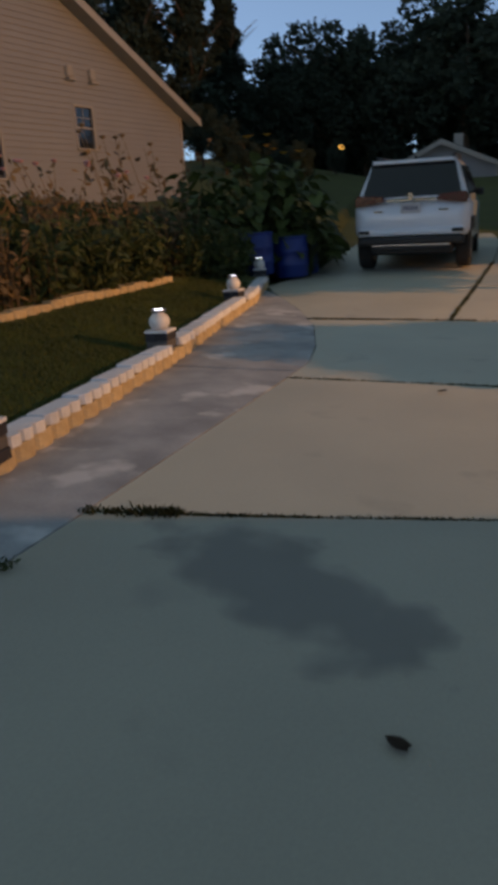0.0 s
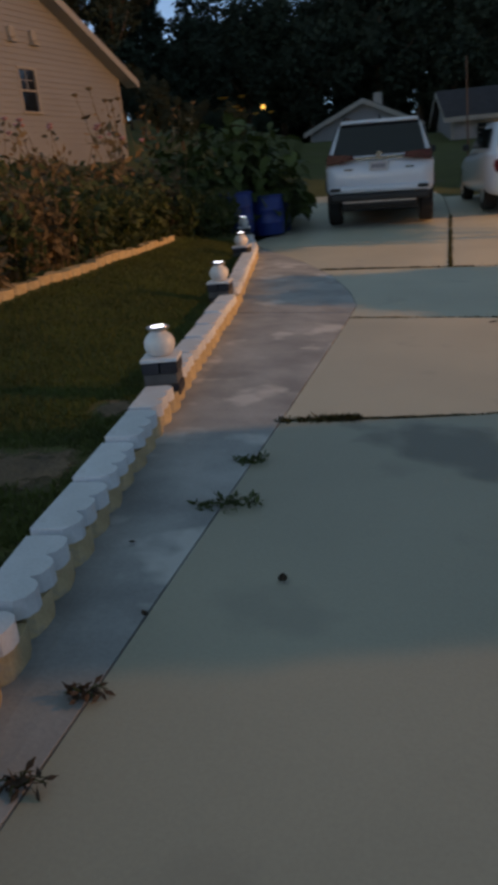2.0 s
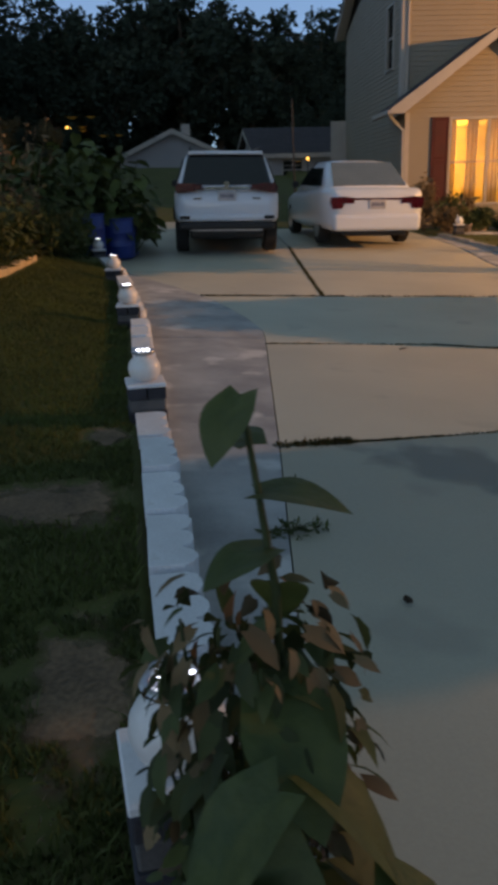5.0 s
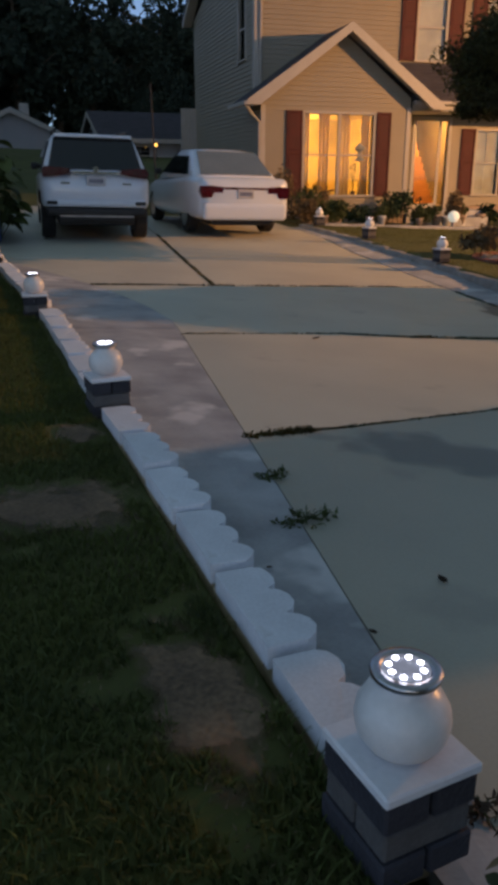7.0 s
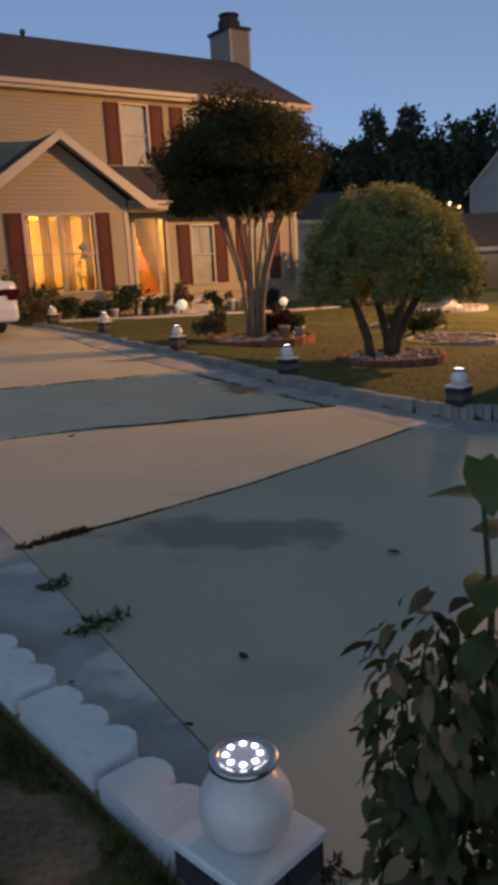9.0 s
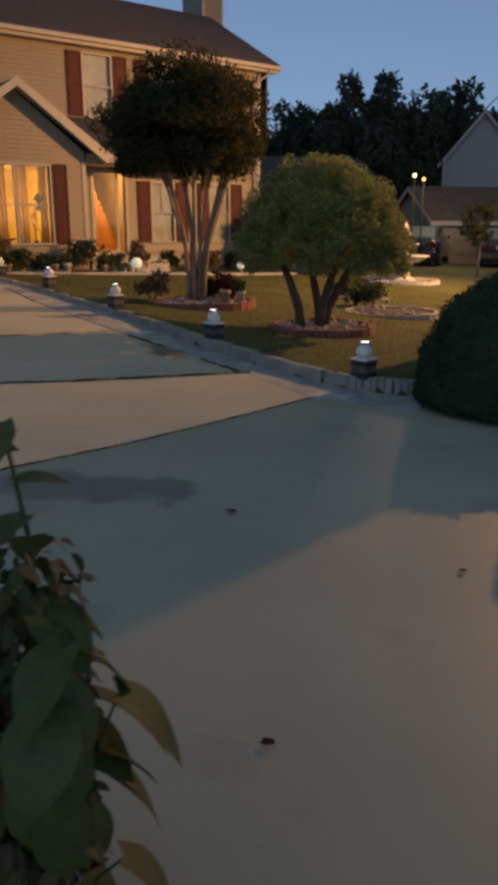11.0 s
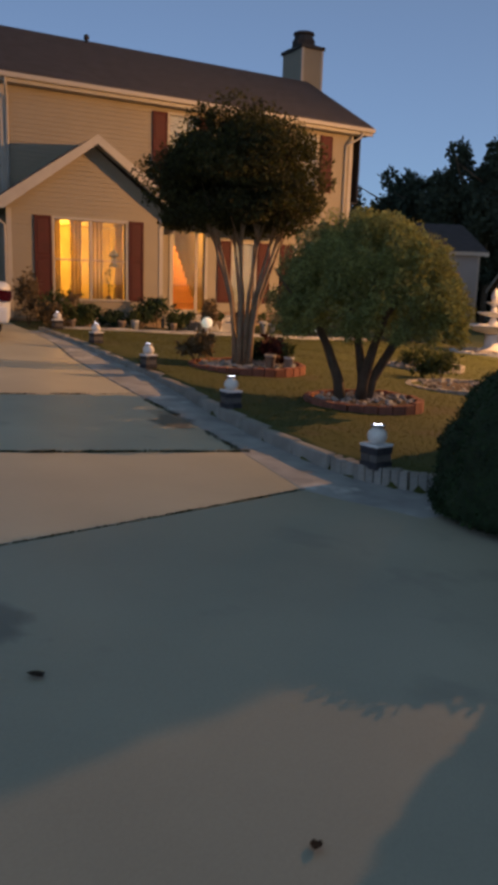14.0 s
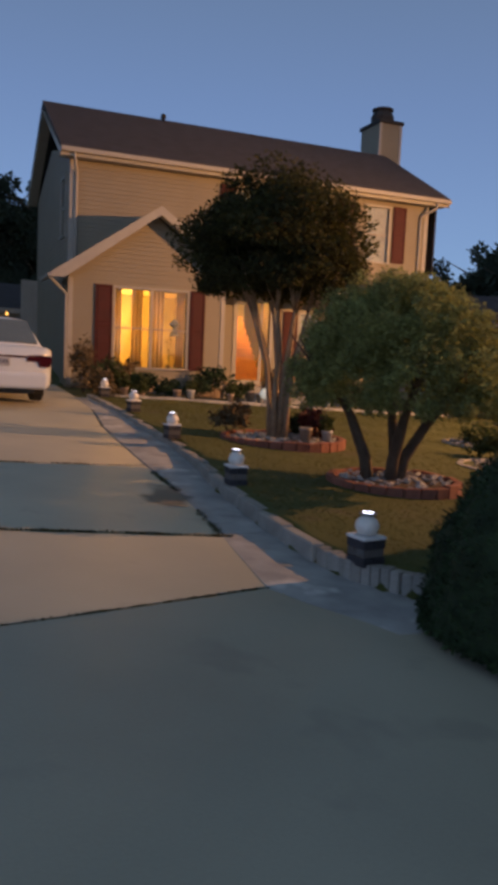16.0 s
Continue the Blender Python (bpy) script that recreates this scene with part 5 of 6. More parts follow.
# tall conifers and broad crowns behind the left-hand house, woods round the back, gaps to the sky
for deg, dist, k, el in ((-22, 38, 0, 17), (-18.5, 36, 3, 19), (-15, 37, 3, 18), (-12.8, 40, 3, 16), (-20, 46, 1, 15), (-10.3, 44, 0, 10.2), (-8.5, 52, 2, 11.6), (-6.3, 46, 1, 12.2), (-4, 50, 0, 11.2), (-2.0, 47, 2, 11.6), (0.3, 50, 1, 12.6), (2.6, 48, 0, 13.0), (5.2, 50, 1, 12.4), (7.5, 49, 2, 11.3), (9.8, 52, 0, 11.6), (12.2, 50, 1, 11.2), (14.6, 53, 2, 10.9), (17.5, 55, 0, 10.4), (21, 54, 1, 10), (25, 56, 0, 10), (29, 57, 2, 9.4),
                         (33, 58, 1, 8.8), (37, 56, 0, 8.2), (40.5, 55, 2, 7.2), (43, 56, 0, 8.4), (45.3, 52, 1, 8.0), (47.6, 50, 0, 9.6), (49.6, 50, 1, 10.2), (51.4, 52, 2, 7.3), (53.4, 62, 1, 8.7), (55.6, 64, 0, 9.1), (58, 64, 2, 9.0), (61, 64, 1, 9.2), (-26, 40, 1, 16), (-31, 42, 0, 15)):
    x, y = at_bearing(deg, dist)
    top = {0: 11.0 * 1.02, 1: 12.5 * 1.02, 2: 10.0 * 1.02, 3: 14.5}[k]
    zt = 1.3 + dist * math.tan(radians(el))
    z0 = ground_z(x, y)
    plant_wood(k, x, y, (zt - z0) / top)
for deg, dist, k, el in ((-11.2, 28, 0, 6.0), (-9.4, 30, 2, 5.4), (-7.6, 29, 1, 5.2), (-12.8, 31, 2, 7.0), (-5.6, 36, 2, 5.0), (-14.5, 33, 1, 8.0), (13.2, 40, 0, 6.2), (10.6, 41, 2, 5.6)):
    x, y = at_bearing(deg, dist)
    plant_wood(k, x, y, (1.3 + dist * math.tan(radians(el)) - ground_z(x, y)) / {0: 11.2, 1: 12.7, 2: 10.2}[k])
rg = np.random.default_rng(31)
deg = rg.uniform(-34, 64, 60000)
dist = rg.uniform(56, 60, 60000) + 2 * np.sin(deg * 0.7)
p = np.stack([-1 + dist * np.sin(np.radians(deg)), -1 + dist * np.cos(np.radians(deg)), rg.uniform(0, 1, 60000) ** 0.8 * (6.2 + 1.6 * np.sin(deg * 0.9) + 1.0 * np.sin(deg * 2.3))], 1)
tagged(cloud_part("undergrowth", p, 0.55, M_LEAF_WOOD, None, "dark tangled undergrowth at the wood's edge", long=1.4, rng=rg), category="woods", kind="stuff")

# ---- houses round about ----


def plain_house(name, m, label, w, d, eave, ridge, siding, roofing, base=-0.6, gable_front=False, windows=(), over=0.3, step=0.12):
    """A house whose front faces its -y; the ridge runs along x, or along y with gable_front."""
    h = empty(name, m, label, "house", kind="structure")
    bm = bmesh.new()
    lap_wall(bm, 0, w, 0, eave, 0, [o[:4] for o in windows], gable=(w / 2, ridge) if gable_front else None, step=step)
    part("wall_front", bm, siding, h)
    for s in (0, 1):
        bm = bmesh.new()
        lap_wall(bm, 0, d, 0, eave, 0, gable=None if gable_front else (d / 2, ridge), step=step)
        turned(bm, pose(w, 0, 0, 0, 0, 90) if s else pose(0, d, 0, 0, 0, -90))
        part("wall_side", bm, siding, h)
    bm = bmesh.new()
    box(bm, 0, w, d - 0.1, d, 0, eave)
    part("wall_back", bm, siding, h)
    bm = bmesh.new()
    box(bm, 0.02, w - 0.02, 0.02, d - 0.02, base, -0.002)
    part("foundation", bm, M_FOUND, h)
    bm, trim = bmesh.new(), bmesh.new()
    if gable_front:
        rise = (ridge - eave) / (w / 2)
        for s in (-1, 1):
            b2 = bmesh.new()
            roof_slope(b2, -over, d + over, 0, eave - over * rise + 0.06, w / 2 + over, ridge + 0.06)
            for v in b2.verts:
                x, y = v.co.x, v.co.y
                v.co.x, v.co.y = (w / 2 + s * (w / 2 + over - y)), x
            tmp = bpy.data.meshes.new("tmp")
            b2.to_mesh(tmp)
            b2.free()
            bm.from_mesh(tmp)
            bpy.data.meshes.remove(tmp)
            xe = w / 2 + s * (w / 2 + over)
            prism(trim, [(xe, eave - over * rise - 0.16), (xe, eave - over * rise + 0.04), (w / 2, ridge + 0.04), (w / 2, ridge - 0.18)], "y", -over - 0.03, -over)
            prism(trim, [(xe, eave - over * rise - 0.12), (xe, eave - over * rise - 0.09), (w / 2, ridge - 0.10), (w / 2, ridge - 0.13)], "y", -over, -0.02)
    else:
        for y0 in (-over, d + over):
            roof_slope(bm, -over, w + over, y0, eave + 0.05, d / 2, ridge + 0.14)
        box(trim, -over, w + over, -over - 0.03, -over, eave - 0.14, eave + 0.04)
        for x in (-over - 0.03, w + over):
            for y0 in (-over, d + over):
                prism(trim, [(y0, eave - 0.12), (y0, eave + 0.03), (d / 2, ridge + 0.10), (d / 2, ridge - 0.08)], "x", x, x + 0.03)
    bmesh.ops.recalc_face_normals(bm, faces=bm.faces[:])
    part("roof", bm, roofing, h)
    part("rake_board", trim, M_TRIM, h)
    for x in (-0.012, w - 0.09):
        b2 = bmesh.new()
        box(b2, x, x + 0.10, -0.03, 0.0, 0.01, eave)
        part("corner_trim", b2, M_TRIM, h)
    for x0, x1, z0, z1, *grid in windows:
        sash_window(h, x0, x1, z0, z1, 0, grid[0] if grid else (2, 2), trim=0.06, glass=M_CARGLASS)
    return h


nb = plain_house("neighbour_house", pose(-8.65, 18.9, 2.06, 0, 0, 73.7) @ Matrix.Translation((-10.2, 0, 0)), "beige-grey sided gable house with white trim", 14.42, 9.0, 2.42, 5.92, M_SIDING_GREY, M_ROOF, -1.6, True,
                 [(9.90, 10.50, 1.30, 2.24, (2, 2)), (6.75, 7.36, 0.55, 1.50, (2, 2))], over=0.42, step=0.135)
for x in (9.80, 10.62):
    bm = bmesh.new()
    box(bm, x - 0.10, x + 0.10, -0.12, 0.0, 2.88, 3.14, 0.03)
    prism(bm, [(x - 0.12, 2.86), (x + 0.12, 2.86), (x + 0.14, 2.80), (x - 0.14, 2.80)], "y", -0.16, -0.02)
    part("vent_hood", bm, M_TRIM, nb, "white dryer vent hood")
plain_house("far_gable_house", pose(-2.5, 37.0, 2.2), "small grey gable house behind the lawn", 4.8, 7.0, 0.95, 2.05, M_SIDING_GREY, M_ROOF, -0.8, True)
bm = bmesh.new()
box(bm, 0.45, 0.85, 38.4, 38.9, 3.0, 4.6, 0.02)
tagged(mesh_ob("chimney_stack", bm, M_TRIM), "pale chimney above the far grey gable roof", "chimney")
plain_house("far_long_house", pose(3.2, 32.4, 1.6), "dark-roofed low house behind the lawn", 9.0, 5.0, 1.25, 2.35, M_SIDING_GREY, M_ROOF, -0.6, False, [(1.0, 1.8, 0.3, 1.0, (2, 2))])
plain_house("far_side_house", pose(22.4, 27.6, -0.2, 0, 0, -24), "pale house with slate-grey roof beyond the lawn", 7.0, 6.0, 3.5, 4.9, M_SIDING_GREY, M_ROOF, -1.0, False, [(2.4, 3.0, 1.4, 2.2, (2, 2))])
gar = plain_house("garage_wing", pose(25.75, 19.0, -0.86, 0, 0, -30), "pale garage wing with brown shingle roof", 4.6, 5.0, 2.42, 3.85, M_SIDING, M_ROOF2, -0.4, False, over=0.22)
bm = bmesh.new()
for k in range(4):
    box(bm, 0.95, 4.1, -0.06, -0.016, 0.05 + k * 0.52, 0.55 + k * 0.52, 0.012)
part("garage_door", bm, M_SIDING, gar, "panelled garage door")
bm = bmesh.new()
box(bm, 0.42, 0.56, -0.14, -0.02, 1.5, 1.75, 0.02)
part("wall_lantern", bm, M_DARK, gar)
plain_house("gable_house", pose(40.5, 29.2, -0.9, 0, 0, -57), "tall pale-sided gable house next door", 4.7, 8.0, 6.3, 9.1, M_SIDING_GREY, M_ROOF2, -0.6, True, over=0.32)

# dark cars by the garage
make_car("sedan", pose(22.6, 17.6, ground_z(22.6, 17.6), 0, 0, -62), "black saloon parked by the garage next door", M_DARKCAR)
make_car("sedan", pose(25.2, 15.4, ground_z(25.2, 15.4), 0, 0, -62), "black saloon parked by the garage next door", M_DARKCAR)

# far lights in the trees
M_WARMLAMP = material("warm_lamp_glow", (0.9, 0.7, 0.4), 0.4, emit=(1.0, 0.50, 0.08), strength=3.0, bump=0)
M_PALELAMP = material("pale_lamp_glow", (0.9, 0.9, 0.7), 0.4, emit=(1.0, 0.88, 0.45), strength=3.0, bump=0)


def lamp_post(x, y, z0, z, r, glow, label):
    post = empty("yard_lamp", pose(x, y, z0), label, "lamp")
    bm = bmesh.new()
    tube(bm, [(0, 0, -0.2), (0, 0, z - z0 - r)], [0.03, 0.02], 8)
    part("pole", bm, M_DARK, post, smooth=True)
    bm = bmesh.new()
    lathe(bm, [(r * 0.4, z - z0 - r), (r, z - z0 - 0.3 * r), (r * 0.9, z - z0 + 0.4 * r), (r * 0.3, z - z0 + r)], 10)
    part("lantern", bm, glow, post, "glowing lantern", True)
    bm = bmesh.new()
    lathe(bm, [(r * 1.2, z - z0 + r), (r * 0.2, z - z0 + r * 1.6)], 10)
    part("cap", bm, M_DARK, post)
    return post


lamp_post(-5.0, 41.2, 1.5, 4.72, 0.15, M_WARMLAMP, "far amber yard lamp before the woods")
lamp_post(22.32, 17.55, ground_z(22.32, 17.55), 3.24, 0.07, M_PALELAMP, "pale yard lamp between the trees")
lamp_post(5.05, 31.5, 1.5, 2.64, 0.06, M_WARMLAMP, "amber porch lamp before the far low house")
lamp_post(22.52, 17.27, ground_z(22.52, 17.27), 3.10, 0.06, M_WARMLAMP, "amber yard lamp between the trees")
street = empty("street_lamp", pose(LAMP_AT[0] + 0.5, LAMP_AT[1], ground_z(*LAMP_AT[:2])), "street lamp on a grey metal pole", "street lamp")
bm = bmesh.new()
top = LAMP_AT[2] + 0.28 - ground_z(*LAMP_AT[:2])
tube(bm, [(0.4, 0, -0.2), (0.4, 0, top * 0.72), (0.35, 0, top - 0.36), (0.0, 0, top), (-0.4, 0, top + 0.01)], [0.08, 0.06, 0.05, 0.045, 0.04], 10)
part("pole", bm, M_STEEL, street, smooth=True)
bm = bmesh.new()
lathe(bm, [(0.10, top - 0.04), (0.22, top - 0.06), (0.20, top + 0.04), (0.06, top + 0.12)], 14, (-0.5, 0, 0))
part("hood", bm, M_STEEL, street, smooth=True)
fence = empty("fence_panel", pose(5.12, 26.82, ground_z(5.1, 26.8)), "white vinyl fence panel at the back corner of the house", "fence")
for k in range(5):
    part("board", box(bmesh.new(), -0.29 + k * 0.118, -0.177 + k * 0.118, -0.02, 0.02, -0.1, 3.55 - ground_z(5.1, 26.8), 0.006), M_TRIM, fence)
part("rail", box(bmesh.new(), -0.30, 0.30, -0.035, 0.035, 3.55 - ground_z(5.1, 26.8), 3.63 - ground_z(5.1, 26.8), 0.008), M_TRIM, fence)
post = empty("dark_post", pose(1.66, 17.6, drive_z(1.66, 17.6)), "slim dark post standing behind the cars", "post")
bm = bmesh.new()
tube(bm, [(0.02, 0, -0.1), (-0.03, 0, 1.5), (-0.06, 0, 2.9)], [0.022, 0.02, 0.016], 8)
part("pole", bm, M_DARK, post, smooth=True)

# ---- garden on the left ----
garden_edge = empty("garden_edging", label="curved row of pale edging blocks round the flower garden", category="garden edging", kind="structure")
EDGE = [(-4.1, 3.2), (-3.82, 4.6), (-3.62, 6.0), (-3.50, 7.4), (-3.46, 8.6), (-3.42, 9.6)]
for (xa, ya), (xb, yb) in zip(EDGE, EDGE[1:]):
    n = max(1, round(math.hypot(xb - xa, yb - ya) / 0.2))
    for k in range(n):
        u = k / n
        x, y = xa + (xb - xa) * u, ya + (yb - ya) * u
        ob = new("edging_block", rng.choice(LOW_MESHES))
        ob.parent = garden_edge
        ob.matrix_world = pose(x, y, left_lawn(x, y) + 0.075 + rng.uniform(-0.01, 0.01), rng.uniform(-2, 2), rng.uniform(-4, 4), math.degrees(math.atan2(xa - xb, yb - ya)))


def wild_plant(name, seed, h, spread, stems, leaves, leaf, mat, stem_mat, label, flowers=None, category="plant"):
    r = np.random.default_rng(seed)
    plant = empty(name, None, label, category, "plants of the flower garden")
    bm = bmesh.new()
    tips, ps = [], []
    for k in range(stems):
        a, q, hh = r.uniform(0, 6.28), spread * math.sqrt(r.random()), h * r.uniform(0.65, 1.05)
        lean = (0.25 * h * r.normal() * 0.5, 0.25 * h * r.normal() * 0.5)
        b = (q * 0.6 * math.cos(a), q * 0.6 * math.sin(a), -0.05)
        mid = (b[0] + lean[0] * 0.4, b[1] + lean[1] * 0.4, hh * 0.55)
        tip = (b[0] + lean[0], b[1] + lean[1], hh)
        tube(bm, [b, mid, tip], [0.008, 0.006, 0.003], 4, cap=False)
        tips.append(tip)
        u = r.uniform(0.08, 1.0, max(1, leaves // stems))[:, None]
        ps.append(np.array(b) * (1 - u) + np.array(tip) * u + r.normal(size=(len(u), 3)) * 0.06 * (1.1 - u * 0.5))
    part("stem_tuft", bm, stem_mat, plant)
    cloud_part("leaves", np.concatenate(ps), leaf, mat, plant, long=2.4, rng=r)
    if flowers:
        for t in tips[: flowers[1]]:
            bm = bmesh.new()
            lathe(bm, [(0.008, -0.02), (0.035, 0.0), (0.045, 0.012), (0.02, 0.025)], 8, t)
            part("flower_head", bm, flowers[0], plant)
    return plant


KINDS = [wild_plant("garden_plant", 41, 0.66, 0.40, 26, 620, 0.045, M_LEAF_PLANT, M_STRAW, "dense green and straw-coloured garden plant"),
         wild_plant("garden_plant", 42, 0.74, 0.42, 30, 560, 0.040, M_STRAW, M_STRAW, "dry straw-coloured garden plant gone to seed"),
         wild_plant("garden_plant", 43, 0.66, 0.45, 26, 700, 0.055, M_LEAF_PLANT, M_LEAF_PLANT, "leafy green garden plant"),
         wild_plant("tall_flower", 44, 1.55, 0.20, 4, 60, 0.05, M_STRAW, M_STRAW, "tall dry flower stalks with pinkish heads", (M_PINK, 4), "flower"),
         wild_plant("tall_flower", 45, 1.75, 0.25, 3, 40, 0.06, M_STRAW, M_STRAW, "tall bent dry stalks with a seed head", (M_STRAW, 2), "flower")]
used = set()


def put_plant(kinds, k, x, y, s=1.0, z=None):
    m = pose(x, y, (left_lawn(x, y) if z is None else z), 0, 0, rng.uniform(0, 360))
    if (id(kinds), k) not in used:
        used.add((id(kinds), k))
        kinds[k].matrix_world = m
        return kinds[k]
    return copy_thing(kinds[k], m)


for j in range(17):
    y = 4.2 + j * 0.42
    edge = line_at(EDGE, y)
    for i in range(5):
        x = edge - 0.38 - i * 0.52 + rng.uniform(-0.12, 0.12)
        put_plant(KINDS, rng.choice((0, 0, 1, 1, 2)) if y < 8 else rng.choice((0, 2, 2, 1)), x, y + rng.uniform(-0.15, 0.15))
for x, y in ((-4.6, 7.2), (-5.1, 8.0), (-4.3, 8.7), (-4.9, 9.3), (-4.1, 9.8), (-3.9, 9.2), (-3.7, 10.2), (-5.4, 6.4), (-4.4, 6.2), (-3.6, 10.9), (-4.2, 10.6)):
    put_plant(KINDS, rng.choice((3, 4)), x, y)
for x, y in ((-3.5, 10.2), (-3.9, 10.5), (-3.2, 10.7), (-4.4, 10.4), (-3.6, 11.2), (-4.2, 11.4), (-4.8, 11.2), (-3.1, 11.3), (-5.2, 12.2), (-4.6, 12.4)):
    put_plant(KINDS, 2, x, y)


def heart_leaf(bm, at, length, width, yaw, pitch, droop=0.25, rows=5, roll=0.0):
    """A broad pointed leaf with a folded midrib, drooping to its tip."""
    m = Matrix.Translation(at) @ pose(0, 0, 0, pitch, roll, yaw)
    grid = []
    for j in range(rows + 1):
        u = j / rows
        w = width * 0.5 * (math.sin(math.pi * min(1, u * 0.86 + 0.14)) ** 0.8) * (1 - 0.25 * u)
        y, z = length * u, -droop * length * u * u
        row = []
        for s in (-1, -0.5, 0, 0.5, 1):
            row.append(bm.verts.new(m @ Vector((w * s, y - (0.12 * length * abs(s) if j == 0 else 0), z + abs(s) * w * 0.28 - 0.12 * w * s * s))))
        grid.append(row)
    for a, b in zip(grid, grid[1:]):
        for k in range(4):
            bm.faces.new((a[k], a[k + 1], b[k + 1], b[k]))


def broad_plant(name, seed, h, spread, n, size, label, flowers=0, mat=None):
    r = random.Random(seed)
    plant = empty(name, None, label, "plant")
    bm, st = bmesh.new(), bmesh.new()
    for k in range(n):
        a, q = r.uniform(0, 360), spread * math.sqrt(r.random())
        z = h * (1 - (q / spread) ** 2 * 0.5) * r.uniform(0.25, 1.0)
        at = (q * math.cos(radians(a)), q * math.sin(radians(a)), z)
        s = size * r.uniform(0.6, 1.15)
        heart_leaf(bm, at, s, s * 0.9, a - 90 + r.uniform(-60, 60), r.uniform(-45, 15), 0.3, roll=r.uniform(-20, 20))
        if k % 3 == 0:
            tube(st, [(q * 0.3 * math.cos(radians(a)), q * 0.3 * math.sin(radians(a)), -0.05), (q * 0.7 * math.cos(radians(a)), q * 0.7 * math.sin(radians(a)), z * 0.7), at], [0.011, 0.009, 0.005], 5, cap=False)
    for k in range(flowers):
        fl = bmesh.new()
        a, q = r.uniform(0, 6.28), spread * 0.6 * math.sqrt(r.random())
        for j in range(9):
            b = 2 * math.pi * j / 9
            heart_leaf(fl, (q * math.cos(a), q * math.sin(a), h * 1.03), 0.10, 0.05, math.degrees(b), 25, 0.1, 2)
        part("flower", fl, M_YELLOW, plant, "yellow flower")
    part("leaves", bm, mat or M_LEAF_BIG, plant, smooth=True)
    part("stem_tuft", st, M_LEAF_PLANT, plant)
    return plant


# sunflowers and squash leaves behind the barrels
for k, (x, y, h, sp, n, fl) in enumerate(((-2.95, 12.7, 1.95, 0.66, 190, 3), (-2.35, 12.95, 1.85, 0.58, 170, 2), (-3.6, 12.4, 1.60, 0.6, 140, 0), (-2.25, 13.9, 1.05, 0.45, 80, 0), (-2.9, 13.7, 1.85, 0.7, 150, 2), (-2.35, 14.9, 0.8, 0.45, 70, 0), (-2.5, 15.9, 0.7, 0.4, 60, 0), (-4.2, 12.9, 1.4, 0.6, 90, 0))):
    p = broad_plant("sunflower_clump" if fl else "leafy_clump", 60 + k, h, sp, n, 0.26, "broad-leaved dark green clump with yellow flowers" if fl else "broad-leaved dark green clump beside the drive", fl)
    p.matrix_world = pose(x, y, left_lawn(x, y) - 0.02)


def barrel(x, y, z, r, h):
    b = empty("rain_barrel", pose(x, y, z), "blue plastic barrel at the garden's corner", "barrel", "blue barrels")
    bm = bmesh.new()
    lathe(bm, [(r * 0.92, 0), (r, 0.03), (r, h * 0.3), (r * 1.03, h * 0.32), (r * 1.03, h * 0.35), (r, h * 0.37), (r, h * 0.64), (r * 1.03, h * 0.66), (r * 1.03, h * 0.69), (r, h * 0.71), (r, h * 0.97), (r * 0.94, h)], 28)
    part("body", bm, M_BARREL, b, smooth=True)
    bm = bmesh.new()
    lathe(bm, [(r * 0.95, h - 0.01), (r * 1.02, h), (r * 1.02, h + 0.025), (r * 0.9, h + 0.03), (r * 0.88, h - 0.02)], 28)
    part("rim", bm, M_BARREL, b, smooth=True)
    return b


for x, y in ((-2.88, 12.05), (-2.42, 12.55), (-2.36, 13.25)):
    barrel(x, y, left_lawn(x, y) - 0.06, 0.28, 0.62)

# ---- lawn beds, fountain ----


def fountain(x, y, z):
    f = empty("tiered_fountain", pose(x, y, z), "white three-tiered garden fountain", "fountain")
    bm = bmesh.new()
    lathe(bm, [(0.40, 0), (0.42, 0.06), (0.30, 0.10), (0.20, 0.16), (0.17, 0.40), (0.20, 0.47), (0.16, 0.50)], 24)
    part("pedestal", bm, M_FOUNT, f, smooth=True)
    bm = bmesh.new()
    lathe(bm, [(0.16, 0.50), (0.45, 0.56), (0.66, 0.68), (0.72, 0.72), (0.70, 0.74), (0.60, 0.70), (0.12, 0.62)], 32)
    part("lower_bowl", bm, M_FOUNT, f, smooth=True)
    bm = bmesh.new()
    lathe(bm, [(0.10, 0.62), (0.12, 0.80), (0.07, 0.92), (0.20, 0.96), (0.40, 1.03), (0.44, 1.06), (0.38, 1.05), (0.08, 1.0)], 28)
    part("middle_bowl", bm, M_FOUNT, f, smooth=True)
    bm = bmesh.new()
    lathe(bm, [(0.07, 1.0), (0.08, 1.15), (0.05, 1.22), (0.16, 1.27), (0.24, 1.31), (0.20, 1.32), (0.05, 1.28)], 24)
    part("upper_bowl", bm, M_FOUNT, f, smooth=True)
    bm = bmesh.new()
    lathe(bm, [(0.05, 1.28), (0.09, 1.38), (0.11, 1.46), (0.08, 1.56), (0.03, 1.64), (0.005, 1.67)], 16)
    part("finial", bm, M_FOUNT, f, smooth=True)
    return f


fountain(15.4, 12.52, right_lawn(15.4, 12.52))
border_ring(15.4, 12.52, 1.0, M_FOUNT, "white block ring of stones round the fountain", 34, 260, 0.07)
border_ring(8.75, 7.6, 0.80, M_STONE, "pale block border round a stone-filled flower bed", 30, 60, 0.07)
border_ring(10.4, 10.0, 0.75, M_KERB, "grey block border round a planted bed", 26, 40, 0.08)


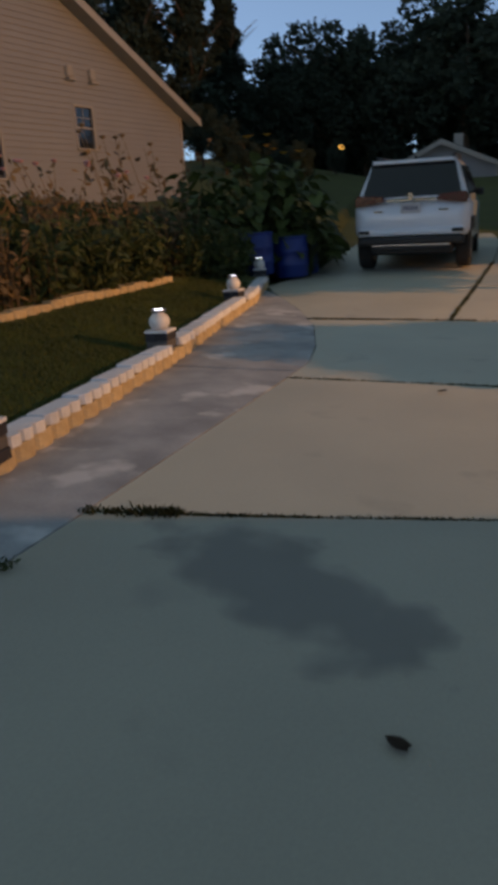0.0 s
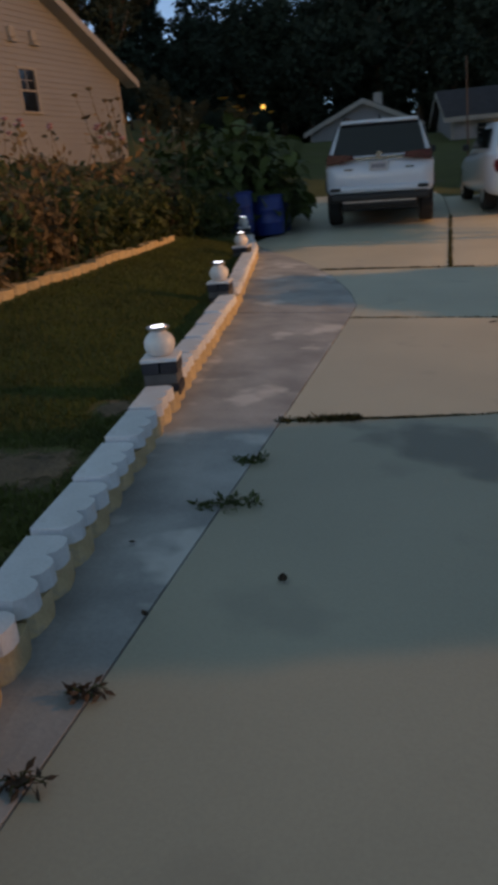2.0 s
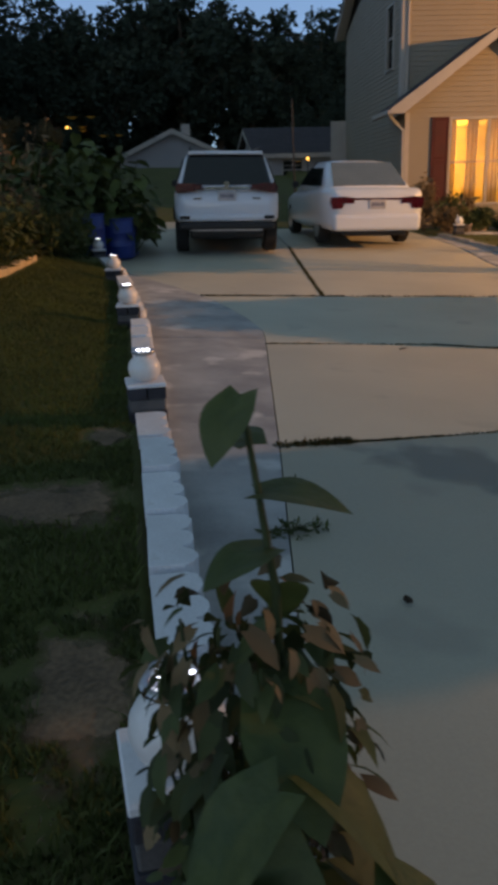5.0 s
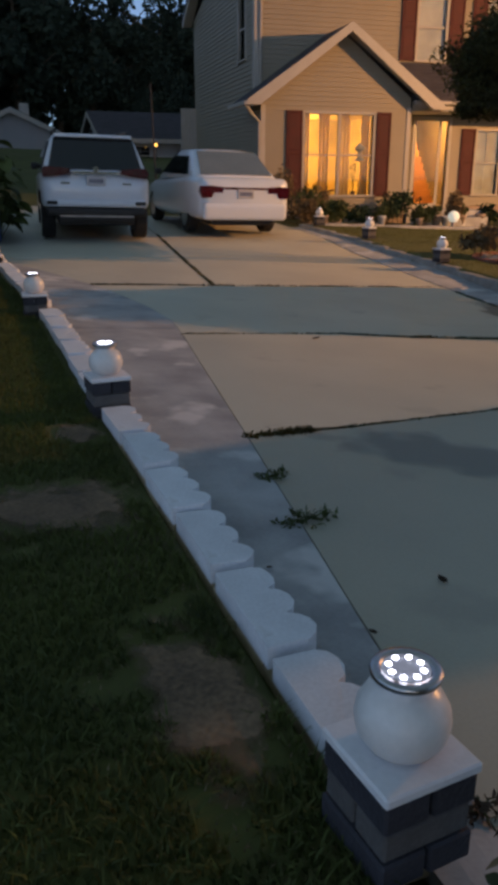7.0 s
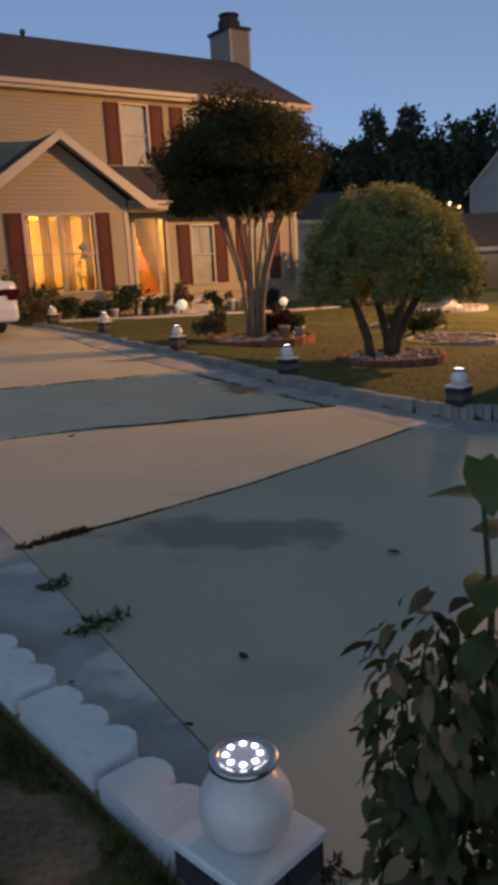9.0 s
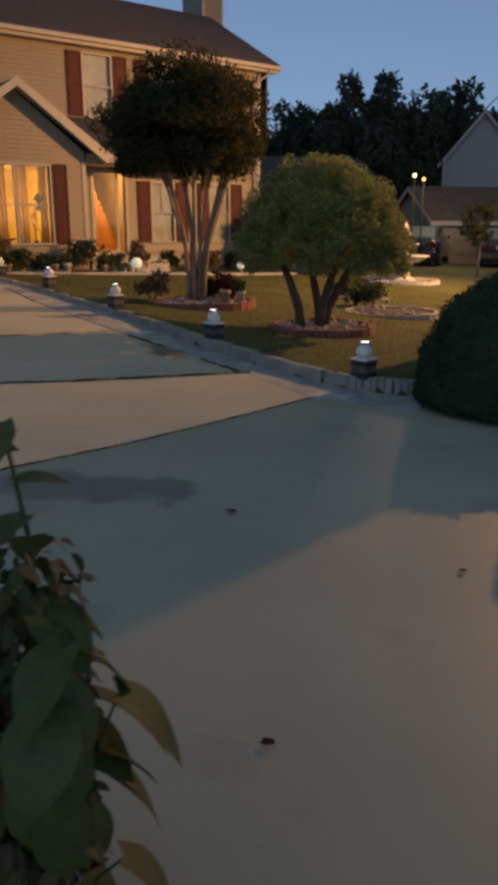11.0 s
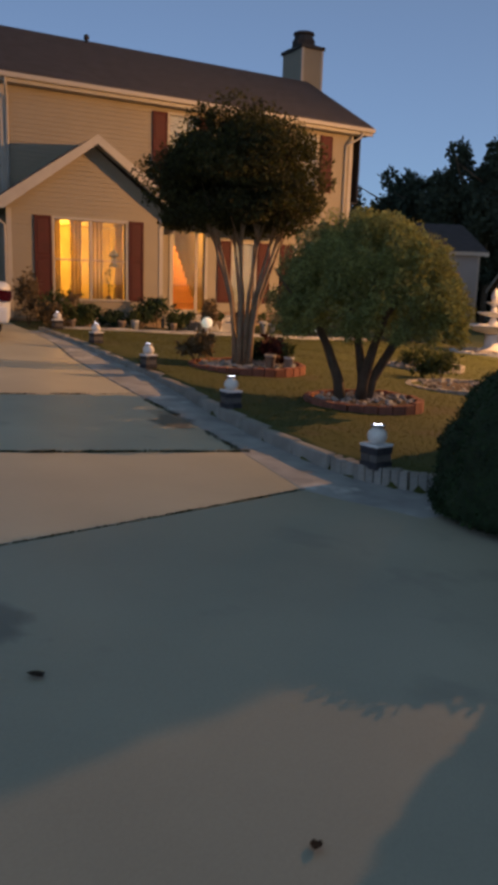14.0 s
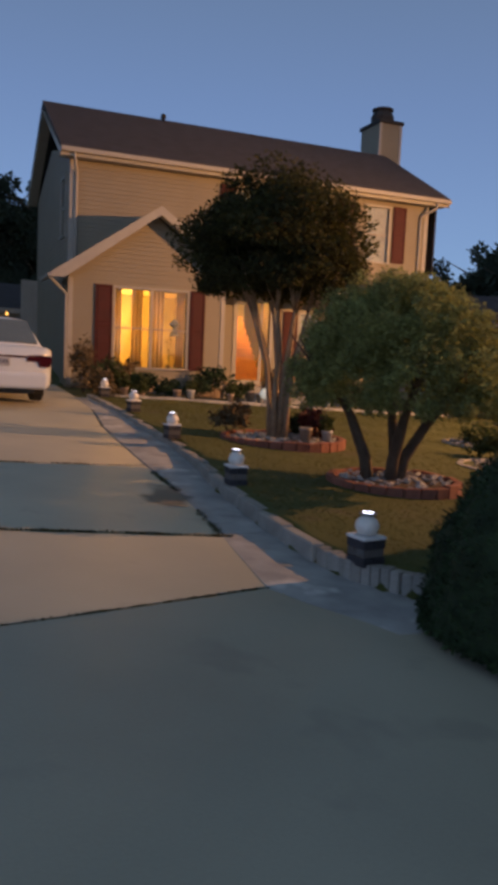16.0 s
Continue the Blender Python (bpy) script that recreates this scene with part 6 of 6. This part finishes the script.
def low_plant(name, seed, h, r0, n, size, mat, label):
    r = np.random.default_rng(seed)
    pl = empty(name, None, label, "plant")
    p = blob_points(n, (0, 0, h * 0.5), (r0, r0, h * 0.5), r, low=-0.6, shell=0.3, clumps=26, clump_r=0.4)
    p = p[p[:, 2] > 0.02]
    cloud_part("foliage", p, size, mat, pl, long=2.2, up=0.4, rng=r)
    bm = bmesh.new()
    for k in range(7):
        a = r.uniform(0, 6.28)
        tube(bm, [(0.02 * math.cos(a), 0.02 * math.sin(a), -0.06), (r0 * 0.5 * math.cos(a), r0 * 0.5 * math.sin(a), h * 0.6)], [0.008, 0.003], 4, cap=False)
    part("stem_tuft", bm, M_BARK2, pl)
    return pl


def put(pl, x, y, z):
    pl.matrix_world = pose(x, y, z)
    return pl


# shrubs along the front of the house
for k, (x, y, h, r0, mat) in enumerate(((8.25, 17.7, 0.92, 0.50, M_LEAF_DARK), (7.75, 17.6, 0.62, 0.40, M_LEAF_DARK), (8.75, 17.4, 0.40, 0.28, M_LEAF_PLANT), (4.75, 17.4, 1.35, 0.32, M_STRAW), (5.25, 17.2, 0.85, 0.40, M_LEAF_PLANT), (5.75, 17.6, 0.8, 0.36, M_STRAW), (6.35, 17.7, 0.55, 0.34, M_LEAF_DARK), (6.9, 17.5, 0.42, 0.30, M_LEAF_DARK),
                                        (4.9, 16.4, 0.55, 0.38, M_STRAW), (9.75, 17.5, 0.85, 0.24, M_STRAW), (11.2, 18.0, 0.6, 0.25, M_LEAF_DARK), (12.6, 17.6, 0.6, 0.3, M_STRAW), (13.8, 18.2, 0.55, 0.3, M_LEAF_DARK), (5.4, 10.35, 0.50, 0.28, M_STRAW), (6.5, 9.6, 0.55, 0.22, M_SHUTTER), (6.55, 10.1, 0.36, 0.2, M_LEAF_DARK), (9.3, 8.6, 0.45, 0.4, M_LEAF_PLANT), (10.4, 10.0, 0.40, 0.5, M_LEAF_PLANT), (5.9, 16.9, 0.5, 0.3, M_LEAF_PLANT))):
    put(low_plant("house_shrub" if y > 15 else "bed_plant", 80 + k, h, r0, 900, 0.045, mat, {"dark_evergreen_needle": "dark green shrub in front of the house", "garden_leaf": "pale green low garden plant", "dry_stem": "twiggy straw-brown garden plant", "dark_red_shutter_paint": "small dark red-leaved plant in the bed"}[mat.name]), x, y, right_lawn(x, y))
# pots
for k, (x, y, r0, h) in enumerate(((7.4, 17.2, 0.11, 0.24), (7.0, 17.1, 0.10, 0.22), (9.1, 17.3, 0.13, 0.30), (9.45, 17.4, 0.12, 0.26), (8.45, 17.1, 0.09, 0.2), (10.9, 17.9, 0.14, 0.34), (11.7, 17.7, 0.13, 0.36), (6.1, 17.1, 0.11, 0.24), (5.55, 16.7, 0.10, 0.22), (12.2, 18.0, 0.12, 0.30), (10.3, 17.9, 0.11, 0.3), (6.05, 9.1, 0.09, 0.26), (6.45, 9.15, 0.08, 0.22))):
    pot = empty("plant_pot", pose(x, y, right_lawn(x, y) + (0.05 if y < 12 else 0)), "round planter pot standing by the path", "pot", "pots before the house")
    bm = bmesh.new()
    lathe(bm, [(r0 * 0.7, 0), (r0 * 0.95, h * 0.8), (r0 * 1.08, h * 0.82), (r0 * 1.08, h), (r0 * 0.92, h), (r0 * 0.88, h * 0.9)], 18)
    part("pot", bm, M_POT if k % 3 else M_FOUNT, pot, smooth=True)
    if k % 2 == 0:
        p = blob_points(160, (0, 0, h + 0.1), (r0 * 1.3, r0 * 1.3, 0.14), np.random.default_rng(k), clumps=10)
        cloud_part("foliage", p, 0.04, M_LEAF_PLANT, pot, long=2.2)
# pale globes in the front bed
for x, y, s in ((9.35, 16.9, 0.15), (13.2, 17.0, 0.13)):
    g = empty("garden_globe", pose(x, y, right_lawn(x, y)), "pale glowing garden globe on a short stand", "garden light")
    bm = bmesh.new()
    lathe(bm, [(0.06, 0), (0.05, 0.12), (0.07, 0.14)], 12)
    part("stand", bm, M_KERB, g)
    bm = bmesh.new()
    bmesh.ops.create_uvsphere(bm, u_segments=20, v_segments=12, radius=s)
    turned(bm, Matrix.Translation((0, 0, 0.12 + s)))
    part("globe", bm, material("globe_glow", (0.8, 0.8, 0.72), 0.4, emit=(0.9, 0.95, 0.75), strength=0.35, bump=0), g, smooth=True)
# front path
path_ob = empty("front_path", label="pale concrete path along the front bed", category="path", kind="structure")
for k in range(10):
    bm = bmesh.new()
    x = 5.6 + k * 0.95
    box(bm, -0.465, 0.465, -0.35, 0.35, -0.08, 0.03, 0.01)
    ob = part("slab", bm, M_WALK, path_ob)
    ob.matrix_world = pose(x, 16.75 - 0.05 * k, right_lawn(x, 16.7), 0, 0, -3)
# small shrubs and trees by the neighbours
put(low_plant("brown_tree", 120, 3.0, 1.3, 6000, 0.10, material("rusty_leaf", (0.10, 0.06, 0.03), 0.8, bump=0, island=0.4), "rusty brown dense tree near the neighbours"), 15.9, 15.9, -0.3)
sm = empty("young_tree", pose(19.3, 12.6, ground_z(19.3, 12.6)), "small young tree with yellow-green leaves", "tree")
bm = bmesh.new()
tube(bm, [(0, 0, -0.1), (0.03, 0, 0.9), (0, 0.03, 1.7)], [0.045, 0.035, 0.015], 8)
for a in range(6):
    tube(bm, [(0.02, 0, 0.9 + 0.1 * a), (0.35 * math.cos(a * 1.1), 0.35 * math.sin(a * 1.1), 1.35 + 0.1 * a)], [0.018, 0.006], 5)
part("trunk", bm, M_BARK, sm, smooth=True)
cloud_part("crown", blob_points(1500, (0, 0, 1.65), (0.62, 0.62, 0.62), np.random.default_rng(9), clumps=30), 0.06, M_LEAF_PLANT, sm)


# ---- things on the ground, small last ----


def blades(n, sampler, height, seed, mat, name, label, width=0.006, level=ground_z):
    r = np.random.default_rng(seed)
    xy = sampler(n, r)
    z = np.array([level(a, b) for a, b in xy])
    base = np.column_stack([xy, z - 0.01])
    a = r.uniform(0, 6.28, len(xy))
    lean = r.normal(0, 0.45, (len(xy), 2))
    h = height * r.uniform(0.45, 1.25, len(xy))
    side = np.column_stack([np.cos(a), np.sin(a), 0 * a]) * width
    mid = base + np.column_stack([lean * h[:, None] * 0.35, h * 0.6])
    tip = base + np.column_stack([lean * h[:, None], h * 0.95])
    v = np.stack([base - side, base + side, mid + side * 0.8, mid - side * 0.8, tip], 1).reshape(-1, 3)
    i = np.arange(len(xy))[:, None] * 5
    f = [tuple(q) for q in (i + np.array([[0, 1, 2, 3]]))] + [tuple(q) for q in (i + np.array([[3, 2, 4]]))]
    return tagged(array_ob(name, v, f, mat, None, label), category="grass", kind="stuff")


BARE = [(-2.52, 1.92, 0.46, 0.34), (-2.36, 0.72, 0.22, 0.50), (-2.34, 2.75, 0.16, 0.22), (-2.45, -0.25, 0.28, 0.4)]


def bare(x, y):
    """Above 0.22 the grass has worn off."""
    rough = 0.30 * noise.noise((x * 5.5, y * 5.5, 2)) + 0.18 * noise.noise((x * 14, y * 14, 4))
    return max(1.0 - math.hypot((x - a) / ra, (y - b) / rb) for a, b, ra, rb in BARE) * 0.75 + 0.02 + rough * 1.7


def left_sampler(n, r):
    xy = np.column_stack([-2.19 - 1.81 * r.random(n) ** 1.2, -1.6 + 12.1 * r.random(n) ** 1.5])
    keep = [(b < 3.4 or a > line_at(EDGE, b) + 0.05) and bare(a, b) < 0.22 and a < line_at(WALL_LINE, b) - 0.16 for a, b in xy]
    return xy[np.array(keep)]


def left_dry(n, r):
    xy = np.column_stack([r.uniform(-4.0, -2.19, n), r.uniform(-1.6, 8, n)])
    return xy[np.array([bare(a, b) > 0.0 and a < line_at(WALL_LINE, b) - 0.16 for a, b in xy])]


def right_sampler(n, r):
    xy = np.column_stack([r.uniform(3.6, 14, n), r.uniform(3.0, 17.0, n)])
    return xy[np.array([a > line_at(KERB_LINE, b) + 0.14 and math.hypot(a - 5.7, b - 6.45) > 0.75 and math.hypot(a - 6.0, b - 9.7) > 0.96 and math.hypot(a - 8.75, b - 7.6) > 0.85 for a, b in xy])]


blades(170000, left_sampler, 0.044, 1, M_GRASS, "lawn_grass", "uneven green lawn grass behind the block wall", 0.0032)
blades(60000, left_dry, 0.020, 2, M_DRYGRASS, "dry_grass", "thin dry straw grass on bare patches", 0.0022)
blades(170000, right_sampler, 0.022, 3, M_GRASS_FRONT, "front_lawn_grass", "short front lawn grass", 0.0055)


def joint_weeds(points, n, seed, h, spread):
    def sampler(m, r):
        seg = r.integers(0, len(points) - 1, m)
        u = r.uniform(0, 1, m)
        p = np.array(points)
        q = p[seg] * (1 - u)[:, None] + p[seg + 1] * u[:, None]
        keep = r.random(m) < np.array([0.35 + 0.65 * (noise.noise((a * 3.3, b * 3.3, 5)) > -0.05) for a, b in q])
        return (q + r.normal(0, spread, (m, 2)))[keep]
    return blades(n, sampler, h, seed, M_LEAF_CRAPE, "joint_weeds", "weeds growing in the slab joint", 0.006, lambda a, b: drive_z(a, b) - 0.006)


joint_weeds(JA, 6000, 11, 0.016, 0.008)
joint_weeds([(-1.49, 2.76), (-1.1, 2.82)], 1100, 12, 0.030, 0.022)
joint_weeds([(1.0, 5.22), (3.0, 5.0)], 2200, 13, 0.032, 0.012)
joint_weeds(JB, 2500, 18, 0.022, 0.009)
joint_weeds(JC, 2200, 14, 0.03, 0.01)
joint_weeds([(2.95, 5.1), (3.1, 6.0)], 500, 16, 0.03, 0.02)
joint_weeds([(3.24, 6.9), (3.30, 7.9)], 500, 17, 0.03, 0.02)
joint_weeds([(0.05, 8.2), (0.82, 14.2)], 3500, 15, 0.03, 0.012)
for k, (x, y, s) in enumerate(((-1.58, 2.20, 0.48), (-1.62, 1.74, 0.80), (-1.82, 0.60, 0.32), (-1.87, 0.29, 0.36), (-1.93, -0.05, 0.4))):
    r = np.random.default_rng(140 + k)
    weed = empty("weed_tuft", pose(x, y, drive_z(x, y) + 0.002), "flat weed tuft spreading from the joint", "weed", "weeds along the joint")
    n = int(150 * s)
    a = np.where(r.random(n) < 0.55, r.normal(0.2, 0.35, n) + np.where(r.random(n) < 0.5, 0, math.pi), r.uniform(0, 6.28, n))
    q = 0.16 * s * r.uniform(0, 1, n) ** 0.8
    p = np.column_stack([q * np.cos(a), q * np.sin(a) * 0.6, 0.006 + 0.016 * r.random(n) * (1 - q / (0.2 * s))])
    cloud_part("leaves", p, 0.012, M_LEAF_PLANT if k < 2 else M_MULCH, weed, long=2.6, rng=r)
    bm = bmesh.new()
    for j in range(7):
        b = a[j]
        tube(bm, [(0, 0, 0.0), (0.09 * s * math.cos(b), 0.06 * s * math.sin(b), 0.02), (0.18 * s * math.cos(b), 0.11 * s * math.sin(b), 0.008)], [0.003, 0.002, 0.001], 4, cap=False)
    part("runner_mat", bm, M_LEAF_PLANT, weed)
for k, (x, y, s) in enumerate(((-1.367, 1.17, 0.030), (-0.099, 1.55, 0.045), (0.268, 0.414, 0.034), (-1.29, 0.03, 0.032), (-0.05, 5.1, 0.05), (0.9, 0.1, 0.03), (-1.75, 0.95, 0.02), (-1.9, 1.4, 0.018))):
    bm = bmesh.new()
    heart_leaf(bm, (0, 0, 0.004), s * 1.35, s * 1.15, 0, 0, -0.15, 4)
    bmesh.ops.solidify(bm, geom=bm.faces[:], thickness=0.002)
    ob = tagged(mesh_ob("fallen_leaf", bm, M_MULCH), "curled dark dry leaf lying on the concrete", "leaf", "fallen leaves")
    ob.matrix_world = pose(x, y, drive_z(x, y) + 0.006, 3, 2, k * 67)

# damp dark stain, as a thin film on the slab
def stain(name, cx, cy, rx, ry, yaw, seed, mat, parent=driveway, level=drive_z, label="dark worn patch on the slab"):
    bm = bmesh.new()
    c = bm.verts.new((cx, cy, level(cx, cy) + 0.0075))
    rings = [[c]]
    n = 48
    for u in (0.35, 0.7, 1.0):
        row = []
        for k in range(n):
            a = 2 * math.pi * k / n
            q = u * (1 + 0.22 * noise.noise((2 * math.cos(a), 2 * math.sin(a), seed)) + 0.14 * noise.noise((6 * math.cos(a), 6 * math.sin(a), seed)))
            dx, dy = rx * q * math.cos(a), ry * q * math.sin(a)
            x, y = cx + dx * math.cos(yaw) - dy * math.sin(yaw), cy + dx * math.sin(yaw) + dy * math.cos(yaw)
            row.append(bm.verts.new((x, y, level(x, y) + 0.0075)))
        rings.append(row)
    for k in range(n):
        bm.faces.new((c, rings[1][k], rings[1][(k + 1) % n]))
        for a, b in zip(rings[1:], rings[2:]):
            bm.faces.new((a[k], b[k], b[(k + 1) % n], a[(k + 1) % n]))
    return tagged(mesh_ob(name, bm, mat, parent), label)


def film(name, colour, amount, cx, cy, rx, ry, yaw, dark=None, relief=0.1, grain=4.0):
    """A see-through film, strongest in the middle and ragged at its edge."""
    m = material(name, colour, 0.8, dark=dark, scale=grain * 0.7, fine=60, bump=relief, coarse_mix=0.5)
    n, l = m.node_tree.nodes, m.node_tree.links
    co = n.new("ShaderNodeTexCoord").outputs["Object"]
    mp, ln, noise_n, add, mr = n.new("ShaderNodeMapping"), n.new("ShaderNodeVectorMath"), n.new("ShaderNodeTexNoise"), n.new("ShaderNodeMath"), n.new("ShaderNodeMapRange")
    mp.vector_type = "TEXTURE"
    mp.inputs["Location"].default_value, mp.inputs["Rotation"].default_value, mp.inputs["Scale"].default_value = (cx, cy, 0), (0, 0, yaw), (rx, ry, 1000)
    l.new(co, mp.inputs["Vector"])
    ln.operation = "LENGTH"
    l.new(mp.outputs["Vector"], ln.inputs[0])
    noise_n.inputs["Scale"].default_value, noise_n.inputs["Detail"].default_value = grain, 6.0
    l.new(co, noise_n.inputs["Vector"])
    add.operation = "MULTIPLY_ADD"
    add.inputs[1].default_value = 1.5
    l.new(noise_n.outputs["Fac"], add.inputs[0])
    l.new(ln.outputs["Value"], add.inputs[2])
    mr.inputs["From Min"].default_value, mr.inputs["From Max"].default_value = 1.62, 1.28
    mr.inputs["To Min"].default_value, mr.inputs["To Max"].default_value = 0.0, amount
    l.new(add.outputs[0], mr.inputs["Value"])
    l.new(mr.outputs["Result"], n["Principled BSDF"].inputs["Alpha"])
    return m


stain("stain", -0.50, 2.28, 1.05, 0.50, -0.72, 3, film("worn_dark_concrete", (0.17, 0.18, 0.22), 0.30, -0.50, 2.28, 0.78, 0.33, -0.72))
stain("stain", 3.0, 6.6, 0.9, 0.4, 1.3, 8, film("grimy_kerb_concrete", (0.15, 0.14, 0.13), 0.5, 3.0, 6.6, 0.8, 0.3, 1.3))

for k, (px, py, ra, rb) in enumerate(BARE):
    stain("bare_patch", px, py, ra * 1.3, rb * 1.3, 0.0, 20 + k, film("worn_bare_soil", (0.25, 0.165, 0.095), 0.9, px, py, ra * 0.8, rb * 0.8, 0.0, (0.055, 0.038, 0.022), 0.9, 9.0), ground, lambda u, v: ground_z(u, v) + 0.003, "bare dry soil where the lawn has worn off")

# ---- the leafy plant at the corner of the wall ----
vine = empty("corner_plant", pose(-2.05, -0.18, drive_z(-2.05, -0.18)), "leggy broad-leaved plant with drying brown lower leaves", "plant")
r = random.Random(17)


def stem_of(points, rad):
    bm = bmesh.new()
    tube(bm, points, [rad * (1 - 0.7 * k / (len(points) - 1)) for k in range(len(points))], 6)
    part("stem", bm, M_LEAF_PLANT, vine, smooth=True)


def vine_leaf(at, s, yaw, pitch, mat, roll=0.0):
    bm = bmesh.new()
    heart_leaf(bm, at, s * 1.2, s, yaw, pitch, 0.35, 7, roll)
    part("leaf", bm, mat, vine, smooth=True)


# broad leaves that lean over the concrete
for k in range(22):
    z = 0.16 + 0.60 * k / 21
    at = (r.uniform(-0.05, 0.09), r.uniform(-0.20, -0.05), z)
    if k % 4 == 0:
        stem_of([(0.0, -0.04, -0.05), (at[0] * 0.4, at[1] * 0.5, z * 0.6), at], 0.008)
    vine_leaf(at, r.uniform(0.10, 0.15), r.uniform(100, 260), r.uniform(-65, -20), M_LEAF_BIG if z > 0.25 or k % 3 else M_STRAW, r.uniform(-20, 20))
# the bushy mass by the pedestal
for k in range(9):
    a, q = r.uniform(0, 6.28), r.uniform(0.02, 0.10)
    stem_of([(-0.03, 0.02, -0.05), (-0.03 + q * 0.6 * math.cos(a), 0.03 + q * 0.6 * math.sin(a), 0.4), (-0.03 + q * 1.3 * math.cos(a), 0.03 + q * 1.3 * math.sin(a), r.uniform(0.55, 0.82))], 0.006)
for name, mat, n, z0, z1, label in (("small_leaves", M_LEAF_PLANT, 900, 0.12, 0.80, "small drooping green leaves"), ("dry_leaves", M_STRAW, 380, 0.02, 0.84, "small withered brown leaves"), ("dead_leaves", M_MULCH, 200, 0.02, 0.5, "dark dead leaves")):
    bm = bmesh.new()
    for k in range(n):
        z, a, q = r.uniform(z0, z1), r.uniform(0, 6.28), 0.125 * math.sqrt(r.random())
        s = r.uniform(0.012, 0.030)
        heart_leaf(bm, (0.0 + q * math.cos(a), 0.01 + q * math.sin(a), z), s * 1.7, s, math.degrees(a) - 90 + r.uniform(-50, 50), r.uniform(-75, 0), 0.4, 3, r.uniform(-40, 40))
    tagged(part(name, bm, mat, vine, label, True), kind="stuff")
stem_of([(0.0, 0.0, -0.05), (0.03, -0.02, 0.5), (0.02, -0.03, 0.85), (-0.01, -0.03, 1.06)], 0.009)
for k, (z, yaw) in enumerate(((1.06, 140), (1.01, 20), (0.96, 250), (0.90, 120), (0.86, 340), (0.81, 80), (0.76, 210), (0.71, 300), (0.66, 160))):
    vine_leaf((0.02 - 0.03 * max(0.0, (z - 0.85) / 0.21), -0.03, z), r.uniform(0.055, 0.08), yaw, r.uniform(-35, 15), M_LEAF_BIG)
